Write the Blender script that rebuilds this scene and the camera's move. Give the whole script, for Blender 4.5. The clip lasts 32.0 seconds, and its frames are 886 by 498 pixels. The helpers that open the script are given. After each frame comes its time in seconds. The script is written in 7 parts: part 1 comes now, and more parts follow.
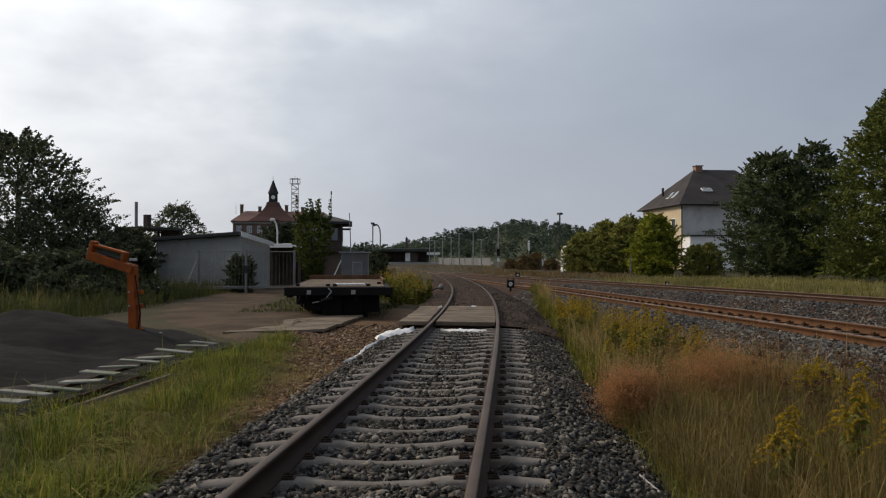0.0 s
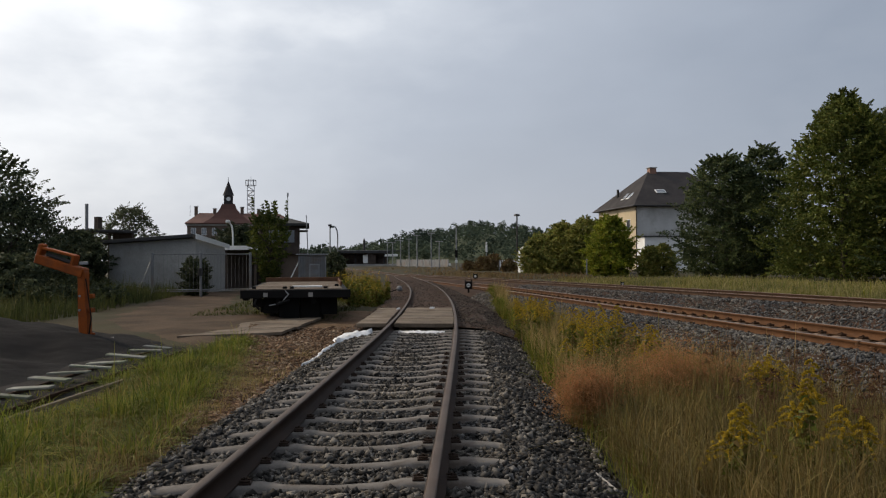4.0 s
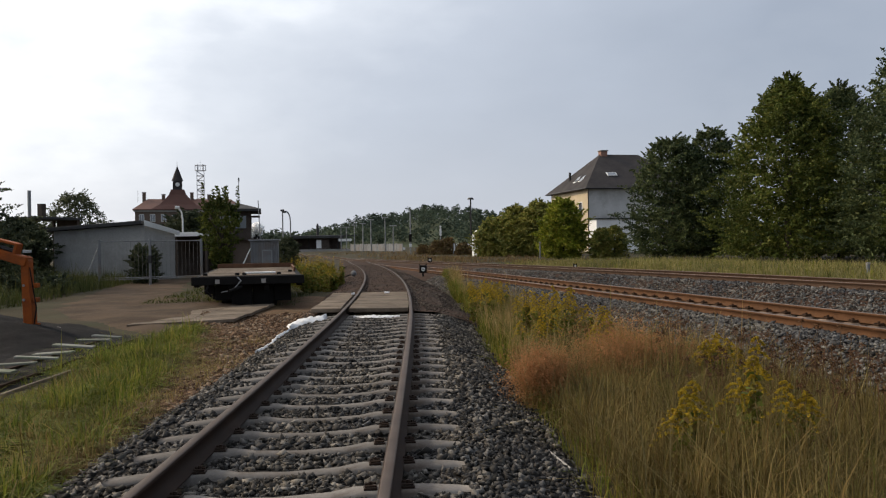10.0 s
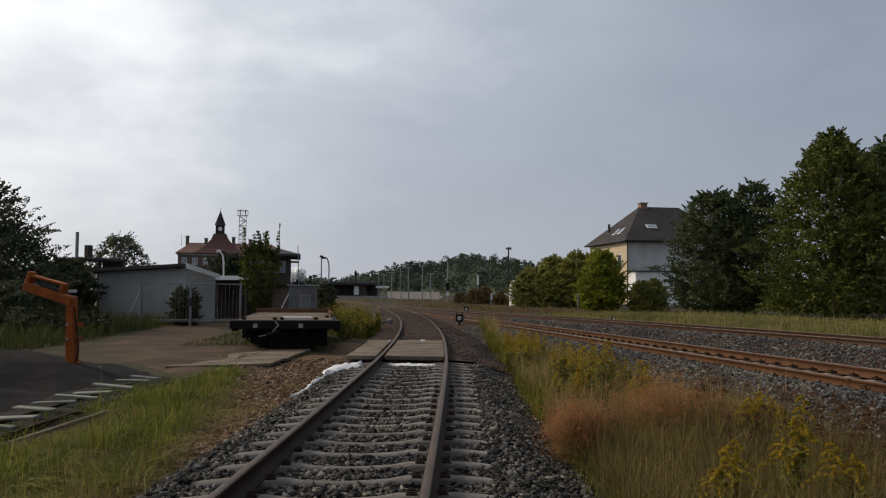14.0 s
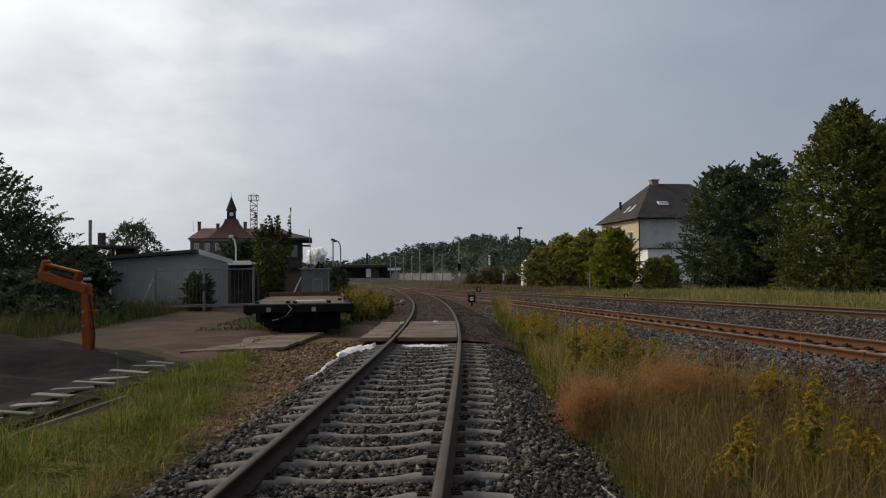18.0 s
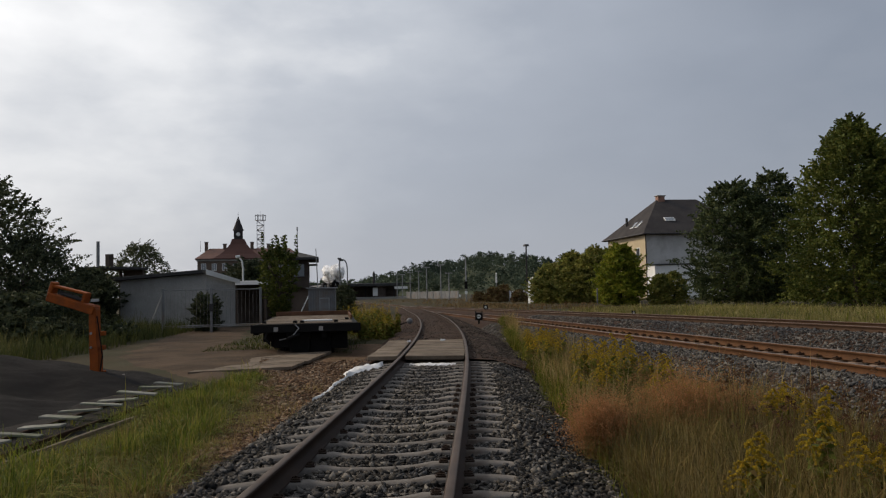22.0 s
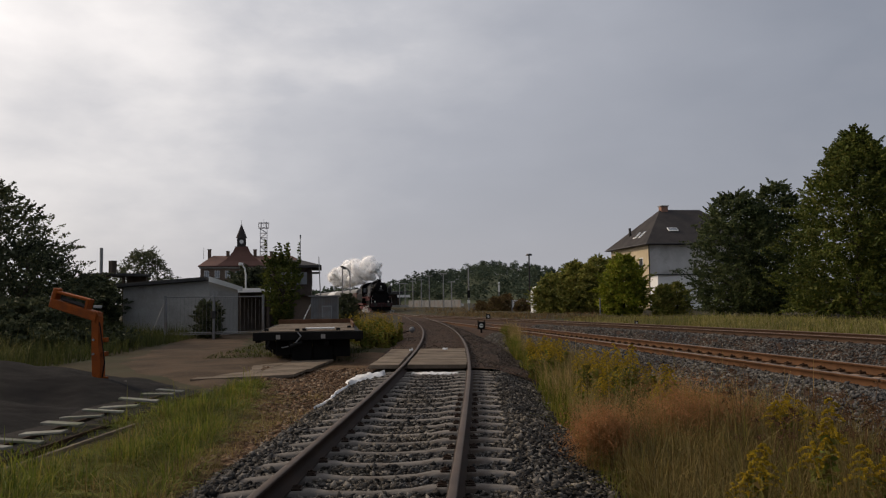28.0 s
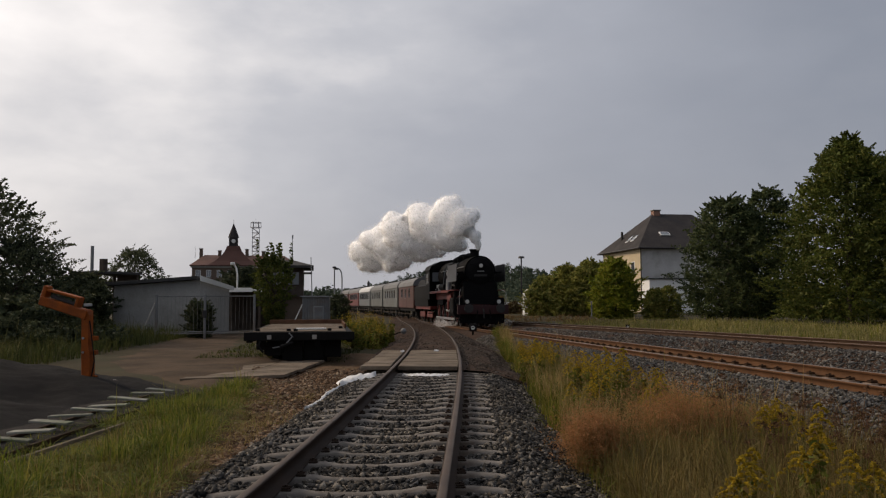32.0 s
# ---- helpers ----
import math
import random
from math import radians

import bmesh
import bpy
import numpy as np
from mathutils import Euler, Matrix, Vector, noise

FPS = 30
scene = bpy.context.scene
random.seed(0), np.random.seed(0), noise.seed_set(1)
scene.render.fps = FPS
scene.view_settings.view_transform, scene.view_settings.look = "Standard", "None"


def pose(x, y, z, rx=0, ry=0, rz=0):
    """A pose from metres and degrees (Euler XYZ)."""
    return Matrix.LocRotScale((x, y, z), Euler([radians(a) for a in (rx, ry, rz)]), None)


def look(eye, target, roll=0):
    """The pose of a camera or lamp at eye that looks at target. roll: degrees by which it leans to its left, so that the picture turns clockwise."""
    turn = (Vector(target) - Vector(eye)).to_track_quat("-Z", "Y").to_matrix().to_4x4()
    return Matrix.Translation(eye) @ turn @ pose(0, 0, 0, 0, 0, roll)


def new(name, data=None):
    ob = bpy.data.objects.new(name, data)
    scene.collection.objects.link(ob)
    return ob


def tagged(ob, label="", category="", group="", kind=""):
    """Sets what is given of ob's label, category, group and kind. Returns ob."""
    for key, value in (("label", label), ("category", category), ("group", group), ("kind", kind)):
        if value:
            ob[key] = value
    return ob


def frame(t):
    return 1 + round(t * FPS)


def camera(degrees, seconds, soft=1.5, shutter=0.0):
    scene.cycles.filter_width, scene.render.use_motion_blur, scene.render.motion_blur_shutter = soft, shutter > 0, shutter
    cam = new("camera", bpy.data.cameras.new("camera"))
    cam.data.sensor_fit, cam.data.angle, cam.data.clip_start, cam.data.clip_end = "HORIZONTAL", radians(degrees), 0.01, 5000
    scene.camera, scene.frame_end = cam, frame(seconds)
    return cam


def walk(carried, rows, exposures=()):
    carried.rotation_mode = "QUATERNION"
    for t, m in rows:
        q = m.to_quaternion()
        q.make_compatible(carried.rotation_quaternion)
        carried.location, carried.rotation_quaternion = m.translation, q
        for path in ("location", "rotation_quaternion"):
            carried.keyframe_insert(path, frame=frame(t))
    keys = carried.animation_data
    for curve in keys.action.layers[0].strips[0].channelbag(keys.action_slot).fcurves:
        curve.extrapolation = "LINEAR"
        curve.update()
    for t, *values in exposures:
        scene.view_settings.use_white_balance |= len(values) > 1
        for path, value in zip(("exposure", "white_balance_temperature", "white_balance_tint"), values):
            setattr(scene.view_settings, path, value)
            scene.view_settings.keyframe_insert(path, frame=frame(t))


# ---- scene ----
# The camera is held by hand at eye height beside one rail and only turns.
LENS = 58.4
cam = camera(LENS, 32.0, soft=1.2)
# seconds, place, then turn to the left, tilt up and lean, in degrees
PATH = [
    (0.0, 0.0, 0.0, 1.450, 4.60, 0.65, 0.03),
    (0.5, 0.0, 0.0, 1.450, 3.62, 1.02, -0.73),
    (1.0, 0.0, 0.0, 1.450, 3.36, 0.58, -0.31),
    (1.5, 0.0, 0.0, 1.450, 2.79, 0.41, -0.81),
    (2.0, 0.0, 0.0, 1.450, 2.85, 0.35, -0.64),
    (2.5, 0.0, 0.0, 1.450, 2.82, 0.25, -0.27),
    (4.5, 0.0, 0.0, 1.450, -0.09, 1.14, -0.31),
    (5.0, 0.0, 0.0, 1.450, -2.63, 1.60, -0.20),
    (5.5, 0.0, 0.0, 1.450, -3.08, 1.91, -0.28),
    (6.0, 0.0, 0.0, 1.450, -2.71, 1.72, -0.86),
    (6.5, 0.0, 0.0, 1.450, -7.69, 1.70, -0.89),
    (7.0, 0.0, 0.0, 1.450, -10.96, 0.27, 0.20),
    (7.5, 0.0, 0.0, 1.450, -10.95, 0.35, 0.07),
    (8.0, 0.0, 0.0, 1.450, -9.41, 1.15, -0.68),
    (8.5, 0.0, 0.0, 1.450, -6.16, 0.35, 0.60),
    (9.0, 0.0, 0.0, 1.450, -3.55, 0.69, -0.49),
    (9.5, 0.0, 0.0, 1.450, -2.54, 0.04, -0.85),
    (10.0, 0.0, 0.0, 1.450, -1.74, -0.43, -0.88),
    (10.5, 0.0, 0.0, 1.450, -0.44, -1.13, -1.61),
    (11.0, 0.0, 0.0, 1.450, 1.90, -2.52, 0.54),
    (11.5, 0.0, 0.0, 1.450, 1.78, 0.21, 0.69),
    (12.0, 0.0, 0.0, 1.450, 0.98, 0.83, 1.04),
    (12.5, 0.0, 0.0, 1.450, 0.56, 0.96, 1.00),
    (13.0, 0.0, 0.0, 1.450, 0.69, 1.29, 0.76),
    (13.5, 0.0, 0.0, 1.450, 0.40, 2.14, 1.17),
    (14.0, 0.0, 0.0, 1.450, 0.95, 3.11, 0.41),
    (14.5, 0.0, 0.0, 1.450, 2.37, 2.65, 0.71),
    (16.5, 0.0, 0.0, 1.450, 2.31, 2.17, -0.38),
    (17.0, 0.0, 0.0, 1.450, 2.03, 2.17, -0.16),
    (17.5, 0.0, 0.0, 1.450, 1.83, 2.19, -0.66),
    (18.0, 0.0, 0.0, 1.450, 1.76, 1.74, -0.64),
    (18.5, 0.0, 0.0, 1.450, 1.71, 2.04, -0.43),
    (19.0, 0.0, 0.0, 1.450, 1.84, 2.34, -0.53),
    (19.5, 0.0, 0.0, 1.450, 1.60, 2.54, -0.86),
    (20.0, 0.0, 0.0, 1.450, 1.54, 2.53, -0.83),
    (20.5, 0.0, 0.0, 1.450, 1.42, 2.45, -0.36),
    (21.0, 0.0, 0.0, 1.450, 1.71, 2.27, -0.34),
    (21.5, 0.0, 0.0, 1.450, 2.19, 1.98, -0.40),
    (22.0, 0.0, 0.0, 1.450, 2.21, 3.05, -1.18),
    (22.5, 0.0, 0.0, 1.450, 1.55, 2.32, -0.39),
    (23.0, 0.0, 0.0, 1.450, 2.25, 3.21, -0.48),
    (23.5, 0.0, 0.0, 1.450, 2.61, 3.55, -0.30),
    (24.0, 0.0, 0.0, 1.450, 2.35, 3.70, -0.42),
    (24.5, 0.0, 0.0, 1.450, 2.21, 3.67, -0.44),
    (25.0, 0.0, 0.0, 1.450, 1.99, 3.78, -0.55),
    (25.5, 0.0, 0.0, 1.450, 2.18, 3.46, -0.43),
    (27.5, 0.0, 0.0, 1.450, 2.33, 3.51, -1.07),
    (28.0, 0.0, 0.0, 1.450, 2.41, 3.69, -0.78),
    (28.5, 0.0, 0.0, 1.450, 2.59, 3.78, -0.69),
    (29.0, 0.0, 0.0, 1.450, 2.56, 3.57, -0.52),
    (29.5, 0.0, 0.0, 1.450, 2.45, 3.59, -0.37),
    (30.0, 0.0, 0.0, 1.450, 2.52, 3.45, -0.17),
    (30.5, 0.0, 0.0, 1.450, 2.44, 3.32, -0.21),
    (31.0, 0.0, 0.0, 1.450, 2.21, 3.38, -0.15),
    (31.5, 0.0, 0.0, 1.450, 2.14, 3.57, -0.17),
    (32.0, 0.0, 0.0, 1.450, 1.86, 3.81, -0.19),
]
EXPOSURES = ((0, 0.0, 6480, 10), (5, 0.11, 6480, 10), (6, 0.15, 6480, 10), (7, 0.6, 6540, 10), (7.5, 0.58, 6540, 10), (8.2, 0.52, 6540, 10), (9, 0.34, 6500, 10), (10, 0.36, 6500, 10), (11, 0.62, 6500, 10), (11.6, 0.34, 6480, 10), (12, 0.19, 6480, 10), (13, 0.08, 6480, 10), (14, -0.05, 6480, 10), (17, -0.08, 6490, 10), (23, -0.18, 6580, 11), (27, -0.22, 6850, 14), (32, -0.2, 6880, 14))
walk(cam, [(t, pose(x, y, z, 0, 0, yaw) @ pose(0, 0, 0, 90 + up, 0, 0) @ pose(0, 0, 0, 0, 0, lean))
           for t, x, y, z, yaw, up, lean in PATH], EXPOSURES)

# ---- sky and sun ----
SUN_TURN, SUN_UP = 68.0, 32.0      # degrees to the left of the track, and above the horizon
sun_way = Vector((-math.sin(radians(SUN_TURN)) * math.cos(radians(SUN_UP)),
                  math.cos(radians(SUN_TURN)) * math.cos(radians(SUN_UP)), math.sin(radians(SUN_UP))))


class Nodes:
    """Short hand for a node tree."""

    def __init__(self, tree):
        self.tree = tree
        self.tree.nodes.clear()

    def add(self, kind, props=None, **inputs):
        n = self.tree.nodes.new(kind)
        for k, v in (props or {}).items():
            setattr(n, k, v)
        for k, v in inputs.items():
            self.set(n, k, v)
        return n

    def set(self, n, k, v):
        sock = n.inputs[int(k[1:])] if k[0] == "i" and k[1:].isdigit() else n.inputs[k.replace("_", " ")]
        if isinstance(v, bpy.types.NodeSocket):
            self.tree.links.new(v, sock)
        else:
            sock.default_value = v

    def math(self, op, a, b=0.0, c=0.0):
        return self.add("ShaderNodeMath", {"operation": op}, i0=a, i1=b, i2=c).outputs[0]

    def mix(self, fac, a, b, blend="MIX"):
        n = self.add("ShaderNodeMix", {"data_type": "RGBA", "blend_type": blend})
        self.set(n, "i0", fac), self.set(n, "i6", a), self.set(n, "i7", b)
        return n.outputs[2]

    def ramp(self, fac, *stops):
        n = self.add("ShaderNodeValToRGB", Fac=fac)
        e = n.color_ramp.elements
        while len(e) < len(stops):
            e.new(0.5)
        for el, (p, c) in zip(e, stops):
            el.position, el.color = p, (*c, 1) if len(c) == 3 else c
        return n.outputs[0]

    def noise(self, vec, scale, detail=4.0, rough=0.55):
        return self.add("ShaderNodeTexNoise", Vector=vec, Scale=scale, Detail=detail, Roughness=rough).outputs[0]


world = bpy.data.worlds.new("sky")
scene.world = world
world.use_nodes = True
w = Nodes(world.node_tree)
way = w.add("ShaderNodeTexCoord").outputs["Generated"]
sky = w.add("ShaderNodeTexSky", {"sky_type": "NISHITA", "sun_disc": False, "sun_elevation": radians(SUN_UP),
                                 "sun_rotation": radians(-SUN_TURN), "dust_density": 3.0})
sep = w.add("ShaderNodeSeparateXYZ", Vector=way)
# a cloud cover that is brightest round the hidden sun and blue-grey away from it
toward = w.add("ShaderNodeVectorMath", {"operation": "DOT_PRODUCT"}, i0=way, i1=sun_way).outputs["Value"]
high = sep.outputs[2]
stretch = w.add("ShaderNodeMapping", Vector=way, Scale=(1.0, 1.0, 2.2)).outputs[0]
cloud = w.noise(stretch, 2.6, 6.0, 0.52)
fine = w.noise(stretch, 7.0, 5.0, 0.5)
near_sun = w.ramp(w.math("ADD", toward, w.math("ADD", w.math("MULTIPLY", w.math("SUBTRACT", cloud, 0.5), 0.36), w.math("MULTIPLY", w.math("SUBTRACT", fine, 0.5), 0.27))),
                  (0.10, (0.24, 0.285, 0.36)), (0.42, (0.405, 0.45, 0.525)), (0.60, (0.60, 0.64, 0.70)),
                  (0.73, (0.92, 0.94, 0.96)), (1.0, (1.45, 1.44, 1.42)))
low = w.ramp(high, (0.0, (1, 1, 1)), (0.16, (0.35, 0.35, 0.35)), (0.42, (0, 0, 0)))
veil = w.mix(w.math("MULTIPLY", low, 0.62), near_sun, (0.47, 0.485, 0.53, 1))
veil = w.mix(w.ramp(fine, (0.35, (0.1, 0.1, 0.1)), (0.7, (0, 0, 0))), veil, (0.60, 0.62, 0.66, 1))
bg = w.add("ShaderNodeBackground", Color=veil, Strength=1.0)
bg2 = w.add("ShaderNodeBackground", Color=sky.outputs[0], Strength=0.008)
both = w.add("ShaderNodeAddShader", i0=bg.outputs[0], i1=bg2.outputs[0])
w.add("ShaderNodeOutputWorld", Surface=both.outputs[0])

sun = new("sun", bpy.data.lights.new("sun", "SUN"))
sun.data.energy, sun.data.angle, sun.data.color = 2.15, radians(5), (1.0, 0.82, 0.60)
sun.matrix_world = look(sun_way * 100, (0, 0, 0))

# ---- materials ----
def material(name, build):
    m = bpy.data.materials.new(name)
    m.use_nodes = True
    n = Nodes(m.node_tree)
    bsdf = n.add("ShaderNodeBsdfPrincipled")
    n.add("ShaderNodeOutputMaterial", Surface=bsdf.outputs[0])
    build(n, bsdf)
    return m


def worn(name, dark, light, scale=3.0, fine=40.0, rough=0.7, bump=0.2, metal=0.0, stain=None, vary=0.0, depth=0.01, space="Object", spec=None):
    """A surface of two tones in broad patches, with fine grain, an optional stain and relief."""
    def build(n, b):
        vec = n.add("ShaderNodeTexCoord").outputs[space]
        big, small = n.noise(vec, scale, 5.0), n.noise(vec, fine, 6.0, 0.65)
        tone = n.math("ADD", n.math("MULTIPLY", big, 0.6), n.math("MULTIPLY", small, 0.4))
        col = n.ramp(tone, (0.32, dark), (0.68, light))
        if stain:
            col = n.mix(n.ramp(n.noise(vec, scale * 0.6, 7.0, 0.7), (0.48, (0, 0, 0)), (0.66, (0.8, 0.8, 0.8))), col, (*stain, 1))
        if vary:
            r = n.add("ShaderNodeObjectInfo").outputs["Random"]
            col = n.mix(1.0, col, n.ramp(r, (0, (1 - vary,) * 3), (1, (1 + vary * 0.6,) * 3)), "MULTIPLY")
        n.set(b, "Base_Color", col)
        n.set(b, "Roughness", n.math("ADD", rough - 0.12, n.math("MULTIPLY", small, 0.24)))
        n.set(b, "Metallic", metal)
        n.set(b, "Specular_IOR_Level", spec if spec is not None else (0.1 if rough >= 0.85 else 0.4))
        if bump:
            n.set(b, "Normal", n.add("ShaderNodeBump", Height=tone, Strength=bump, Distance=depth).outputs[0])
    return material(name, build)


def pieces(name, stops, rough=0.8, fine=60.0, translucent=0.0, spec=0.15, broad=0.0):
    """Loose pieces (stones, leaves, blades): each island takes its own tone."""
    def build(n, b):
        r = n.add("ShaderNodeNewGeometry").outputs["Random Per Island"]
        vec = n.add("ShaderNodeTexCoord").outputs["Object"]
        k = len(stops) - 1
        col = n.ramp(r, *[(i / k, c) for i, c in enumerate(stops)])
        g = n.noise(vec, fine, 3.0)
        col = n.mix(1.0, col, n.ramp(g, (0.3, (0.7, 0.7, 0.7)), (0.7, (1.25, 1.25, 1.25))), "MULTIPLY")
        if broad:
            p = n.noise(vec, broad, 3.0)
            col = n.mix(1.0, col, n.ramp(p, (0.35, (0.62, 0.66, 0.7)), (0.65, (1.3, 1.25, 1.1))), "MULTIPLY")
        n.set(b, "Base_Color", col)
        n.set(b, "Roughness", rough)
        n.set(b, "Specular_IOR_Level", spec)
        if translucent:
            out = [x for x in n.tree.nodes if x.type == "OUTPUT_MATERIAL"][0]
            tr = n.add("ShaderNodeBsdfTranslucent", Color=col)
            mx = n.add("ShaderNodeMixShader", i0=translucent, i1=b.outputs[0], i2=tr.outputs[0])
            n.set(out, "Surface", mx.outputs[0])
    return material(name, build)


def glass(name, tint=(0.05, 0.06, 0.07)):
    def build(n, b):
        n.set(b, "Base_Color", (*tint, 1)), n.set(b, "Roughness", 0.06), n.set(b, "Specular_IOR_Level", 0.8)
    return material(name, build)


M_EARTH = worn("bare earth", (0.03, 0.0252, 0.0132), (0.057, 0.045, 0.02475), 0.6, 14, 0.95, 0.5, depth=0.03, stain=(0.03, 0.036, 0.0154))
M_PATH = worn("trodden dirt", (0.042, 0.028, 0.018), (0.10, 0.068, 0.044), 0.9, 22, 0.95, 0.7, depth=0.05, stain=(0.035, 0.026, 0.016))
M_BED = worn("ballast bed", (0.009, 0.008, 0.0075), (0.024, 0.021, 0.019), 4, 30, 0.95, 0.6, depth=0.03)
M_RUSTBED = worn("rusty fine gravel", (0.0279, 0.0156, 0.01008), (0.06045, 0.03432, 0.0216), 1.5, 45, 0.95, 0.4, depth=0.015, stain=(0.02325, 0.01755, 0.0144))
M_STONE = pieces("ballast stone", [(0.011, 0.0105, 0.010), (0.028, 0.0255, 0.024), (0.052, 0.047, 0.044), (0.088, 0.080, 0.074), (0.19, 0.175, 0.164)], 0.75, broad=0.7)
M_STONE2 = pieces("pale ballast stone", [(0.0213, 0.0201, 0.0197), (0.0476, 0.0451, 0.0443), (0.0820, 0.0787, 0.0779), (0.1214, 0.1164, 0.1148), (0.1722, 0.1656, 0.1624)], 0.8, broad=0.5)
M_RAIL = worn("brown rail steel", (0.017, 0.0105, 0.0075), (0.043, 0.024, 0.015), 2.5, 50, 0.75, 0.25, 0.15, depth=0.004, spec=0.2)
M_RAILTOP = worn("dull rail head", (0.044, 0.030, 0.023), (0.085, 0.062, 0.048), 3.0, 70, 0.66, 0.1, 0.12, depth=0.002, stain=(0.06, 0.036, 0.024), spec=0.25)
M_RUSTRAIL = worn("rusty rail steel", (0.055, 0.024, 0.009), (0.115, 0.052, 0.021), 2.0, 50, 0.85, 0.3, 0.0, depth=0.004, spec=0.2, stain=(0.045, 0.022, 0.010))
M_BROWNRAIL = worn("old brown rail steel", (0.035, 0.020, 0.012), (0.075, 0.043, 0.026), 2.0, 50, 0.85, 0.3, 0.0, depth=0.004, spec=0.2)
M_RUSTTOP = worn("rust-filmed rail head", (0.085, 0.052, 0.036), (0.17, 0.115, 0.085), 3.0, 70, 0.5, 0.1, 0.25, depth=0.002)
M_CLIP = worn("dark rusted fastening", (0.022, 0.012, 0.007), (0.055, 0.028, 0.014), 6.0, 60, 0.9, 0.3, 0.0, depth=0.004, spec=0.15)
M_SLEEPER = worn("sleeper concrete", (0.115, 0.104, 0.094), (0.225, 0.206, 0.188), 3.0, 60, 0.9, 0.35, stain=(0.075, 0.054, 0.040), vary=0.25, depth=0.006)
M_SLEEPER2 = worn("rust-stained sleeper concrete", (0.15, 0.10, 0.07), (0.32, 0.245, 0.185), 3.0, 60, 0.9, 0.35, stain=(0.16, 0.08, 0.042), vary=0.3, depth=0.006)
M_BOARD = worn("weathered plank", (0.105, 0.08, 0.058), (0.225, 0.18, 0.135), 2.0, 35, 0.85, 0.3, stain=(0.08, 0.06, 0.044), vary=0.2, depth=0.006)
M_GRASS = pieces("green grass blade", [(0.0594, 0.0744, 0.0106), (0.1122, 0.1373, 0.0194), (0.1716, 0.1773, 0.0264), (0.2244, 0.1716, 0.0440), (0.1320, 0.1487, 0.0194)], 0.75, 3, 0.3, broad=0.9)
M_DRY = pieces("dry grass blade", [(0.18, 0.12, 0.045), (0.32, 0.235, 0.10), (0.16, 0.14, 0.04), (0.38, 0.29, 0.14), (0.24, 0.15, 0.065)], 0.85, 3, 0.3, broad=0.7)
M_RED = pieces("red-brown seeding grass", [(0.32, 0.145, 0.058), (0.43, 0.215, 0.095), (0.36, 0.19, 0.09), (0.28, 0.155, 0.065)], 0.9, 3, 0.45)
M_GOLD = pieces("goldenrod flower", [(0.38, 0.25, 0.018), (0.52, 0.36, 0.03), (0.30, 0.22, 0.025), (0.24, 0.20, 0.035)], 0.85, 8, 0.35)
M_WEED = pieces("weed leaf", [(0.075, 0.1013, 0.0165), (0.135, 0.1485, 0.0264), (0.18, 0.162, 0.033), (0.15, 0.1013, 0.033)], 0.75, 5, 0.3)
M_BROWNHEAD = pieces("dry brown seed head", [(0.05, 0.025, 0.014), (0.09, 0.045, 0.022), (0.12, 0.07, 0.035)], 0.9, 8)
M_LEAF_DARK = pieces("dark foliage", [(0.032, 0.047, 0.024), (0.056, 0.079, 0.034), (0.084, 0.106, 0.043), (0.118, 0.130, 0.052)], 0.65, 2, 0.25, broad=0.35)
M_LEAF_MID = pieces("mid green foliage", [(0.044, 0.064, 0.015), (0.076, 0.102, 0.021), (0.112, 0.131, 0.029), (0.155, 0.150, 0.037)], 0.65, 2, 0.28, broad=0.35)
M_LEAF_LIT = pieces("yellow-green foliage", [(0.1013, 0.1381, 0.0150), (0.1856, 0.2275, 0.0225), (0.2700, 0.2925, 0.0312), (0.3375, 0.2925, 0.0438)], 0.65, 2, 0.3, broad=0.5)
# distance haze is put into this leaf colour, paler and bluer
M_LEAF_FAR = pieces("hazed far foliage", [(0.05, 0.072, 0.054), (0.07, 0.094, 0.068), (0.096, 0.116, 0.082)], 0.9, 0.5, 0.15, broad=0.02)
M_ROUGH = pieces("rough brown-green weed", [(0.075, 0.085, 0.03), (0.12, 0.125, 0.042), (0.16, 0.145, 0.055), (0.20, 0.17, 0.08)], 0.85, 3, 0.3, broad=0.6)
# darker copy of the grass, with the yard's shade put into its colour
M_SHADEGRASS = pieces("shaded yard grass", [(0.040, 0.052, 0.016), (0.066, 0.078, 0.023), (0.10, 0.10, 0.034)], 0.85, 3, 0.25, broad=0.5)
M_LUSH = pieces("lush grass blade", [(0.0460, 0.0690, 0.0110), (0.1012, 0.1334, 0.0202), (0.1748, 0.1886, 0.0294), (0.2576, 0.2208, 0.0552)], 0.75, 3, 0.35, broad=1.2)
M_WITHER = pieces("withered weed", [(0.10, 0.06, 0.03), (0.16, 0.10, 0.05), (0.22, 0.15, 0.08), (0.12, 0.11, 0.03)], 0.9, 3, 0.2, broad=1.0)
M_STRAW = pieces("straw stalk", [(0.0731, 0.0499, 0.0146), (0.1376, 0.0989, 0.0310), (0.2322, 0.1763, 0.0688), (0.0946, 0.0860, 0.0206), (0.3096, 0.2408, 0.1118), (0.1634, 0.1032, 0.0344)], 0.85, 3, 0.32, broad=1.1)
M_MEADOW = pieces("meadow grass", [(0.155, 0.145, 0.05), (0.235, 0.21, 0.085), (0.31, 0.265, 0.125), (0.19, 0.18, 0.058)], 0.85, 2, 0.3, broad=0.35)
M_LEAF_OLIVE = pieces("olive green foliage", [(0.10, 0.125, 0.032), (0.175, 0.195, 0.046), (0.25, 0.24, 0.062), (0.33, 0.275, 0.085)], 0.65, 2, 0.32, broad=0.5)
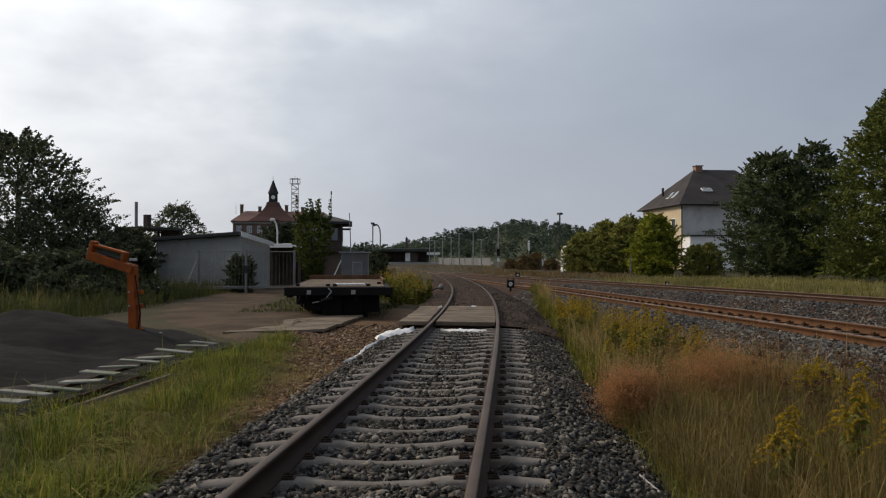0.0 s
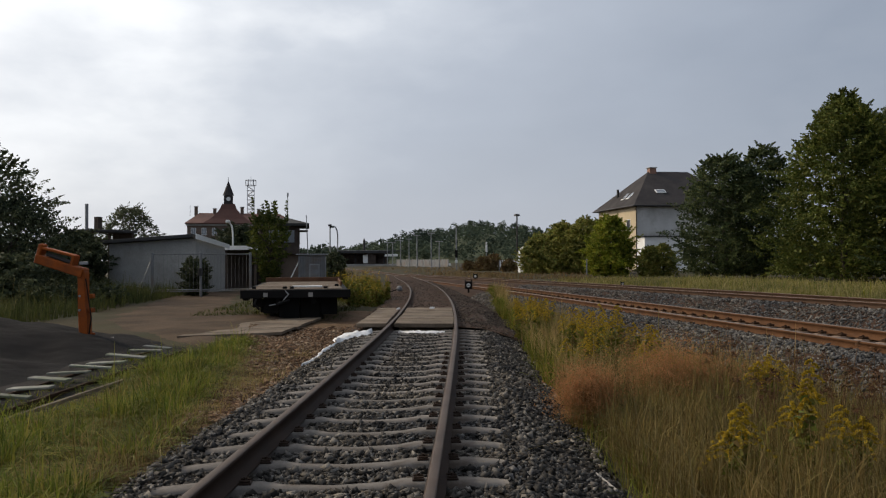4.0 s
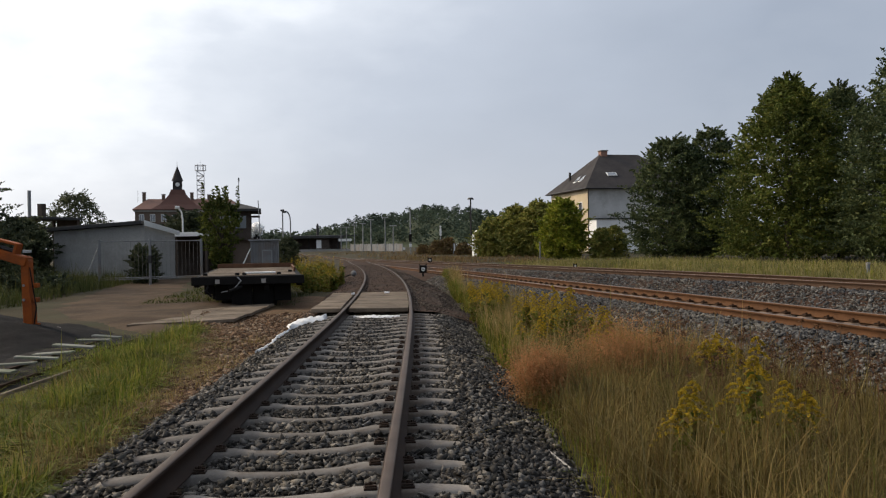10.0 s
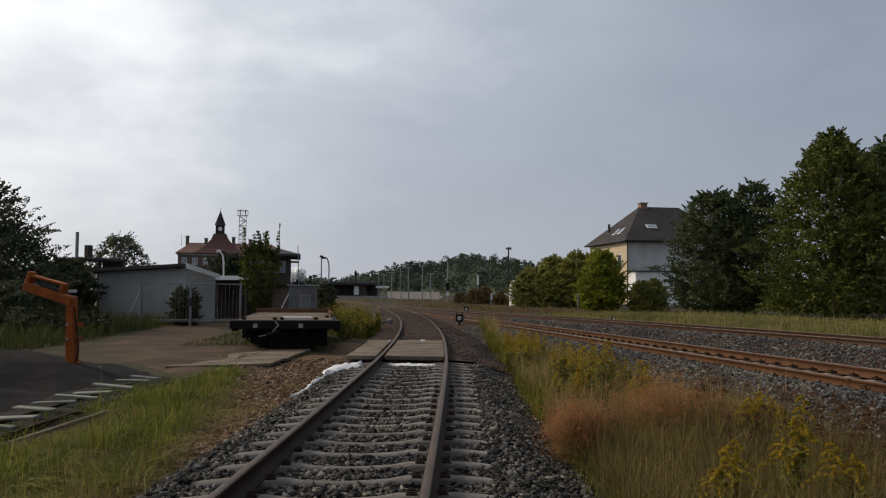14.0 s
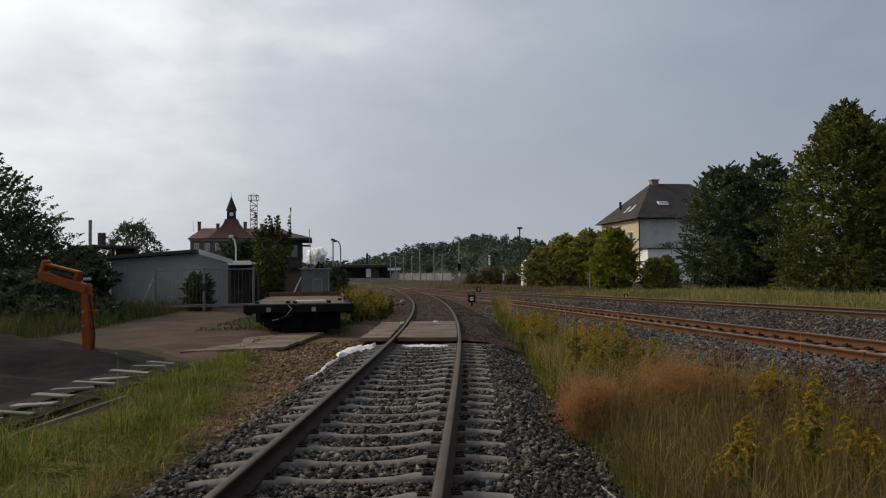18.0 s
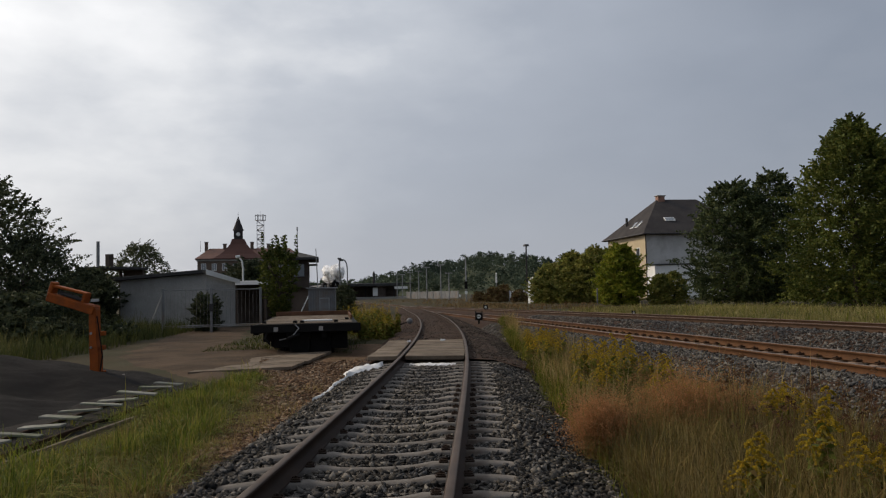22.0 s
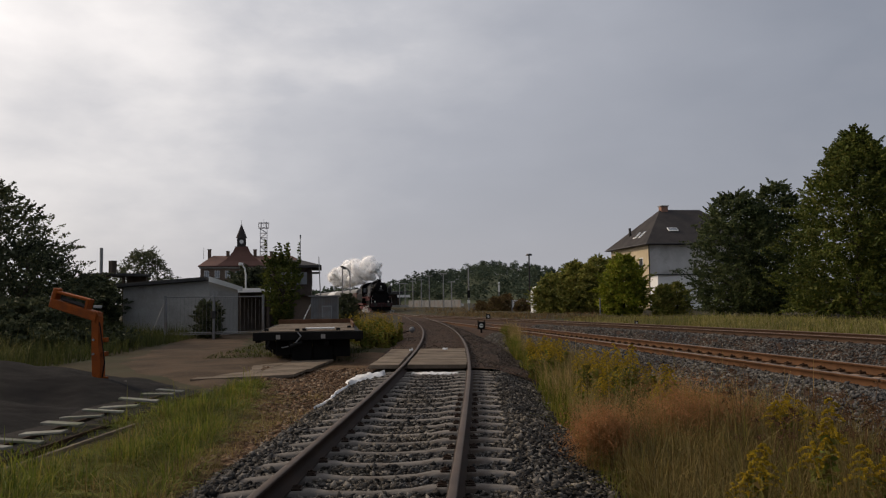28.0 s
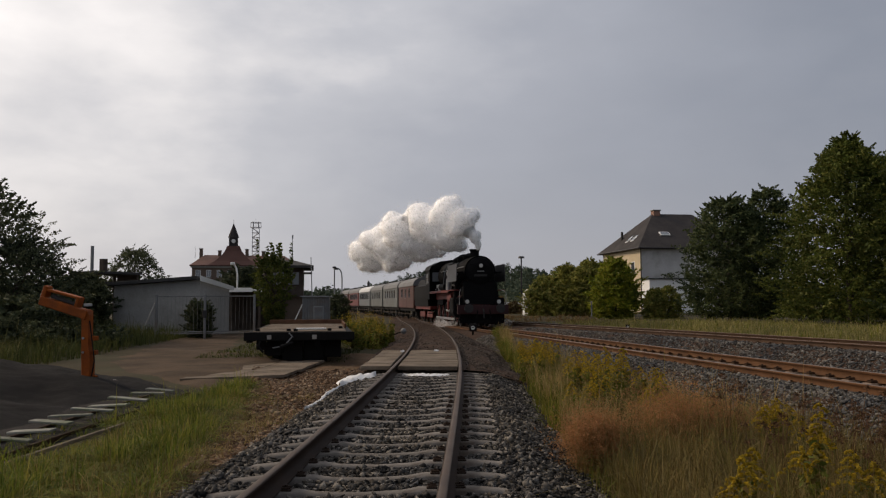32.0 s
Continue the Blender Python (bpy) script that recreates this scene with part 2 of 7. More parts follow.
# copy of the dark foliage; yard gloom and haze are put into its colour
M_LEAF_GLOOM = pieces("gloom-toned hedge foliage", [(0.036, 0.048, 0.030), (0.06, 0.074, 0.042), (0.086, 0.098, 0.052), (0.125, 0.13, 0.068)], 0.7, 2, 0.25, broad=0.35)
M_FINE = pieces("fine brown gravel", [(0.030, 0.024, 0.020), (0.055, 0.044, 0.037), (0.085, 0.069, 0.058), (0.12, 0.10, 0.085)], 0.9)
M_BARK = worn("bark", (0.03, 0.025, 0.02), (0.10, 0.085, 0.07), 6, 40, 0.95, 0.6, depth=0.02)

# ---- building helpers ----
def link_mesh(name, me, mat, parent=None, label=""):
    if mat and not me.materials:
        me.materials.append(mat)
    ob = new(name, me)
    if parent:
        ob.parent = parent
    if label:
        ob["label"] = label
    return ob


def part(name, bm, mat, parent=None, label="", smooth=False):
    """Links a bmesh as one mesh object, under a thing or a part."""
    bmesh.ops.recalc_face_normals(bm, faces=bm.faces)
    me = bpy.data.meshes.new(name)
    bm.to_mesh(me)
    bm.free()
    if smooth:
        me.polygons.foreach_set("use_smooth", [True] * len(me.polygons))
    return link_mesh(name, me, mat, parent, label)


def array_mesh(name, verts, faces, mat, smooth=False):
    """A mesh from numpy arrays, all faces with the same number of corners."""
    verts, faces = np.asarray(verts, np.float32), np.asarray(faces, np.int32)
    k = faces.shape[1]
    me = bpy.data.meshes.new(name)
    me.vertices.add(len(verts))
    me.vertices.foreach_set("co", verts.ravel())
    me.loops.add(faces.size)
    me.loops.foreach_set("vertex_index", faces.ravel())
    me.polygons.add(len(faces))
    me.polygons.foreach_set("loop_start", np.arange(0, faces.size, k, dtype=np.int32))
    if smooth:
        me.polygons.foreach_set("use_smooth", np.ones(len(faces), bool))
    me.update(calc_edges=True)
    me.materials.append(mat)
    return me


def thing(name, at=(0, 0, 0), turn=0.0, label="", category="", group="", kind=""):
    ob = new(name)
    ob.empty_display_size = 0.2
    ob.matrix_basis = pose(*at, 0, 0, turn)
    return tagged(ob, label, category, group, kind)


def box(bm, x0, x1, y0, y1, z0, z1, bevel=0.0, m=None):
    g = bmesh.ops.create_cube(bm, size=1.0)
    vs = g["verts"]
    bmesh.ops.scale(bm, vec=(x1 - x0, y1 - y0, z1 - z0), verts=vs)
    bmesh.ops.translate(bm, vec=((x0 + x1) / 2, (y0 + y1) / 2, (z0 + z1) / 2), verts=vs)
    if bevel:
        es = list({e for v in vs for e in v.link_edges})
        r = bmesh.ops.bevel(bm, geom=es, offset=bevel, segments=1, affect="EDGES")
        vs = list({v for f in r["faces"] for v in f.verts} | {v for v in vs if v.is_valid})
    if m is not None:
        bmesh.ops.transform(bm, matrix=m, verts=vs)
    return bm


def boxed(*a, **k):
    return box(bmesh.new(), *a, **k)


def tube(bm, a, b, r0, r1=None, seg=10, cap=True):
    """A tapered round bar from a to b."""
    a, b = Vector(a), Vector(b)
    d = b - a
    m = Matrix.Translation((a + b) / 2) @ d.to_track_quat("Z", "Y").to_matrix().to_4x4()
    bmesh.ops.create_cone(bm, cap_ends=cap, segments=seg, radius1=r0, radius2=r0 if r1 is None else r1, depth=d.length, matrix=m)
    return bm


def pipe(bm, pts, r, seg=8):
    """Round bars through a row of points, with ball joints."""
    for a, b in zip(pts, pts[1:]):
        tube(bm, a, b, r, r, seg)
    for p in pts[1:-1]:
        bmesh.ops.create_icosphere(bm, subdivisions=1, radius=r * 1.02, matrix=Matrix.Translation(p))
    return bm


def prism(bm, outline, y0, y1, axis="y"):
    """An outline in x and z drawn out along y (or, with axis x, an outline in y and z along x)."""
    def at(p, d):
        return (p[0], d, p[1]) if axis == "y" else (d, p[0], p[1])
    a = [bm.verts.new(at(p, y0)) for p in outline]
    b = [bm.verts.new(at(p, y1)) for p in outline]
    n = len(outline)
    bm.faces.new(a), bm.faces.new(b[::-1])
    for i in range(n):
        bm.faces.new((a[i], a[(i + 1) % n], b[(i + 1) % n], b[i]))
    return bm


def smoothstep(a, b, x):
    u = np.clip((x - a) / (b - a), 0, 1)
    return u * u * (3 - 2 * u)


# ---- plan: three tracks as x over y ----
def main_x(y):
    return 8.70 - 0.152 * y - 0.000444 * y * y


def main_z(y):
    return 0.27 - 0.0067 * np.minimum(y, 60)


def side_x(y):
    x = -0.93 - 0.0016 * np.maximum(y - 14, 0) ** 2 - 0.0005 * np.minimum(np.maximum(y, -8) - 14, 0) ** 2
    u = smoothstep(58, 92, y)
    return x * (1 - u) + main_x(y) * u


def side_z(y):
    return smoothstep(58, 92, y) * main_z(y)


def far_x(y):
    return main_x(y) + 6.0 * (1 - smoothstep(12, 82, y))


def far_z(y):
    return 0.42 - 0.0052 * np.minimum(y, 90)


def ground_z(x, y):
    """Height of the open ground: beds under the tracks, a ditch between them, a low bank beyond."""
    x, y = np.asarray(x, float), np.asarray(y, float)
    base = np.where(x < side_x(y), -0.36 + 0.14 * smoothstep(-4.2, -6.0, x) * smoothstep(12, 20, y), -0.52)
    mx, fx = main_x(y), far_x(y)
    base = base + smoothstep(fx + 1.0, fx + 4.0, x) * (0.52 + 0.02)
    base = base + 0.5 * smoothstep(55, 90, y) * (x > side_x(y)) * (1 - smoothstep(fx + 1.0, fx + 4.0, x)) * 0.5
    for cx, cz in ((side_x(y), side_z(y)), (mx, main_z(y)), (fx, far_z(y))):
        d = np.abs(x - cx)
        base = np.maximum(base, np.where(d < 4, (cz - 0.36) - np.maximum(d - 1.55, 0) * 0.62, -9))
    far = np.hypot(x, y)
    roll = 0.03 * np.sin(x * 1.3 + 0.4 * y) * np.sin(y * 0.9) + 0.02 * np.sin(x * 3.1) * np.sin(y * 2.3 + x)
    return base + roll * np.clip(far / 10, 0.3, 1)

# ---- ground ----
def graded(lo, hi, near_lo, near_hi, step, grow=1.25):
    out = list(np.arange(near_lo, near_hi + 1e-6, step))
    s, v = step, near_hi
    while v < hi:
        s *= grow
        v += s
        out.append(v)
    s, v = step, near_lo
    while v > lo:
        s *= grow
        v -= s
        out.insert(0, v)
    return np.array(out)


def sheet(name, xs, ys, mat, height):
    X, Y = np.meshgrid(xs, ys)
    V = np.stack([X.ravel(), Y.ravel(), height(X, Y).ravel()], -1)
    nx, ny = len(xs), len(ys)
    i = (np.arange(ny - 1)[:, None] * nx + np.arange(nx - 1)[None]).ravel()
    return array_mesh(name, V, np.stack([i, i + 1, i + nx + 1, i + nx], -1), mat, True)


ground = link_mesh("ground", sheet("ground", graded(-3500, 3500, -16, 24, 0.22), graded(-60, 4500, -4, 60, 0.3), M_EARTH, ground_z), None)
tagged(ground, "bare earth railway ground with worn dirt", "ground", kind="structure")


def track_frame(fx, fz, y):
    """Centre, right-hand way and turn of a track at y."""
    s = float(fx(y + 0.05) - fx(y - 0.05)) / 0.1
    ln = math.hypot(1, s)
    return Vector((float(fx(y)), y, float(fz(y)))), Vector((1 / ln, -s / ln, 0)), math.degrees(math.atan(-s))


def strip(name, fx, fz, offs, y0, y1, mat, step=0.5, rough=0.0):
    """A bed that follows a track: offsets across it with heights below the rail heads."""
    ys = np.arange(y0, y1 + 1e-6, step)
    V = []
    for y in ys:
        c, r, _ = track_frame(fx, fz, y)
        for o, dz in offs:
            wob = rough * noise.noise(Vector((o * 1.7, y * 0.9, 3.0)))
            V.append((c.x + r.x * (o + wob), c.y + r.y * (o + wob), c.z + dz + wob * 0.2))
    k = len(offs)
    i = (np.arange(len(ys) - 1)[:, None] * k + np.arange(k - 1)[None]).ravel()
    return array_mesh(name, V, np.stack([i, i + 1, i + k + 1, i + k], -1), mat, True)


def bed(name, label, *a, **k):
    return tagged(link_mesh(name, strip(name, *a, **k), None), label, "ballast", kind="structure")


SHOULDERS = [(-2.6, -0.62), (-1.95, -0.40), (-1.5, -0.225), (-1.2, -0.215), (-0.95, -0.225), (-0.75, -0.255), (-0.55, -0.218), (0, -0.222), (0.55, -0.218), (0.75, -0.255), (0.95, -0.225), (1.2, -0.215), (1.5, -0.225), (1.95, -0.40), (2.6, -0.62)]
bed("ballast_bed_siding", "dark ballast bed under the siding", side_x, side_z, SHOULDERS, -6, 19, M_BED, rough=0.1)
bed("gravel_bed_siding", "fine brown gravel filled between the rails", side_x, side_z,
    [(-2.6, -0.6), (-1.9, -0.30), (-1.4, -0.15), (-0.84, -0.125), (0, -0.10), (0.84, -0.125), (1.4, -0.15), (2.0, -0.34), (2.6, -0.6)], 18.4, 92, M_RUSTBED, 1.0, rough=0.12)
WIDE = [(-3.0, -0.95), (-2.1, -0.42), (-1.6, -0.175), (-1.1, -0.15), (-0.83, -0.15), (-0.7, -0.2), (-0.5, -0.27), (0, -0.26), (0.5, -0.27), (0.7, -0.2), (0.83, -0.15), (1.1, -0.15), (1.6, -0.175), (2.1, -0.42), (2.7, -0.62)]
bed("ballast_bed_main", "rust-stained ballast bed under the main line", main_x, main_z, WIDE, -20, 330, M_RUSTBED, 1.0, rough=0.12)
bed("ballast_bed_far", "rust-stained ballast bed under the second line", far_x, far_z,
    [(-2.7, -0.62), (-2.1, -0.42), (-1.6, -0.185), (-1.1, -0.15), (-0.83, -0.15), (-0.7, -0.2), (0, -0.25), (0.7, -0.2), (0.83, -0.15), (1.1, -0.15), (1.6, -0.185), (2.1, -0.40), (2.6, -0.55)], -20, 82, M_RUSTBED, 1.0, rough=0.12)


def patch(name, label, cat, rows, mat, lift=0.03, n=14):
    """Worn ground between two uneven edges: rows of y, left x, right x."""
    rows = np.array(rows, float)
    ys = np.linspace(rows[0, 0], rows[-1, 0], int((rows[-1, 0] - rows[0, 0]) / 0.35) + 2)
    a = np.interp(ys, rows[:, 0], rows[:, 1]) + np.array([0.35 * noise.noise(Vector((y * 0.8, 1, 0))) for y in ys])
    b = np.interp(ys, rows[:, 0], rows[:, 2]) + np.array([0.35 * noise.noise(Vector((y * 0.8, 7, 0))) for y in ys])
    u = np.linspace(0, 1, n)
    X = a[:, None] * (1 - u) + b[:, None] * u
    Y = np.repeat(ys[:, None], n, 1)
    Z = ground_z(X, Y) + lift * np.minimum(1, 6 * u * (1 - u)) - 0.01
    V = np.stack([X.ravel(), Y.ravel(), Z.ravel()], -1)
    i = (np.arange(len(ys) - 1)[:, None] * n + np.arange(n - 1)[None]).ravel()
    me = array_mesh(name, V, np.stack([i, i + 1, i + n + 1, i + n], -1), mat, True)
    return tagged(link_mesh(name, me, None), label, cat, kind="structure")


patch("dirt_path", "trodden brown dirt path to the crossing", "path",
      [(15.0, -4.6, -2.9), (16.5, -6.0, -2.8), (19, -8.5, -2.9), (22, -10.5, -3.1), (24, -11, -3.6), (27, -11.5, -8.2), (31, -12.6, -9.0), (37, -14, -10.5), (41, -14, -10.5)], M_PATH)
M_SOIL = worn("loose brown soil", (0.075, 0.044, 0.025), (0.15, 0.092, 0.055), 1.2, 26, 0.95, 0.8, depth=0.06, stain=(0.06, 0.05, 0.022))
patch("bare_soil", "loose red-brown soil beside the crossing", "soil", [(8.0, -3.1, -2.65), (11.5, -3.7, -2.6), (14, -4.2, -2.5), (17, -5.0, -2.5), (20, -5.6, -2.5), (24, -5.4, -2.7), (27, -4.4, -2.9)], M_SOIL, 0.06)
# near-black strip that stands in for the shadow beneath the raised sleepers
patch("field_track_bed", "dark strip for the shade under the old narrow track", "gravel", [(5.5, -6.7, -5.0), (10, -6.9, -5.2), (16, -6.9, -5.5)], M_BED, 0.05)

# ---- tracks ----
RAIL_OUTLINE = [(-0.075, -0.172), (0.075, -0.172), (0.075, -0.160), (0.012, -0.140), (0.0085, -0.050), (0.036, -0.036), (0.036, -0.006), (0.026, 0.0),
                (-0.026, 0.0), (-0.036, -0.006), (-0.036, -0.036), (-0.0085, -0.050), (-0.012, -0.140), (-0.075, -0.160)]


def rail_mesh(name, fx, fz, off, ys, mats):
    n = len(RAIL_OUTLINE)
    V, F = [], []
    for y in ys:
        c, r, _ = track_frame(fx, fz, y)
        V += [(c.x + r.x * (off + a), c.y + r.y * (off + a), c.z + b) for a, b in RAIL_OUTLINE]
    for i in range(len(ys) - 1):
        for j in range(n):
            F.append((i * n + j, i * n + (j + 1) % n, (i + 1) * n + (j + 1) % n, (i + 1) * n + j))
    me = array_mesh(name, V, F, mats[0])
    me.materials.append(mats[1])
    top = np.tile(np.array([1 if j in (6, 7, 8) else 0 for j in range(n)], np.int32), len(ys) - 1)
    me.polygons.foreach_set("material_index", top)
    return me


SPACING, FIRST, SKEW = 0.59, -3.05, 6.0    # of the siding: sleepers every 0.59 m, a little askew


def sleeper_mesh(mat, length=2.6):
    """A concrete sleeper: broad seats under the rails, a lower waist between, sloping ends."""
    prof = [(-1.3, 0.078, -0.03), (-1.22, 0.082, -0.02), (-0.98, 0.088, 0.0), (-0.52, 0.088, 0.0), (-0.36, 0.074, -0.024), (0, 0.068, -0.038),
            (0.36, 0.074, -0.024), (0.52, 0.088, 0.0), (0.98, 0.088, 0.0), (1.22, 0.082, -0.02), (1.3, 0.078, -0.03)]
    V, F = [], []
    for x, hw, z in prof:
        V += [(x, -hw - 0.05, -0.2), (x, -hw, z - 0.02), (x, -hw + 0.02, z), (x, hw - 0.02, z), (x, hw, z - 0.02), (x, hw + 0.05, -0.2)]
    for i in range(len(prof) - 1):
        for j in range(5):
            F.append((i * 6 + j, i * 6 + j + 1, i * 6 + j + 7, i * 6 + j + 6))
    F += [(0, 1, 4, 5), (1, 2, 3, 4)]
    k = (len(prof) - 1) * 6
    F += [(k, k + 5, k + 4, k + 1), (k + 1, k + 4, k + 3, k + 2)]
    return array_mesh("sleeper", V, F, mat)


def clip_mesh(mat, s=1.0):
    """A rail fastening: a bent clip, its ribbed plate and the screw head."""
    bm = bmesh.new()
    box(bm, -0.045 * s, 0.045 * s, -0.045 * s, 0.045 * s, 0.0, 0.016 * s * s, 0.004)
    tube(bm, (0, 0, 0.015), (0, 0, 0.05 * s), 0.016 * s, 0.014 * s, 6)
    for k in (-1, 1):
        tube(bm, (-0.035 * s, 0.028 * s * k, 0.025 * s), (0.04 * s, 0.035 * s * k, 0.028 * s), 0.008 * s, 0.008 * s, 5)
    me = bpy.data.meshes.new("rail_clip")
    bm.to_mesh(me)
    bm.free()
    me.materials.append(mat)
    return me


def lay_track(name, label, fx, fz, y0, y1, rails, sleeper_mat, span, clips=None, clip_mat=None, clip_size=1.0, step=0.6, skew=0.0):
    top = thing(name, label=label, category="railway track", kind="structure")
    ys = np.arange(y0, y1 + 0.1, 1.0)
    for off in (-0.7525, 0.7525):
        link_mesh("rail", rail_mesh("rail", fx, fz, off, ys, rails), None, top)
    sm, cm = sleeper_mesh(sleeper_mat), clip_mesh(clip_mat or M_RAIL, clip_size)
    rnd = random.Random(5)
    y = span[0]
    while y < span[1]:
        c, r, turn = track_frame(fx, fz, y)
        sl = link_mesh("sleeper", sm, None, top)
        sl.matrix_basis = pose(c.x + rnd.uniform(-0.012, 0.012), c.y, c.z - 0.172 + rnd.uniform(-0.004, 0.002), 0, 0, turn + skew + rnd.uniform(-0.4, 0.4))
        if clips and clips[0] < y < clips[1]:
            for off in (-0.7525, 0.7525):
                for side in (-1, 1):
                    k = link_mesh("rail_clip", cm, None, sl)
                    k.matrix_basis = pose(off + side * 0.125, 0, 0, 0, 0, 0 if side < 0 else 180)
        y += step
    return top


RAILS_SIDE = (M_RAIL, M_RAILTOP)
RAILS_RUST = (M_RUSTRAIL, M_RUSTTOP)
RAILS_DULL = (M_BROWNRAIL, M_RUSTTOP)
lay_track("track_siding", "curving siding track with brown rails on concrete sleepers", side_x, side_z, -8, 92, RAILS_SIDE, M_SLEEPER, (FIRST, 18.2), (3.5, 14), step=SPACING, skew=SKEW)
lay_track("track_main", "rusty main line track on stained concrete sleepers", main_x, main_z, -25, 330, RAILS_RUST, M_SLEEPER2, (-8, 75), (4, 46), M_CLIP, 1.45)
lay_track("track_far", "second rusty line on stained concrete sleepers", far_x, far_z, -25, 82, RAILS_DULL, M_SLEEPER2, (-8, 60), (12, 40), M_CLIP, 1.45)

# ---- loose stones and grass ----
rng = np.random.default_rng(7)
STONE_F = np.array([(0, 2, 4), (2, 1, 4), (1, 3, 4), (3, 0, 4), (2, 0, 5), (1, 2, 5), (3, 1, 5), (0, 3, 5)])


def stones(name, label, P, size, mat, flat=0.75):
    """Broken stones at the points P: skewed, chipped blocks, each turned its own way."""
    n = len(P)
    s = size * np.minimum(rng.lognormal(0, 0.32, n), 1.7)
    C = np.array([(-1, 0, 0), (1, 0, 0), (0, -1, 0), (0, 1, 0), (0, 0, 1), (0, 0, -1)], float) * 0.68
    B = C[None] + rng.uniform(-0.42, 0.42, (n, 6, 3))
    B *= s[:, None, None] * rng.uniform(0.65, 1.3, (n, 1, 3))
    q = rng.normal(size=(n, 4))
    q /= np.linalg.norm(q, axis=1)[:, None]
    a, b, c, d = q.T
    R = np.stack([1 - 2 * (c * c + d * d), 2 * (b * c - d * a), 2 * (b * d + c * a), 2 * (b * c + d * a), 1 - 2 * (b * b + d * d), 2 * (c * d - b * a),
                  2 * (b * d - c * a), 2 * (c * d + b * a), 1 - 2 * (b * b + c * c)], -1).reshape(n, 3, 3)
    V = np.einsum("nij,nkj->nki", R, B)
    V[:, :, 2] *= flat
    V += P[:, None]
    F = (np.arange(n)[:, None, None] * 6 + STONE_F[None]).reshape(-1, 3)
    ob = link_mesh(name, array_mesh(name, V.reshape(-1, 3), F, mat), None)
    return tagged(ob, label, "gravel", kind="stuff")


def verge_edge(y):
    """Where the grass of the verge ends towards the siding."""
    return np.interp(y, [5.5, 7.8, 10, 15, 17.5], [-2.65, -2.95, -3.3, -4.15, -4.7])


def along(fx, fz, offs, ys, surf, n, clear=True):
    """Random points on a bed: offsets lo..hi across the track, on the surface given by (offset, height) pairs."""
    y = ys[0] + (ys[1] - ys[0]) * rng.random(n) ** 1.35
    o = rng.uniform(offs[0], offs[1], n)
    if clear:
        k = np.abs(np.abs(o) - 0.7525) > 0.085
        y, o = y[k], o[k]
    z = np.interp(o, [a for a, _ in surf], [b for _, b in surf]) + fz(y)
    s = (fx(y + 0.05) - fx(y - 0.05)) / 0.1
    ln = np.hypot(1, s)
    return np.stack([fx(y) + o / ln, y - s * o / ln, z + rng.uniform(-0.012, 0.018, len(y))], -1)


def off_sleepers(P, y0, keep=0.06, step=0.6, skew=0.0):
    """Leaves out the points that would lie on a sleeper."""
    across = P[:, 0] - side_x(P[:, 1])
    ph = (P[:, 1] - across * math.tan(radians(skew)) - y0 + step / 2) % step - step / 2
    return P[(np.abs(ph) > 0.096) | (rng.random(len(P)) < keep)]


stones("ballast_siding", "coarse dark grey ballast stones along the siding",
       np.concatenate([off_sleepers(along(side_x, side_z, (-1.3, 1.3), (2.5, 18.4), SHOULDERS, 38000), FIRST, 0.003, SPACING, SKEW),
                       along(side_x, side_z, (-2.35, -1.28), (2.5, 18.6), SHOULDERS, 10000), off_sleepers(along(side_x, side_z, (-2.3, 2.3), (-4, 2.6), SHOULDERS, 5500), FIRST, 0.006, SPACING, SKEW), along(side_x, side_z, (1.28, 2.3), (2.5, 24), SHOULDERS, 17000)]), 0.038, M_STONE)
stones("ballast_main", "pale grey ballast stones on the shoulder of the main line",
       np.concatenate([along(main_x, main_z, (-2.9, -0.86), (5, 38), WIDE, 34000), along(main_x, main_z, (0.86, 2.7), (3, 42), WIDE, 15000)]), 0.038, M_STONE2)
stones("ballast_far", "pale grey ballast stones on the shoulder of the second line",
       along(far_x, far_z, (-2.7, -1.1), (8, 44), [(-2.7, -0.62), (-2.1, -0.42), (-1.6, -0.185), (-1.1, -0.15), (-0.82, -0.15)], 22000), 0.045, M_STONE2)
stones("ballast_between_rails", "rust-brown ballast stones between the sleepers of the main line",
       off_sleepers(along(main_x, main_z, (-1.0, 1.0), (5, 34), WIDE, 11000), -8, 0.0), 0.046, M_STONE)

FILL = [(-2.6, -0.6), (-1.9, -0.30), (-1.4, -0.15), (-0.84, -0.125), (0, -0.10), (0.84, -0.125), (1.4, -0.15), (2.0, -0.34), (2.6, -0.6)]
stones("fine_gravel_siding", "fine dark gravel between the rails beyond the crossing",
       np.concatenate([along(side_x, side_z, (-1.9, 2.4), (18.6, 60), FILL, 9000), along(side_x, side_z, (0.9, 2.5), (20, 55), FILL, 6000)]), 0.034, M_FINE, 0.5)

y = rng.uniform(8.5, 20.5, 9000)
x = rng.uniform(0, 1, 9000)
x = (verge_edge(y) - 0.25 * np.maximum(y - 17, 0)) * x + -2.6 * (1 - x)
stones("soil_clods", "loose brown clods of soil beside the crossing", np.stack([x, y, ground_z(x, y) + 0.055], -1), 0.05,
       pieces("soil clod", [(0.05, 0.028, 0.016), (0.10, 0.058, 0.033), (0.15, 0.092, 0.055), (0.22, 0.17, 0.12)], 0.95), 0.6)


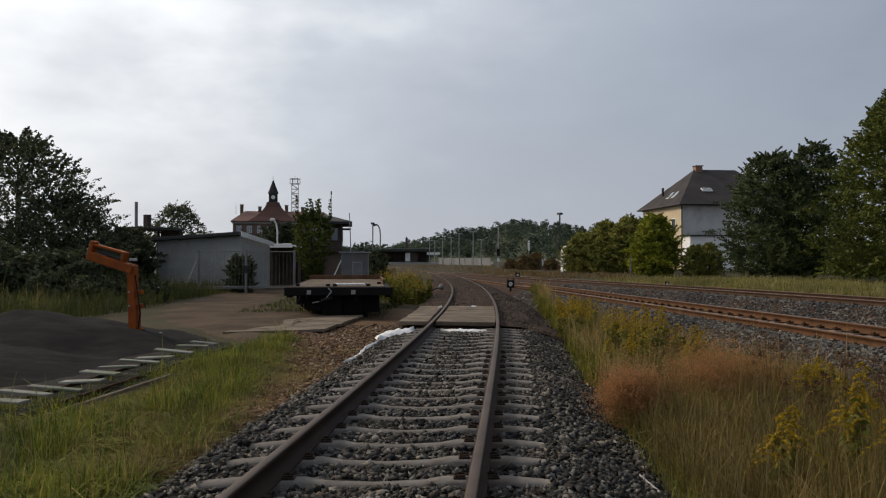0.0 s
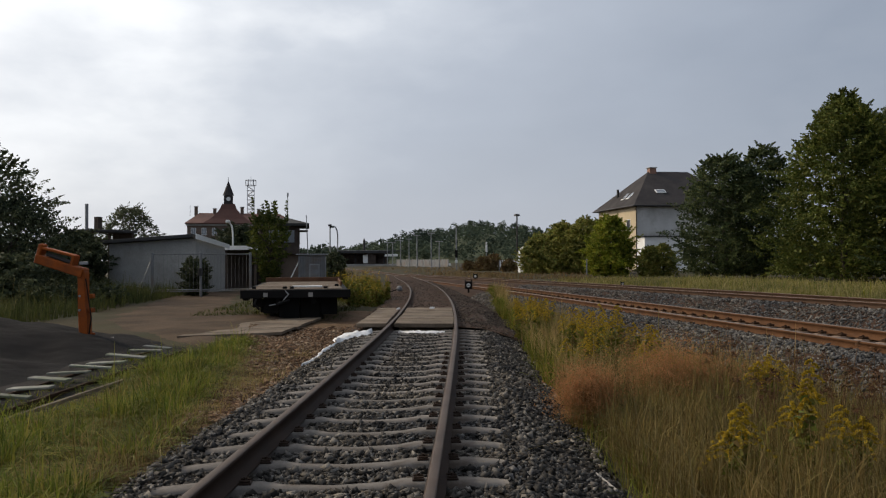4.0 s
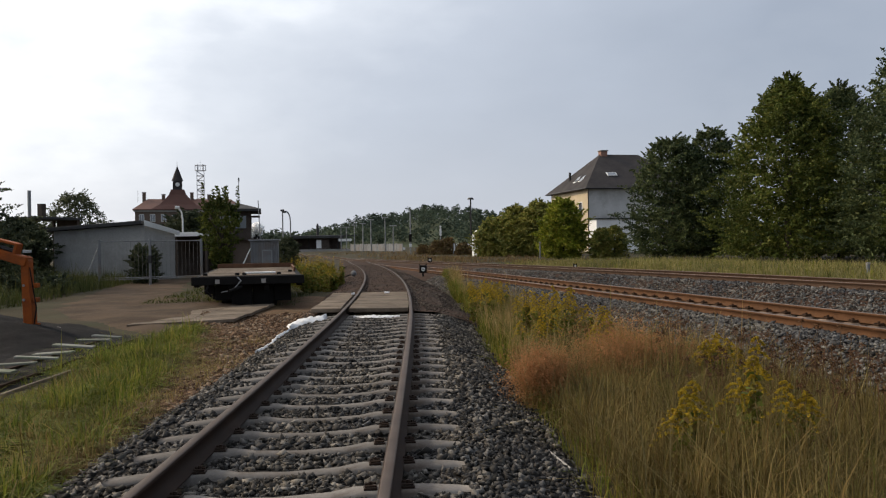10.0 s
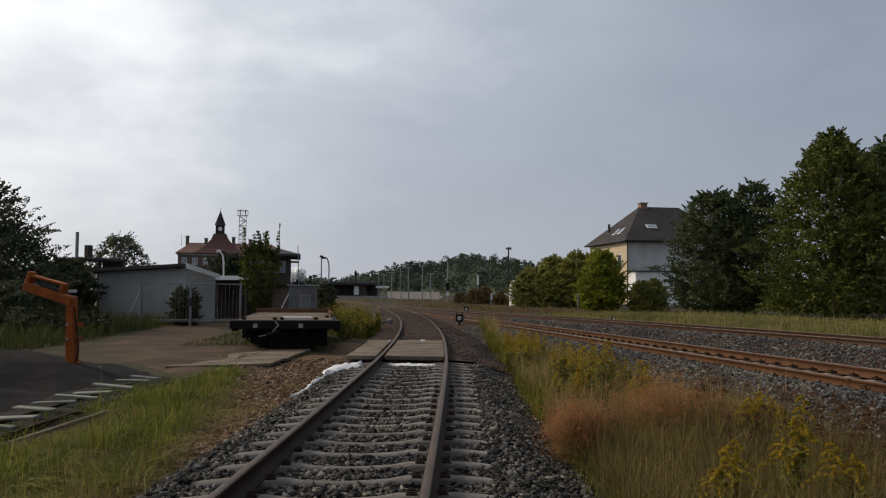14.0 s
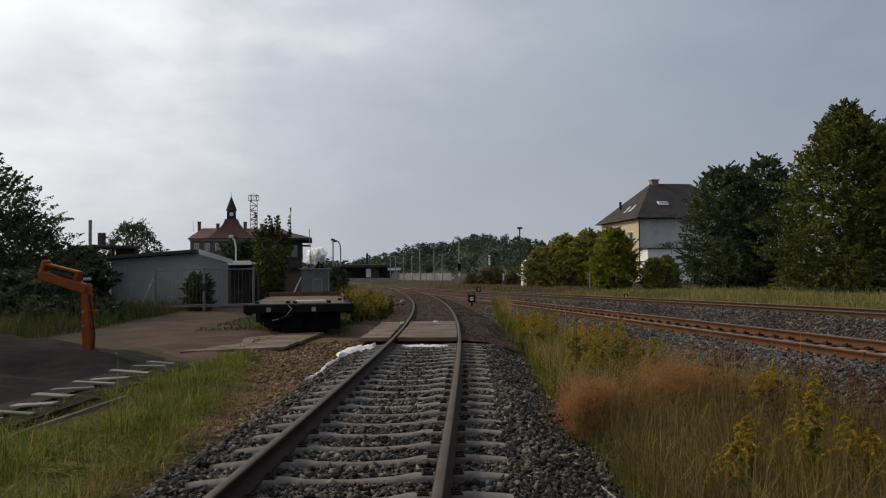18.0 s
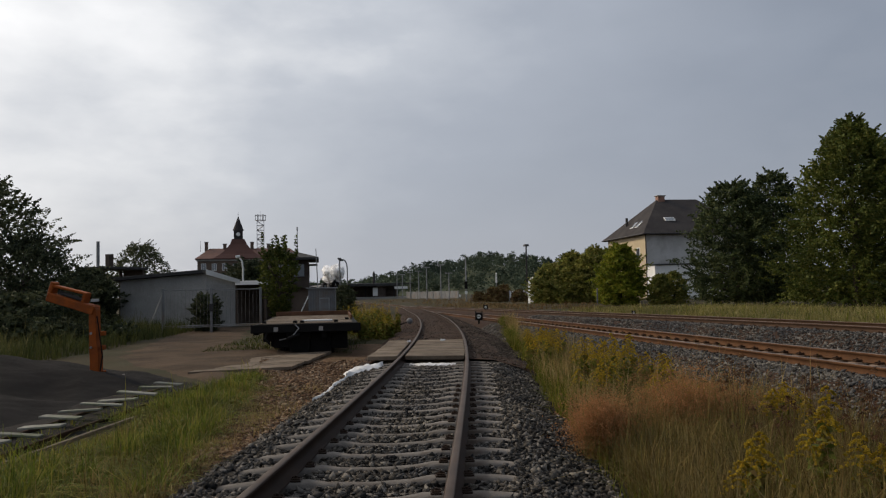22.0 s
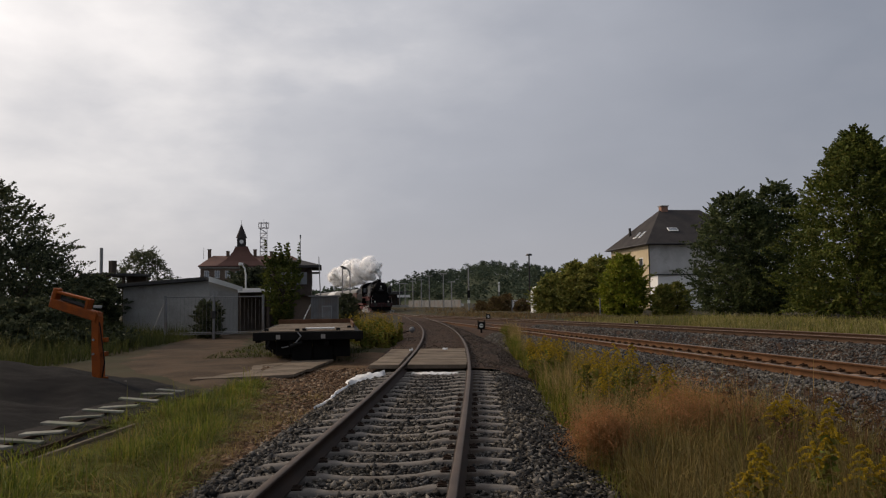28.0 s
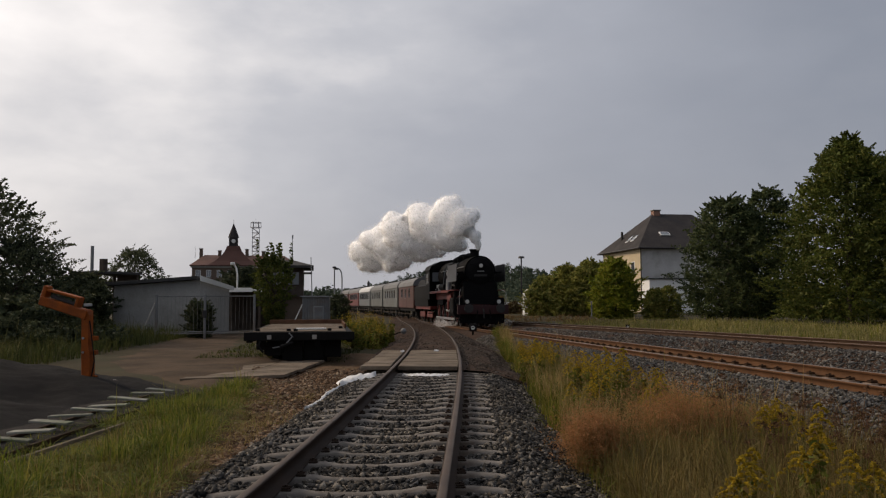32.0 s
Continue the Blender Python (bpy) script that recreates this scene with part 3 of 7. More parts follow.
def blades(P, height, width, lean=0.35, seed=0, droop=0.5, turn=None, rows_at=((0, 1.0), (0.55, 0.8), (1.0, 0.08))):
    """Grass blades rooted at P, each a bent tapering strip of its own; turn: the way each one leans."""
    r = np.random.default_rng(seed)
    n = len(P)
    h = height * r.lognormal(0, 0.28, n)
    a = r.uniform(0, 2 * np.pi, n)
    if turn is not None:
        a = turn
    d = np.stack([np.cos(a), np.sin(a), np.zeros(n)], -1)
    side = np.stack([-np.sin(a + r.normal(0, 0.6, n)), np.cos(a), np.zeros(n)], -1)
    ln = np.abs(r.normal(0, lean, n))
    rows = []
    for u, w in rows_at:
        c = P + d * (h * ln * (u * u * 1.1))[:, None]
        c[:, 2] += h * u * (1 - np.minimum(droop * ln * u * u * 0.6, 0.75))
        wv = side * (width * w * 0.5)
        rows += [c - wv, c + wv]
    k_ = len(rows_at)
    V = np.stack(rows, 1).reshape(-1, 3)
    k = np.arange(n)[:, None] * 2 * k_
    F = np.concatenate([k + np.array([[2 * i, 2 * i + 1, 2 * i + 3, 2 * i + 2]]) for i in range(k_ - 1)], 1).reshape(-1, 4)
    return V, F


def on_ground(x, y):
    return np.stack([x, y, ground_z(x, y) - 0.02], -1)


def lawn(name, label, P, height, width, mat, lean=0.35, seed=0, cat="grass"):
    V, F = blades(P, height, width, lean, seed)
    return tagged(link_mesh(name, array_mesh(name, V, F, mat), None), label, cat, kind="stuff")


def tussocks(name, label, x, y, per, radius, height, width, mat, lean=0.9, seed=0, cat="grass"):
    """Tufts of arching blades that fan out from each of the centres x, y."""
    r = np.random.default_rng(seed)
    n = len(x)
    size = np.repeat(np.minimum(r.lognormal(0, 0.3, n), 1.35), per)
    a, q = r.uniform(0, 2 * np.pi, n * per), r.random(n * per) ** 0.6
    px = np.repeat(x, per) + radius * size * q * np.cos(a)
    py = np.repeat(y, per) + radius * size * q * np.sin(a)
    V, F = blades(on_ground(px, py), height * size * (1.1 - 0.35 * q), width, lean, seed + 1, 0.9, a + r.normal(0, 0.5, n * per),
                  ((0, 1.0), (0.4, 0.95), (0.75, 0.65), (1.0, 0.06)))
    return tagged(link_mesh(name, array_mesh(name, V, F, mat), None), label, cat, kind="stuff")


def clumpy(x, y, scale, cut):
    """Keeps points where a soft pattern is high, so that grass grows in tufts."""
    v = np.array([noise.noise(Vector((a * scale, b * scale, 5.0))) for a, b in zip(x, y)])
    return v > cut


def verge(n, y0, y1, lo, hi, power=1.3):
    y = y0 + (y1 - y0) * rng.random(n) ** power
    return lo(y) + (hi(y) - lo(y)) * rng.random(n), y


# green verge between the siding and the narrow-gauge sleepers
x, y = verge(26000, 3.0, 17.5, lambda y: np.full_like(y, -4.92), verge_edge)
k = clumpy(x, y, 1.4, -0.32)
lawn("grass_verge", "short green grass on the verge", on_ground(x[k], y[k]), 0.11, 0.009, M_GRASS, 0.85, 1)
x, y = verge(1500, 3.6, 16.2, lambda y: np.full_like(y, -4.86), lambda y: verge_edge(y) - 0.12)
k = clumpy(x, y, 1.0, -0.12)
tussocks("grass_tufts", "taller yellow-green arching grass tufts on the verge", x[k], y[k], 52, 0.19, 0.25, 0.010, M_LUSH, 1.4, 31)
x, y = verge(60, 6.4, 15.0, lambda y: np.full_like(y, -5.9), lambda y: np.full_like(y, -5.0))
tussocks("track_tufts", "green grass tufts between the old sleepers", x, y, 34, 0.14, 0.2, 0.009, M_LUSH, 1.2, 36)
x, y = verge(260, 3.6, 15.0, lambda y: np.full_like(y, -4.8), verge_edge)
tussocks("dry_tufts", "dry straw-coloured grass tufts on the verge", x, y, 24, 0.09, 0.24, 0.006, M_STRAW, 1.0, 33)
x, y = verge(13000, 6.0, 17.0, lambda y: verge_edge(y) - 0.3, lambda y: verge_edge(y) + 0.35)
lawn("brown_weeds", "brown withered weeds along the ballast", on_ground(x, y), 0.11, 0.010, M_WITHER, 1.0, 32)
x, y = verge(9000, 3.0, 14.5, lambda y: np.full_like(y, -4.4), lambda y: np.full_like(y, -2.75))
k = clumpy(x, y, 0.9, 0.02)
lawn("dry_grass_verge", "dry yellow grass stalks at the ballast edge", on_ground(x[k], y[k]), 0.22, 0.006, M_DRY, 0.8, 2)
x, y = rng.uniform(-5.2, -2.6, 4500), rng.uniform(-5, 3.4, 4500)
lawn("grass_near", "short green grass on the verge", on_ground(x, y), 0.13, 0.01, M_GRASS, 0.85, 51)
x, y = rng.uniform(1.5, 6.0, 8000), rng.uniform(-5, 3.0, 8000)
lawn("dry_grass_near", "tall dry straw-coloured grass in the ditch", on_ground(x, y), 0.45, 0.0075, M_STRAW, 0.55, 52)
# the ditch between the siding and the main line
def ditch(n, y0, y1, lo, power=1.5, edge=2.75):
    return verge(n, y0, y1, lambda y: lo + 0 * y, lambda y: np.maximum(main_x(y) - edge, lo + 0.3), power)


x, y = ditch(30000, 2.6, 12, 1.45, 1.2)
k = clumpy(x, y, 0.9, -0.45)
lawn("tall_dry_grass", "tall dry straw-coloured grass in the ditch", on_ground(x[k], y[k]), 0.50, 0.0075, M_STRAW, 0.55, 3)
x, y = ditch(420, 3.4, 12, 1.5, 1.1)
tussocks("straw_tufts", "tufts of tall pale straw-coloured grass in the ditch", x, y, 34, 0.10, 0.46, 0.007, M_STRAW, 0.6, 34)
x, y = ditch(130, 3.4, 13, 1.35, 1.0)
k = clumpy(x, y, 0.8, -0.05)
tussocks("green_tufts", "yellow-green grass tufts among the straw", x[k], y[k], 40, 0.11, 0.40, 0.008, M_LUSH, 0.7, 35)
x, y = ditch(14000, 10, 36, 1.35, 1.2)
k = clumpy(x, y, 0.5, -0.2)
lawn("dry_ditch_grass", "dry yellow grass further along the ditch", on_ground(x[k], y[k]), 0.55, 0.012, M_DRY, 0.4, 9)
x, y = ditch(8000, 2.6, 14, 1.25, 1.2)
k = clumpy(x, y, 0.7, -0.15)
lawn("green_ditch_grass", "green grass and weeds in the ditch", on_ground(x[k], y[k]), 0.30, 0.008, M_GRASS, 0.7, 4)
x, y = ditch(15000, 12, 40, 1.2, 1.2)
k = clumpy(x, y, 0.6, -0.2)
lawn("green_far_grass", "green grass and weeds further along the ditch", on_ground(x[k], y[k]), 0.40, 0.016, M_GRASS, 0.45, 10)
# the strip beyond the second line
x, y = verge(38000, 12, 50, lambda y: far_x(y) + 2.1 + 0.03 * np.maximum(y - 40, 0), lambda y: far_x(y) + 11 + 0.06 * y, 1.4)
lawn("grass_strip", "pale green meadow grass beyond the tracks", on_ground(x, y), 0.33, 0.022, M_MEADOW, 0.45, 5)
x, y = verge(9000, 12, 52, lambda y: far_x(y) + 2.6, lambda y: far_x(y) + 11 + 0.06 * y, 1.4)
lawn("green_strip", "green tufts in the meadow strip", on_ground(x, y), 0.34, 0.028, M_GRASS, 0.45, 12)
# weeds in the far yard between the lines and the platforms
x, y = verge(5000, 49, 80, lambda y: far_x(y) + 2.6, lambda y: far_x(y) + 9, 1.1)
k = clumpy(x, y, 0.3, -0.15)
lawn("withered_strip", "low withered weeds beside the second line", on_ground(x[k], y[k]), 0.28, 0.03, M_WITHER, 0.6, 42)
x, y = verge(7000, 66, 140, lambda y: main_x(y) - 14, lambda y: main_x(y) + 17, 1.1)
k = (np.abs(x - main_x(y)) > 2.3) & (np.abs(x - side_x(y)) > 2.0) & clumpy(x, y, 0.16, -0.12)
lawn("far_weeds", "patchy green and brown weeds towards the platforms", on_ground(x[k], y[k]), 0.26, 0.05, M_WITHER, 0.6, 41)
# left of the dirt path and round the gate
x, y = verge(18000, 19, 44, lambda y: -23 + 0 * y, lambda y: -11.2 - 0.12 * (y - 19))
lawn("grass_yard", "tall rough grass and weeds along the hedge", on_ground(x, y), 0.5, 0.022, M_SHADEGRASS, 0.4, 6)
x, y = verge(9000, 19.5, 36, lambda y: -22 + 0 * y, lambda y: -12.4 - 0.12 * (y - 19))
k = clumpy(x, y, 0.5, 0.0)
lawn("weeds_by_hedge", "tall brown-green weeds before the hedge", on_ground(x[k], y[k]), 0.7, 0.022, M_ROUGH, 0.5, 26)
x, y = verge(6000, 23.5, 44, lambda y: -8.2 - 0.06 * (y - 23), lambda y: -3.6 - 0.06 * (y - 23))
lawn("grass_round_wagon", "rough grass round the trolley wagon", on_ground(x, y), 0.13, 0.022, M_SHADEGRASS, 0.8, 8)

# ---- trees and bushes ----
def leaf_cloud(C, rad, n, size, seed, drop=0.0):
    """n leaves round each of the centres C, within its radius: small rhombs, each an island."""
    r = np.random.default_rng(seed)
    m = len(C) * n
    c = np.repeat(C, n, 0)
    rr = np.repeat(rad, n)
    d = r.normal(size=(m, 3))
    d /= np.linalg.norm(d, axis=1)[:, None]
    p = c + d * (rr * r.random(m) ** 0.45)[:, None] * np.array([1, 1, 0.72])
    u = r.normal(size=(m, 3))
    u[:, 2] = u[:, 2] * 0.6 - drop
    u /= np.linalg.norm(u, axis=1)[:, None]
    v = np.cross(u, r.normal(size=(m, 3)))
    v /= np.linalg.norm(v, axis=1)[:, None]
    s = size * r.lognormal(0, 0.25, m)[:, None]
    V = np.stack([p - u * s, p + v * s * 0.55, p + u * s, p - v * s * 0.55], 1).reshape(-1, 3)
    return V, np.arange(m * 4).reshape(-1, 4)


def sprays(C, D, ln, n, size, seed, thick=0.16):
    """Leafy twigs: from each start C along its own way D, n leaves that close in towards the tip."""
    r = np.random.default_rng(seed)
    m = len(C) * n
    u = np.tile(np.linspace(0, 1, n), len(C)) + r.uniform(-0.5, 0.5, m) / n
    L = np.repeat(ln, n)
    p = np.repeat(C, n, 0) + np.repeat(D, n, 0) * (u * L)[:, None] + r.normal(size=(m, 3)) * (thick * L * (1.15 - u))[:, None]
    p[:, 2] -= 0.22 * L * u * u
    a = r.normal(size=(m, 3)) + np.repeat(D, n, 0) * 0.6
    a /= np.linalg.norm(a, axis=1)[:, None]
    b = np.cross(a, r.normal(size=(m, 3)))
    b /= np.linalg.norm(b, axis=1)[:, None]
    s = size * r.lognormal(0, 0.25, m)[:, None]
    V = np.stack([p - a * s, p + b * s * 0.6, p + a * s, p - b * s * 0.6], 1).reshape(-1, 3)
    return V, np.arange(m * 4).reshape(-1, 4)


def limb_path(bm, a, b, r0, r1, bow=0.12, seg=6, steps=4, rnd=random):
    a, b = Vector(a), Vector(b)
    ln = (b - a).length
    pts = [a.lerp(b, i / steps) + Vector((rnd.uniform(-1, 1), rnd.uniform(-1, 1), 0.6)) * bow * ln * math.sin(math.pi * i / steps) * 0.5 for i in range(steps + 1)]
    for i in range(steps):
        tube(bm, pts[i], pts[i + 1], r0 + (r1 - r0) * i / steps, r0 + (r1 - r0) * (i + 1) / steps, seg, False)
    return pts


def tree(name, label, cat, at, h, radius, mat, shape, seed, clumps=120, leaves=90, leaf=0.09, clear=0.12, trunk=0.16, spread=0.2, group="", twigs=0, thick=0.08, dense=2.2):
    """A trunk with limbs and an uneven crown. shape: (height share, radius share) pairs of the crown's outline."""
    rnd, r = random.Random(seed), np.random.default_rng(seed)
    top = thing(name, at, rnd.uniform(0, 360), label, cat, group)
    bm = bmesh.new()
    limb_path(bm, (0, 0, -0.3), (rnd.uniform(-0.03, 0.03) * h, rnd.uniform(-0.03, 0.03) * h, h * 0.78), trunk, 0.02, 0.03, 9, 7, rnd)
    part("trunk", bm, M_BARK, top, smooth=True)
    us, rs = [a for a, _ in shape], [b for _, b in shape]
    clumps = int(clumps * 3.3)
    lobes = r.uniform(0, 2 * np.pi, 3)
    u = clear + (1 - clear) * r.random(clumps) ** 1.1
    a = r.uniform(0, 2 * np.pi, clumps)
    edge = np.interp(u, us, rs) * radius * (1 + 0.09 * np.sin(3 * a + lobes[0]) + 0.09 * np.sin(5 * a + 11 * u + lobes[1]) + 0.03 * np.sin(31 * u + lobes[2]) + r.normal(0, 0.09, clumps))
    q = edge * (0.15 + 0.75 * r.random(clumps) ** 0.55)
    low_side = 1 - 0.15 * (0.5 + 0.5 * np.sin(2 * a + lobes[2])) * np.clip(q / radius * 2, 0, 1)
    C = np.stack([q * np.cos(a), q * np.sin(a), u * h * 0.93 * low_side], -1)
    ln = spread * radius * (0.8 + 1.2 * r.random(clumps) ** 2) * (0.45 + 0.75 * np.interp(u, us, rs))
    a2 = a + r.normal(0, 0.45, clumps)
    rise = 0.55 + 1.5 * np.clip(u - 0.4, 0, 1) + r.normal(0, 0.25, clumps)
    D = np.stack([np.cos(a2), np.sin(a2), rise], -1)
    D /= np.linalg.norm(D, axis=1)[:, None]
    for i in r.choice(clumps, 9, replace=False):
        c = C[i]
        bm = bmesh.new()
        limb_path(bm, (0, 0, max(0.3, c[2] * 0.62)), c, trunk * 0.38, 0.012, 0.15, 5, 4, rnd)
        part("limb", bm, M_BARK, top)
    V, F = sprays(C, D, ln, int(leaves * 0.55), leaf * 0.55, seed + 1, thick)
    m = int(clumps * dense)
    u = clear + (0.97 - clear) * r.random(m)
    a = r.uniform(0, 2 * np.pi, m)
    q = np.interp(u, us, rs) * radius * 0.88 * r.random(m) ** 0.4
    V2, F2 = leaf_cloud(np.stack([q * np.cos(a), q * np.sin(a), u * h * 0.93], -1), np.full(m, spread * radius * 0.45), 12, leaf * 0.95, seed + 5)
    F = np.concatenate([F, F2 + len(V)])
    V = np.concatenate([V, V2])
    if twigs:
        T, Q = [], []
        for i in range(twigs):
            a, u = r.uniform(0, 2 * np.pi), r.uniform(0.9, 1.14)
            q = radius * r.uniform(0.1, 0.9)
            for k in range(7):
                T.append((q * np.cos(a), q * np.sin(a), h * (0.86 + (u - 0.86) * k / 6)))
                Q.append(0.10)
        V2, F2 = leaf_cloud(np.array(T), np.array(Q), 9, leaf, seed + 2)
        F = np.concatenate([F, F2 + len(V)])
        V = np.concatenate([V, V2])
    link_mesh("crown", array_mesh("crown", V, F, mat), None, top)
    return top


CONE = [(0, 0.85), (0.12, 1.0), (0.4, 1.0), (0.58, 0.88), (0.78, 0.62), (0.92, 0.34), (1.0, 0.10)]
OVAL = [(0, 0.6), (0.15, 0.95), (0.45, 1.0), (0.7, 0.85), (0.9, 0.5), (1.0, 0.15)]
ROUND = [(0, 0.75), (0.25, 1.0), (0.6, 0.95), (0.85, 0.6), (1.0, 0.2)]
COLUMN = [(0, 0.7), (0.2, 0.9), (0.5, 1.0), (0.8, 0.9), (1.0, 0.45)]


def gz(x, y):
    return float(ground_z(x, y))


def plant(name, label, cat, x, y, *a, **k):
    return tree(name, label, cat, (x, y, gz(x, y)), *a, **k)


WOOD = "trees beside the line"
plant("alder_tree", "dark green bushy alder at the edge of the meadow", "tree", 18.3, 56.2, 9.4, 3.6, M_LEAF_DARK, OVAL, 11, 190, 120, 0.11, 0.03, 0.2, 0.2, WOOD)
plant("alder_tree", "tall cone-shaped green alder", "tree", 22.85, 48.3, 12.0, 4.3, M_LEAF_MID, CONE, 12, 300, 130, 0.11, 0.02, 0.22, 0.2, WOOD)
plant("alder_tree", "dark alder filling the gap in the row", "tree", 21.6, 57.8, 10.2, 3.3, M_LEAF_DARK, OVAL, 61, 120, 110, 0.12, 0.03, 0.2, 0.22, WOOD)
plant("alder_tree", "tall dark alder behind the others", "tree", 28.6, 53.0, 12.6, 4.2, M_LEAF_DARK, CONE, 13, 170, 120, 0.12, 0.05, 0.22, 0.22, WOOD)
plant("alder_tree", "tallest broad green alder beside the line", "tree", 27.9, 41.5, 14.2, 5.4, M_LEAF_DARK, CONE, 14, 380, 130, 0.11, 0.02, 0.25, 0.19, WOOD)
plant("birch_tree", "light green young birch among the alders", "tree", 25.6, 37.4, 9.0, 3.0, M_LEAF_MID, OVAL, 15, 170, 120, 0.10, 0.02, 0.15, 0.22, WOOD)
plant("alder_tree", "broad dark alder at the end of the row", "tree", 33.5, 38.0, 14.0, 5.2, M_LEAF_DARK, CONE, 16, 220, 120, 0.12, 0.02, 0.25, 0.2, WOOD)
plant("alder_tree", "tall dark alder behind the others", "tree", 33.0, 44.0, 14.8, 4.6, M_LEAF_DARK, CONE, 18, 170, 100, 0.12, 0.05, 0.22, 0.2, WOOD)
plant("alder_tree", "tall dark alder behind the others", "tree", 37.6, 46.5, 16.6, 5.0, M_LEAF_DARK, CONE, 19, 170, 100, 0.12, 0.05, 0.22, 0.2, WOOD)
plant("birch_tree", "green birch at the end of the row", "tree", 29.8, 32.5, 9.5, 3.2, M_LEAF_MID, OVAL, 17, 170, 120, 0.10, 0.02, 0.15, 0.22, WOOD)
for i, (x, y, h, r) in enumerate(((7.6, 80, 4.2, 2.2), (9.6, 78.5, 5.4, 2.4), (11.6, 77, 5.8, 2.3), (13.4, 79, 5.6, 2.4))):
    plant("shrub", "leafy green shrub in the hedge row by the line", "bush", x, y, h, r, M_LEAF_OLIVE, ROUND, 20 + i, 90, 90, 0.13, 0.0, 0.1, 0.28, "shrubs beside the line")
plant("maple_bush", "bright yellow-green bushy young maple", "bush", 12.0, 65.5, 5.3, 2.1, M_LEAF_LIT, OVAL, 30, 110, 110, 0.12, 0.0, 0.1, 0.26)
plant("shrub", "low yellow-green shrub beside the house", "bush", 14.7, 63.5, 2.6, 1.0, M_LEAF_OLIVE, ROUND, 31, 60, 80, 0.11, 0.0, 0.06, 0.3, "shrubs beside the line")
plant("shrub", "loose yellowing shrub before the white annex", "bush", 16.4, 66.0, 2.9, 1.25, M_LEAF_OLIVE, ROUND, 33, 45, 70, 0.1, 0.0, 0.06, 0.3, "shrubs beside the line")
YARD = "trees round the yard"
plant("willow_tree", "dark loose-leaved tree behind the gravel heap", "tree", -22.3, 34.5, 7.8, 4.4, M_LEAF_GLOOM, ROUND, 40, 210, 80, 0.105, 0.05, 0.18, 0.2, YARD, dense=1.0)
plant("willow_tree", "dark spreading tree at the yard's edge", "tree", -19.3, 33.0, 4.6, 2.9, M_LEAF_GLOOM, ROUND, 41, 150, 90, 0.085, 0.0, 0.15, 0.24, YARD, dense=0.6)
plant("bush", "dark bushy tree beside the shed", "bush", -19.6, 39.5, 3.4, 1.7, M_LEAF_GLOOM, ROUND, 42, 80, 80, 0.12, 0.0, 0.1, 0.28, YARD)
plant("willow_tree", "thin-leaved tree rising behind the shed", "tree", -29.5, 69, 7.0, 3.2, M_LEAF_GLOOM, ROUND, 43, 90, 60, 0.10, 0.1, 0.12, 0.22, YARD)
plant("bush", "round dark bush behind the shed", "bush", -17.3, 60, 4.6, 2.6, M_LEAF_GLOOM, ROUND, 44, 90, 80, 0.14, 0.0, 0.1, 0.28, YARD)
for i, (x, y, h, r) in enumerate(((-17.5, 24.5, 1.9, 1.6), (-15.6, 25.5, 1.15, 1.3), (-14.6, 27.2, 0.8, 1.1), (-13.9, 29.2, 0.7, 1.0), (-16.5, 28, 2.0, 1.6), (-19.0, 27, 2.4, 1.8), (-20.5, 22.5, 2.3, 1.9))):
    plant("hedge_bush", "dense dark green hedge bush along the yard", "bush", x, y, h, r, M_LEAF_GLOOM, COLUMN, 50 + i, 60, 62, 0.095, 0.0, 0.05, 0.3, "hedge bushes")
IVY = [(0, 0.25), (0.25, 0.42), (0.45, 0.75), (0.7, 1.0), (0.9, 0.95), (1.0, 0.6)]
plant("ivy_tree", "slim tree trunk overgrown with dense ivy", "tree", -10.05, 40.6, 4.25, 1.2, M_LEAF_MID, IVY, 60, 90, 80, 0.075, 0.02, 0.16, 0.24, twigs=18, dense=1.2)
plant("bush", "dark bush in front of the shed wall", "bush", -12.9, 37.7, 1.9, 0.75, M_LEAF_GLOOM, COLUMN, 61, 45, 80, 0.08, 0.0, 0.05, 0.3)
plant("bush", "thin bush beside the metal hut", "bush", -8.9, 54.0, 2.4, 1.0, M_LEAF_GLOOM, ROUND, 62, 40, 50, 0.09, 0.0, 0.05, 0.28)

for i, (x, y, h, r) in enumerate(((2.3, 97, 1.9, 1.3), (3.6, 99, 2.2, 1.4), (5.2, 92, 1.5, 1.2), (0.6, 101, 1.3, 1.0))):
    plant("withered_shrub", "low brown withered shrub before the platforms", "bush", x, y, h, r, M_WITHER, ROUND, 70 + i, 30, 50, 0.1, 0.0, 0.05, 0.3, "withered shrubs")

# wooded hill on the skyline
HILL = [(14, 4), (9, 6.5), (6.3, 12), (3.9, 17), (1.6, 20), (-0.4, 23.5), (-2.2, 23), (-4.2, 21), (-8, 16), (-14, 13), (-22, 10), (-34, 9)]


def skyline(az):
    return np.interp(-az, [-a for a, _ in HILL], [b for _, b in HILL])


az = np.radians(np.linspace(16, -60, 160))
dist = np.linspace(300, 620, 14)
A, D = np.meshgrid(az, dist)
Z = np.maximum(0, skyline(np.degrees(A)) - 7.0) * smoothstep(300, 460, D) - 0.5
V = np.stack([(-np.sin(A) * D).ravel(), (np.cos(A) * D).ravel(), Z.ravel()], -1)
i = (np.arange(13)[:, None] * 160 + np.arange(159)[None]).ravel()
hill = link_mesh("hill", array_mesh("hill", V, np.stack([i, i + 1, i + 161, i + 160], -1), worn("hill grass", (0.05, 0.06, 0.035), (0.08, 0.09, 0.05), 0.02, 0.3, 0.9, 0), True), None)
tagged(hill, "low wooded hill behind the station", "hill", kind="structure")
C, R = [], []
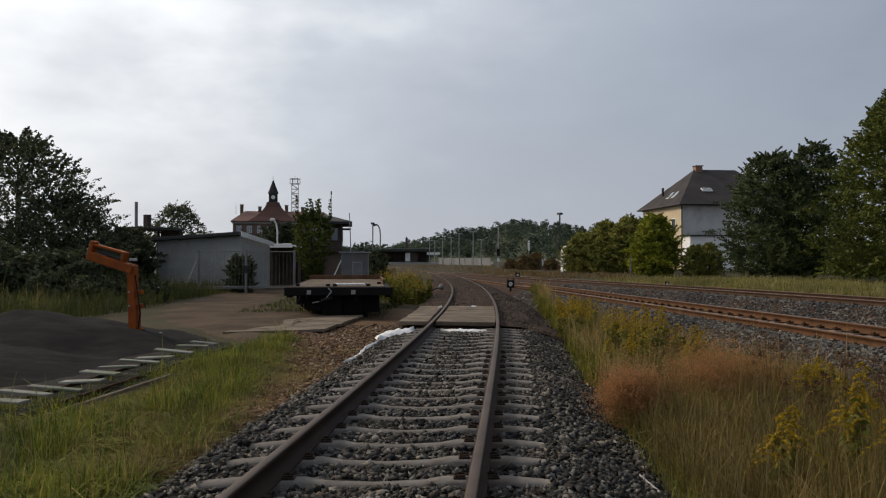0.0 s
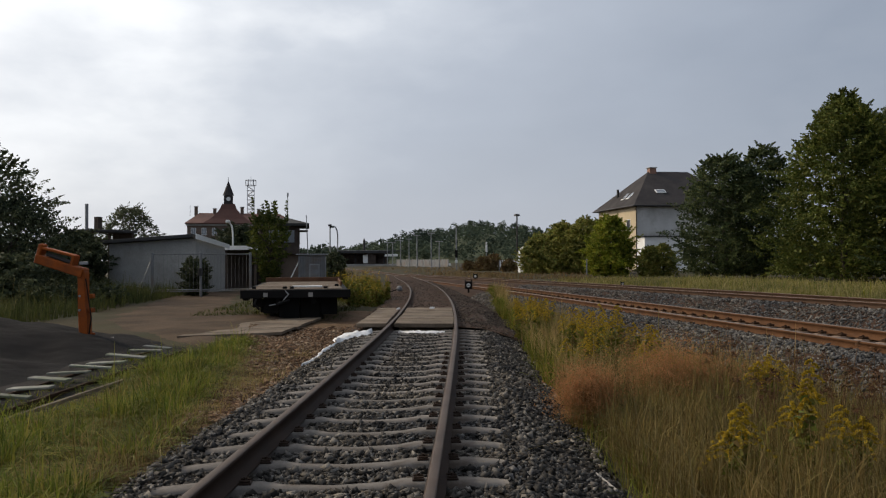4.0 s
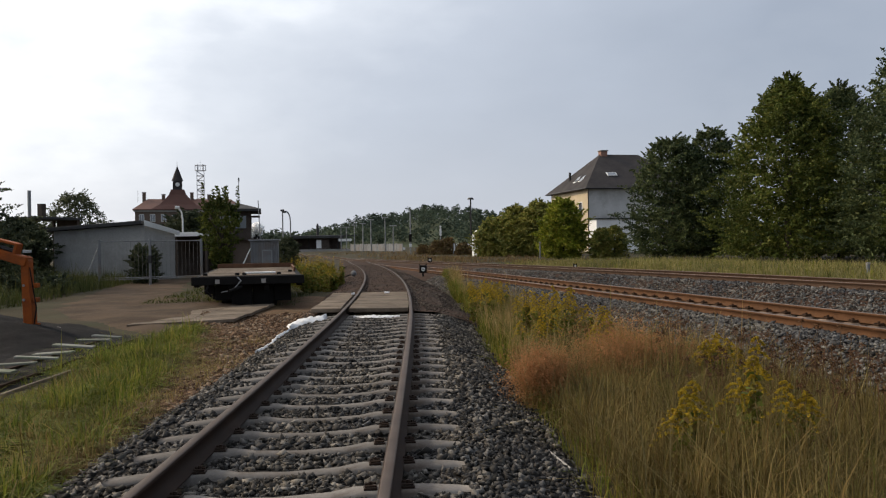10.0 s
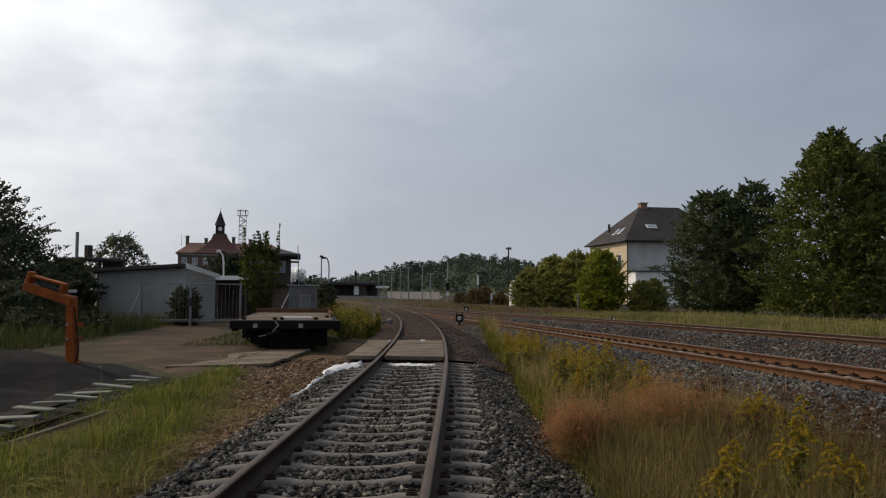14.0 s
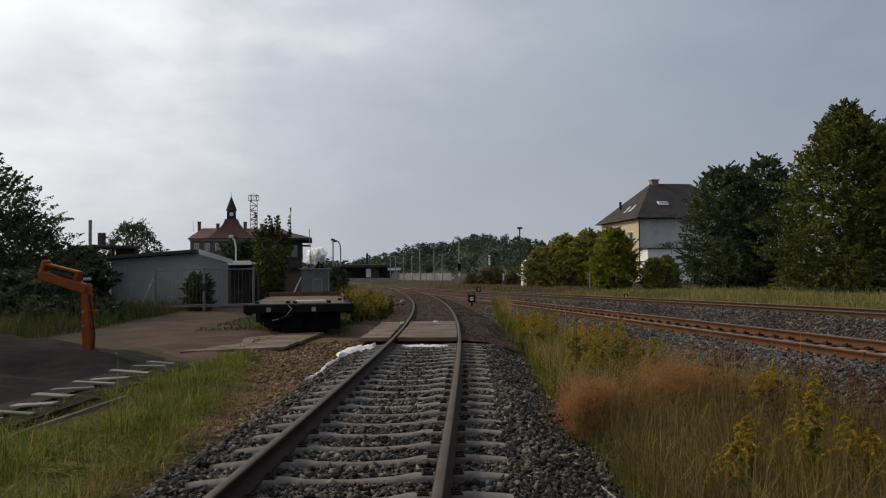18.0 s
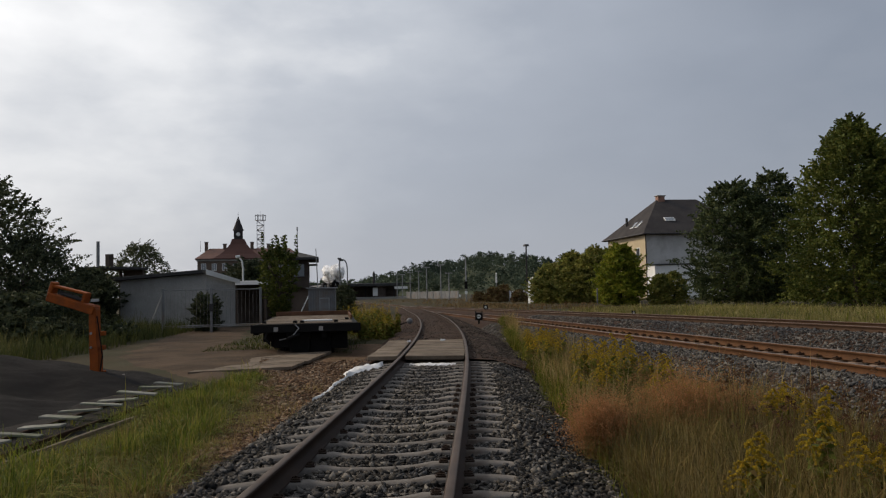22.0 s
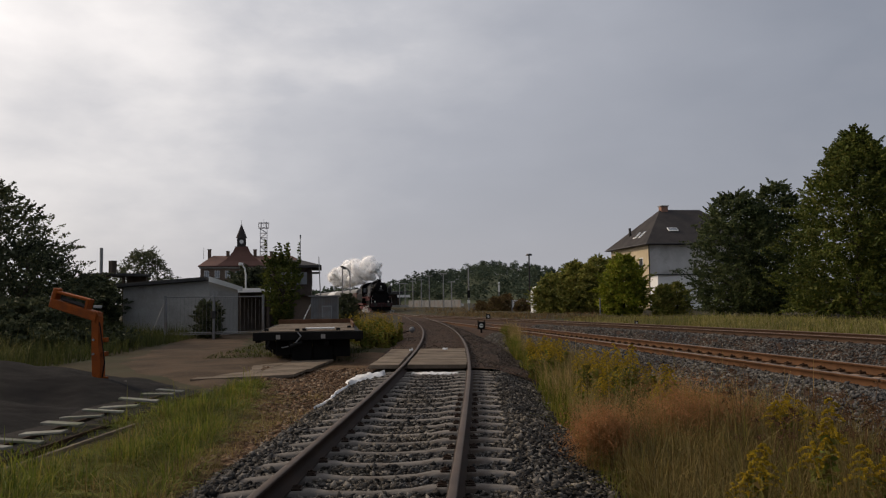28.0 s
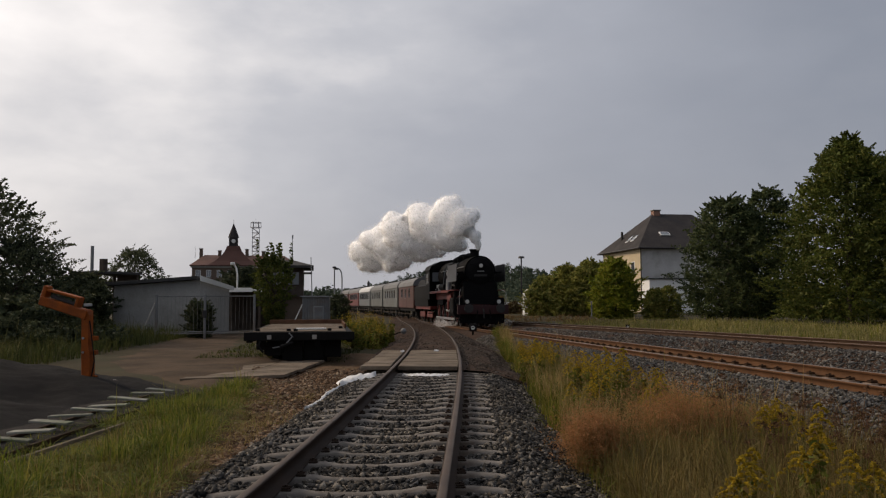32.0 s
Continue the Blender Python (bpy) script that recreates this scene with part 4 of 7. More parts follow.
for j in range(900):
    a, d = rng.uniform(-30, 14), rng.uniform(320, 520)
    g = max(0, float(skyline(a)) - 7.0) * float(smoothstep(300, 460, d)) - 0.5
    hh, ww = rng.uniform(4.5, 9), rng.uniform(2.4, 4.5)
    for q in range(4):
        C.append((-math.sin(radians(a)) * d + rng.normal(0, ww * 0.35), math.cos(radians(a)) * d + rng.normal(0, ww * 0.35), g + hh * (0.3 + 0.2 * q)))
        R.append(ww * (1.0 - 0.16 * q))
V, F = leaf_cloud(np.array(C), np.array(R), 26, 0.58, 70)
tagged(link_mesh("hill_woods", array_mesh("hill_woods", V, F, M_LEAF_FAR), None), "distant woods on the hill with haze in their colour", "woods", kind="stuff")

# ---- buildings ----
M_PLASTER = worn("pale plaster", (0.40, 0.39, 0.37), (0.58, 0.57, 0.55), 0.5, 12, 0.9, 0.1, stain=(0.30, 0.28, 0.25))
M_WASH = worn("dirty whitewash", (0.25, 0.245, 0.235), (0.40, 0.395, 0.38), 0.5, 12, 0.9, 0.1, stain=(0.19, 0.18, 0.16))
# plaster of the house's left wall; warm sunlight is put into the colour
M_SUNWALL = worn("sun-tinted plaster", (0.44, 0.36, 0.24), (0.57, 0.48, 0.34), 0.4, 10, 0.9, 0.1)
M_WHITE = worn("white paint", (0.62, 0.62, 0.60), (0.80, 0.80, 0.78), 0.6, 15, 0.7, 0.1)
M_SLATE = worn("dark roof tile", (0.028, 0.026, 0.027), (0.062, 0.055, 0.053), 0.6, 6, 0.85, 0.4, depth=0.03)
M_REDTILE = worn("red roof tile", (0.085, 0.04, 0.031), (0.14, 0.064, 0.047), 0.4, 5, 0.8, 0.3, depth=0.04, stain=(0.10, 0.05, 0.04))
M_BRICK = worn("old brown brick", (0.10, 0.075, 0.06), (0.18, 0.135, 0.105), 0.4, 8, 0.9, 0.2, depth=0.02)
M_TIMBER = worn("dark brown timber", (0.045, 0.035, 0.029), (0.095, 0.076, 0.065), 2.0, 25, 0.85, 0.3)
M_PANE = glass("window pane")
M_GREYPANE = glass("pale window pane", (0.20, 0.22, 0.24))
M_FELT = worn("roofing felt", (0.035, 0.035, 0.036), (0.07, 0.07, 0.07), 1.0, 20, 0.9, 0.2)
M_STEEL = worn("galvanised steel", (0.17, 0.175, 0.18), (0.30, 0.305, 0.31), 2.0, 30, 0.55, 0.15, 0.5)
M_DARKSTEEL = worn("dark painted steel", (0.018, 0.018, 0.019), (0.045, 0.042, 0.040), 2.0, 30, 0.6, 0.2, 0.3)
M_GREYSTEEL = worn("grey painted sheet", (0.11, 0.115, 0.12), (0.205, 0.21, 0.215), 1.2, 25, 0.7, 0.2, 0.1, stain=(0.15, 0.11, 0.08))
M_CONCRETE = worn("weathered concrete", (0.20, 0.19, 0.175), (0.36, 0.345, 0.32), 1.0, 25, 0.9, 0.3)


def wall_window(parent, x, z, wd, ht, y=0.0, mat=None, frame=None, axis="y"):
    """A window set into a wall that faces -y: frame, pane, sill, and a crossbar."""
    win = part("window", boxed(x - wd / 2, x + wd / 2, y - 0.06, y + 0.02, z, z + ht, 0.01), frame or M_WHITE, parent)
    part("pane", boxed(x - wd / 2 + 0.08, x - 0.03, y - 0.075, y - 0.05, z + 0.08, z + ht - 0.08), mat or M_PANE, win)
    part("pane", boxed(x + 0.03, x + wd / 2 - 0.08, y - 0.075, y - 0.05, z + 0.08, z + ht - 0.08), mat or M_PANE, win)
    part("sill", boxed(x - wd / 2 - 0.05, x + wd / 2 + 0.05, y - 0.16, y, z - 0.08, z - 0.002, 0.01), M_CONCRETE, win)
    return win


def hip_roof(bm, x0, x1, y0, y1, z0, z1, inset):
    """A hipped roof with its ridge along x; inset: how far the ridge ends stand in."""
    ym = (y0 + y1) / 2
    lo = [bm.verts.new(p) for p in ((x0, y0, z0), (x1, y0, z0), (x1, y1, z0), (x0, y1, z0))]
    a, b = bm.verts.new((x0 + inset, ym, z1)), bm.verts.new((x1 - inset, ym, z1))
    for f in ((lo[0], lo[1], b, a), (lo[2], lo[3], a, b), (lo[3], lo[0], a), (lo[1], lo[2], b)):
        bm.faces.new(f)
    under = [bm.verts.new((v.co.x, v.co.y, z0 - 0.18)) for v in lo]
    for i in range(4):
        bm.faces.new((lo[i], under[i], under[(i + 1) % 4], lo[(i + 1) % 4]))
    bm.faces.new(under)
    return bm


def villa():
    """The house by the line: plastered walls, a dark hipped roof, roof lights, a white lower annex."""
    top = thing("house", (20.75, 95.8, 0), math.degrees(math.atan2(2.4, 12.7)), "plastered house with a dark hipped tile roof", "house")
    part("wall", boxed(0, 14, 0.02, 12.9, -0.5, 7.75), M_PLASTER, top, "pale grey plaster wall")
    part("wall", boxed(-0.06, -0.002, 0.02, 12.9, -0.5, 7.74), M_SUNWALL, top, "plaster wall tinted for warm sunlight")
    roof = part("roof", hip_roof(bmesh.new(), -0.6, 14.6, -0.6, 13.5, 7.9, 12.7, 4.9), M_SLATE, top)
    part("gutter", tube(bmesh.new(), (-0.66, -0.66, 7.8), (14.6, -0.66, 7.8), 0.09), M_DARKSTEEL, roof)
    part("gutter", tube(bmesh.new(), (-0.66, -0.66, 7.8), (-0.66, 13.5, 7.8), 0.09), M_DARKSTEEL, roof)
    part("downpipe", tube(bmesh.new(), (-0.14, -0.1, -0.3), (-0.14, -0.1, 7.75), 0.06), M_DARKSTEEL, top)
    ch = part("chimney", boxed(4.3, 5.2, 6.0, 6.9, 11.9, 13.1, 0.03), worn("chimney brick", (0.20, 0.10, 0.07), (0.30, 0.17, 0.12), 2, 12), top, "orange brick chimney")
    part("chimney_cap", boxed(4.2, 5.3, 5.9, 7.0, 13.1, 13.22, 0.02), M_CONCRETE, ch)
    part("vent_pipe", tube(bmesh.new(), (1.0, 8.6, 9.2), (1.0, 8.6, 10.5), 0.16), M_DARKSTEEL, roof)
    slope = math.degrees(math.atan2(4.8, 7.05))
    for x, s in ((3.9, 1.0),):
        m = pose(x, -0.6 + 2.6, 7.9 + 2.6 * 4.8 / 7.05 + 0.05, slope, 0, 0)
        w_ = part("roof_window", boxed(-0.65 * s, 0.65 * s, -0.4, 0.4, 0, 0.1, 0.02, m), M_WHITE, roof, "pale roof window")
        part("pane", boxed(-0.55 * s, 0.55 * s, -0.3, 0.3, 0.1, 0.115, 0, m), M_GREYPANE, w_)
    slope2 = math.degrees(math.atan2(4.8, 5.5))
    for y in (4.2, 5.8):
        m = pose(-0.6 + 1.6, y, 7.9 + 1.6 * 4.8 / 5.5 + 0.05, 0, -slope2, 0)
        w_ = part("roof_window", boxed(-0.7, 0.7, -0.42, 0.42, 0, 0.1, 0.02, m), M_WHITE, roof, "pale roof window")
        part("pane", boxed(-0.6, 0.6, -0.32, 0.32, 0.1, 0.115, 0, m), M_GREYPANE, w_)
    an = part("annex", boxed(-0.1, 7.5, -2.4, -0.002, -0.5, 4.0, 0.02), M_WHITE, top, "white painted low annex")
    part("annex_roof", boxed(-0.3, 7.7, -2.6, -0.002, 4.0, 4.14, 0.02), M_FELT, an)
    for y in (2.5, 6.2, 10.0):
        for z in (1.4, 4.6):
            w_ = part("window", boxed(-0.1, -0.055, y - 0.6, y + 0.6, z, z + 1.7, 0.01), M_WHITE, top)
            part("pane", boxed(-0.115, -0.09, y - 0.5, y + 0.5, z + 0.1, z + 1.6), M_PANE, w_)
    for z in (4.9,):
        for x in (9.0, 11.5):
            wall_window(top, x, z, 1.2, 1.6)


def town_hall():
    """Large brick building with a red roof, flared over the middle, and a slim clock spire."""
    top = thing("town_hall", (-63.3, 211, 0), 17, "brown brick town hall with red tile roof and spire", "town hall")
    part("wall", boxed(-10.6, 17, 0, 14, 0, 11.2), M_BRICK, top)
    roof = part("roof", hip_roof(bmesh.new(), -11.2, 17.6, -0.7, 14.7, 11.4, 14.5, 3.6), M_REDTILE, top)
    part("cornice", boxed(-10.9, 17.3, -0.35, -0.002, 10.7, 11.2, 0.05), M_CONCRETE, top)
    # flared roof over the middle
    bm = bmesh.new()
    rings = [(6.6, 11.45), (4.6, 12.7), (3.2, 14.1), (2.2, 15.4), (1.65, 16.8)]
    prev = None
    for r, z in rings:
        ring = [bm.verts.new((sx * r, 3.2 + sy * r * 0.6, z)) for sx, sy in ((-1, -1), (1, -1), (1, 1), (-1, 1))]
        if prev:
            for i in range(4):
                bm.faces.new((prev[i], prev[(i + 1) % 4], ring[(i + 1) % 4], ring[i]))
        prev = ring
    bm.faces.new(prev)
    part("middle_roof", bm, M_REDTILE, roof, "flared red roof over the middle")
    sp = part("spire", boxed(-1.2, 1.2, 2.2, 4.6, 16.2, 19.2, 0.05), M_SLATE, top, "dark clock spire")
    bm = bmesh.new()
    bmesh.ops.create_cone(bm, cap_ends=True, segments=8, radius1=1.5, radius2=0.06, depth=3.9, matrix=Matrix.Translation((0, 3.4, 21.1)))
    part("spire_cap", bm, M_SLATE, sp)
    part("finial", tube(bmesh.new(), (0, 3.4, 23), (0, 3.4, 24.2), 0.07, 0.03, 6), M_DARKSTEEL, sp)
    part("clock_face", tube(bmesh.new(), (0, 2.19, 18.1), (0, 2.1, 18.1), 0.55, 0.55, 20), M_WHITE, sp)
    for x in (-8.5, -3.6, 3.7, 8.2):
        ch = part("chimney", boxed(x - 0.45, x + 0.45, 6.3, 7.2, 13.6, 16.1 if x < -5 or x == 3.7 else 15.6, 0.04), M_BRICK, roof)
        part("chimney_cap", boxed(x - 0.55, x + 0.55, 6.2, 7.3, 16.1 if x < -5 or x == 3.7 else 15.6, 16.3 if x < -5 or x == 3.7 else 15.8), M_CONCRETE, ch)
    part("aerial", tube(bmesh.new(), (-10, 5, 13.5), (-10, 5, 16.6), 0.05, 0.03, 5), M_DARKSTEEL, roof)
    for z in (2.0, 5.2, 8.2):
        for i in range(10):
            wall_window(top, -9 + i * 2.7, z, 1.25, 1.9, mat=M_GREYPANE)


def lattice_mast():
    top = thing("lattice_mast", (-60.3, 222.2, 0), 15, "pale lattice radio mast with round head", "mast")
    m = worn("pale mast paint", (0.36, 0.36, 0.37), (0.50, 0.50, 0.51), 0.5, 5, 0.6, 0)
    for sx in (-1, 1):
        for sy in (-1, 1):
            part("leg", tube(bmesh.new(), (sx * 0.95, sy * 0.95, 0), (sx * 0.95, sy * 0.95, 22.5), 0.1, 0.1, 6), m, top)
    z, flip = 12.0, 1
    while z < 22.4:
        for sy in (-1, 1):
            part("brace", tube(bmesh.new(), (-0.95 * flip, sy * 0.95, z), (0.95 * flip, sy * 0.95, z + 1.3), 0.07, 0.07, 5), m, top)
            part("rung", tube(bmesh.new(), (-0.95, sy * 0.95, z), (0.95, sy * 0.95, z), 0.07, 0.07, 5), m, top)
        z, flip = z + 1.3, -flip
    ring = part("antenna_ring", pipe(bmesh.new(), [(1.4 * math.cos(i * 0.5236), 1.4 * math.sin(i * 0.5236), 22.6) for i in range(13)], 0.09, 6), m, top, "round antenna gallery")
    part("antenna_ring", pipe(bmesh.new(), [(1.4 * math.cos(i * 0.5236), 1.4 * math.sin(i * 0.5236), 24.0) for i in range(13)], 0.09, 6), m, top)
    for i in range(6):
        a = i * 1.047
        part("panel_antenna", boxed(-0.16, 0.16, -0.08, 0.08, 22.5, 24.2, 0.02, pose(1.4 * math.cos(a), 1.4 * math.sin(a), 0, 0, 0, math.degrees(a) + 90)), m, ring)
    part("antenna", tube(bmesh.new(), (0, 0, 22.4), (0, 0, 25.2), 0.06, 0.03, 6), m, ring)


def signal_box():
    top = thing("signal_box", (-17.75, 60.6, -0.3), 11, "dark timber signal box with overhanging roof", "signal box")
    part("wall", boxed(2.4, 4.9, 0.5, 4.5, 0, 2.2), M_BRICK, top, "brown brick base")
    part("upper_wall", boxed(2.1, 4.9, 0, 5, 2.2, 4.45, 0.02), M_TIMBER, top)
    part("roof", hip_roof(bmesh.new(), 1.5, 5.7, -0.7, 5.7, 4.6, 5.15, 1.6), M_FELT, top)
    for i in (2, 3):
        w_ = part("window", boxed(0.25 + i * 1.15, 1.2 + i * 1.15, -0.05, -0.002, 3.05, 4.15, 0.01), M_TIMBER, top)
        part("pane", boxed(0.33 + i * 1.15, 1.12 + i * 1.15, -0.07, -0.04, 3.13, 4.07), M_GREYPANE, w_)
    w_ = part("window", boxed(4.902, 4.95, 1.0, 3.2, 3.05, 4.15, 0.01), M_TIMBER, top)
    part("pane", boxed(4.94, 4.97, 1.1, 3.1, 3.13, 4.07), M_GREYPANE, w_)
    part("balcony", boxed(4.9, 5.5, 0, 5, 2.15, 2.3, 0.02), M_TIMBER, top)
    part("canopy", boxed(4.9, 5.6, 0.2, 2, 4.0, 4.1, 0.02), M_TIMBER, top)
    part("aerial", tube(bmesh.new(), (4.0, 2.4, 5.0), (4.0, 2.4, 7.0), 0.035, 0.03, 6), M_STEEL, top)
    part("aerial_head", tube(bmesh.new(), (4.0, 2.4, 6.9), (4.0, 2.4, 7.2), 0.06, 0.06, 8), M_STEEL, top)


def flag_pole():
    top = thing("flag_pole", (-11.75, 59.6, gz(-11.75, 59.6)), 0, "thin slightly leaning pole beside the signal box", "pole")
    part("pole", tube(bmesh.new(), (0, 0, 0), (-0.2, 0, 5.1), 0.05, 0.03, 8), M_STEEL, top)
    part("cleat", boxed(-0.09, -0.02, -0.08, -0.03, 1.2, 1.32, 0.008), M_DARKSTEEL, top)


def shed():
    top = thing("shed", (-18.33, 40.42, -0.3), -8, "pale flat-roofed shed with dark fascia", "shed")
    bm = bmesh.new()
    box(bm, 0, 4.78, 0, 3.37, 0, 2.52)
    for v in bm.verts:
        if v.co.z > 1:
            v.co.z = 2.63 + 0.056 * v.co.x - 0.12 * v.co.y
    part("wall", bm, M_WASH, top, "dirty whitewashed wall")
    bm = bmesh.new()
    prism(bm, [(-0.25, 3.10), (-0.25, 2.94), (3.6, 2.46), (3.6, 2.62)], -0.2, 4.9, "x")
    bmesh.ops.transform(bm, matrix=pose(4.9, 0, 0, 0, -3.2, 0) @ pose(-4.9, 0, 0), verts=[v for v in bm.verts])
    part("roof", bm, M_FELT, top, "sloping felt roof")
    bm = boxed(-0.25, 4.9, -0.29, -0.252, 2.92, 3.08, 0.01)
    bmesh.ops.transform(bm, matrix=pose(4.9, 0, 0, 0, -3.2, 0) @ pose(-4.9, 0, 0), verts=[v for v in bm.verts])
    part("fascia", bm, M_FELT, top)
    bm = bmesh.new()
    prism(bm, [(-0.27, 3.10), (-0.27, 2.84), (3.6, 2.40), (3.6, 2.62)], 4.905, 4.95, "x")
    part("verge_board", bm, M_WHITE, top, "pale verge board")
    for i in range(9):
        part("board", boxed(4.782, 4.81, 0.02 + i * 0.37, 0.37 + i * 0.37, 0.05, 2.35, 0.008), M_WASH, top)
    part("door", boxed(3.6, 4.5, -0.05, -0.002, 0.1, 2.05, 0.01), M_WASH, top)


def lean_to():
    top = thing("lean_to", (-14.2, 46.5, -0.3), -15, "low dark open lean-to with a pale roof edge", "shed")
    for x in (0.1, 2.0):
        for y in (0.1, 2.9):
            part("post", boxed(x - 0.06, x + 0.06, y - 0.06, y + 0.06, 0, 2.45), M_TIMBER, top)
    part("back_wall", boxed(0, 2.1, 2.96, 3.05, 0, 2.45), M_TIMBER, top)
    part("roof", boxed(-0.3, 2.4, -0.3, 3.3, 2.45, 2.55, 0.01), M_FELT, top)
    part("roof_edge", boxed(-0.3, 2.4, -0.34, -0.302, 2.36, 2.6, 0.01), M_WHITE, top)
    part("side_wall", boxed(-0.06, -0.002, 0, 3, 0, 2.4), M_TIMBER, top)


def carport():
    top = thing("carport", (-22.2, 43.6, -0.3), -24, "dark flat-roofed carport behind the trees", "carport")
    for x in (0.1, 1.9):
        for y in (0.1, 2.9):
            part("post", boxed(x - 0.07, x + 0.07, y - 0.07, y + 0.07, 0, 3.35), M_TIMBER, top)
    part("roof", boxed(-0.1, 2.1, -0.1, 3.1, 3.35, 3.5, 0.02), M_FELT, top)
    part("wall", boxed(0.2, 1.8, 3.0, 3.1, 0, 3.35), M_TIMBER, top)
    part("flue", tube(bmesh.new(), (0.9, 0.6, 3.49), (0.9, 0.6, 4.95), 0.09, 0.09, 10), M_STEEL, top, "thin steel flue")
    part("vent", boxed(1.6, 1.9, 0.5, 0.8, 3.49, 4.2), M_TIMBER, top)


def platform_canopy():
    top = thing("platform_canopy", (-28.2, 178, 0), 8, "station platform canopy with a grey flat roof", "canopy")
    part("platform", boxed(-2, 22, 0, 6, -0.4, 0.45, 0.03), M_CONCRETE, top)
    part("roof", boxed(-0.5, 11.5, 0.5, 5.5, 3.15, 3.6, 0.05), M_GREYSTEEL, top)
    part("roof_wing", boxed(11.3, 14.5, 1, 5, 3.4, 3.6, 0.04, pose(0, 0, 0)), M_FELT, top)
    for x in (0.6, 3.6, 6.6, 10.2):
        part("column", boxed(x - 0.12, x + 0.12, 2.8, 3.1, 0.45, 3.15), M_DARKSTEEL, top)
    part("kiosk", boxed(5.5, 8.2, 1.6, 4.4, 0.45, 2.9), M_TIMBER, top)
    # dark back and side walls, added to deepen the shade under the roof
    part("back_wall", boxed(0.2, 11.2, 5.3, 5.45, 0.45, 3.15), M_TIMBER, top)
    part("side_wall", boxed(0.05, 0.2, 2.6, 5.45, 0.45, 3.15), M_TIMBER, top)
    part("fascia", boxed(-0.52, 11.52, 0.42, 0.498, 2.95, 3.55, 0.02), M_FELT, top)
    part("poster", boxed(5.3, 6.4, 1.5, 1.58, 0.7, 2.6), M_WHITE, top, "white notice board")
    part("sign", boxed(10.2, 13.2, 0.6, 0.75, 2.2, 2.75, 0.02, pose(0, 0, 0)), M_WHITE, top, "white platform sign")
    part("bell_post", tube(bmesh.new(), (5.6, 2, 3.4), (5.6, 2, 5.6), 0.32, 0.3, 8), M_DARKSTEEL, top)
    part("bell_cap", tube(bmesh.new(), (5.6, 2, 5.6), (5.6, 2, 6.3), 0.34, 0.12, 8), M_DARKSTEEL, top)


def station_wall():
    top = thing("noise_wall", (-15, 174.5, -0.2), -63.9 + 0.0, "pale grey panel wall behind the platforms", "wall")
    top.matrix_basis = pose(-15, 174.5, -0.2, 0, 0, math.degrees(math.atan2(-24.4, 12.1)))
    for i in range(9):
        part("panel", boxed(i * 3, i * 3 + 2.85, 0, 0.12, 0, 1.65, 0.02), M_GREYSTEEL, top)
        part("post", boxed(i * 3 - 0.15, i * 3, -0.05, 0.17, 0, 1.75), M_STEEL, top)


flag_pole(), villa(), town_hall(), lattice_mast(), signal_box(), shed(), lean_to(), carport(), platform_canopy(), station_wall()

# ---- yard and line-side things ----
M_ORANGE = worn("orange machine paint", (0.17, 0.036, 0.004), (0.29, 0.068, 0.006), 2.5, 30, 0.7, 0.3, stain=(0.09, 0.03, 0.012), spec=0.2)
M_CLOTH = worn("white woven sack", (0.62, 0.62, 0.62), (0.80, 0.80, 0.80), 6, 60, 0.85, 0.4, depth=0.01, stain=(0.5, 0.47, 0.42))
M_HEAP = worn("dark grey crushed gravel", (0.008, 0.0075, 0.0078), (0.019, 0.018, 0.018), 0.8, 55, 1.0, 0.8, depth=0.03, spec=0.08)
M_PALEWOOD = worn("bleached grey timber", (0.15, 0.15, 0.13), (0.29, 0.285, 0.25), 3, 30, 0.9, 0.3, stain=(0.13, 0.15, 0.08), vary=0.25)
M_BLACK = worn("black paint", (0.004, 0.004, 0.004), (0.014, 0.013, 0.0125), 1.5, 25, 0.8, 0.15, spec=0.12)
M_RUST = worn("rusty iron", (0.06, 0.03, 0.018), (0.14, 0.075, 0.045), 3, 40, 0.85, 0.3)
M_LAMPGLASS = worn("lamp glass", (0.55, 0.55, 0.52), (0.7, 0.7, 0.66), 4, 30, 0.3, 0)


def at_ground(x, y, dz=0.0):
    return (x, y, gz(x, y) + dz)


def crossing():
    """Timber crossing: planks between the rails and outside the left one."""
    top = thing("level_crossing", label="worn timber plank crossing between the rails", category="crossing")
    rnd = random.Random(3)
    for x0, x1 in ((-2.50, -1.80), (-1.635, -0.235)):
        y = 18.3
        while y < 23.7:
            dx = float(side_x(y + 0.3)) + 0.95
            d = rnd.uniform(0.58, 0.68)
            m = pose((x0 + x1) / 2 + dx, y, -0.045 + rnd.uniform(-0.008, 0.008), rnd.uniform(-0.5, 0.5), rnd.uniform(-0.5, 0.5), rnd.uniform(-0.6, 0.6))
            hw = (x1 - x0) / 2 - rnd.uniform(0, 0.02)
            part("plank", boxed(-hw, hw, 0.006, d - 0.006, -0.07, 0.03, 0.012, m), M_BOARD, top)
            y += d
    for y in (18.6, 21, 23.2):
        part("bearer", boxed(-2.4, -1.9, y, y + 0.2, -0.34, -0.125), M_BOARD, top)
        part("bearer", boxed(-1.55, -0.35, y, y + 0.2, -0.34, -0.125), M_BOARD, top)


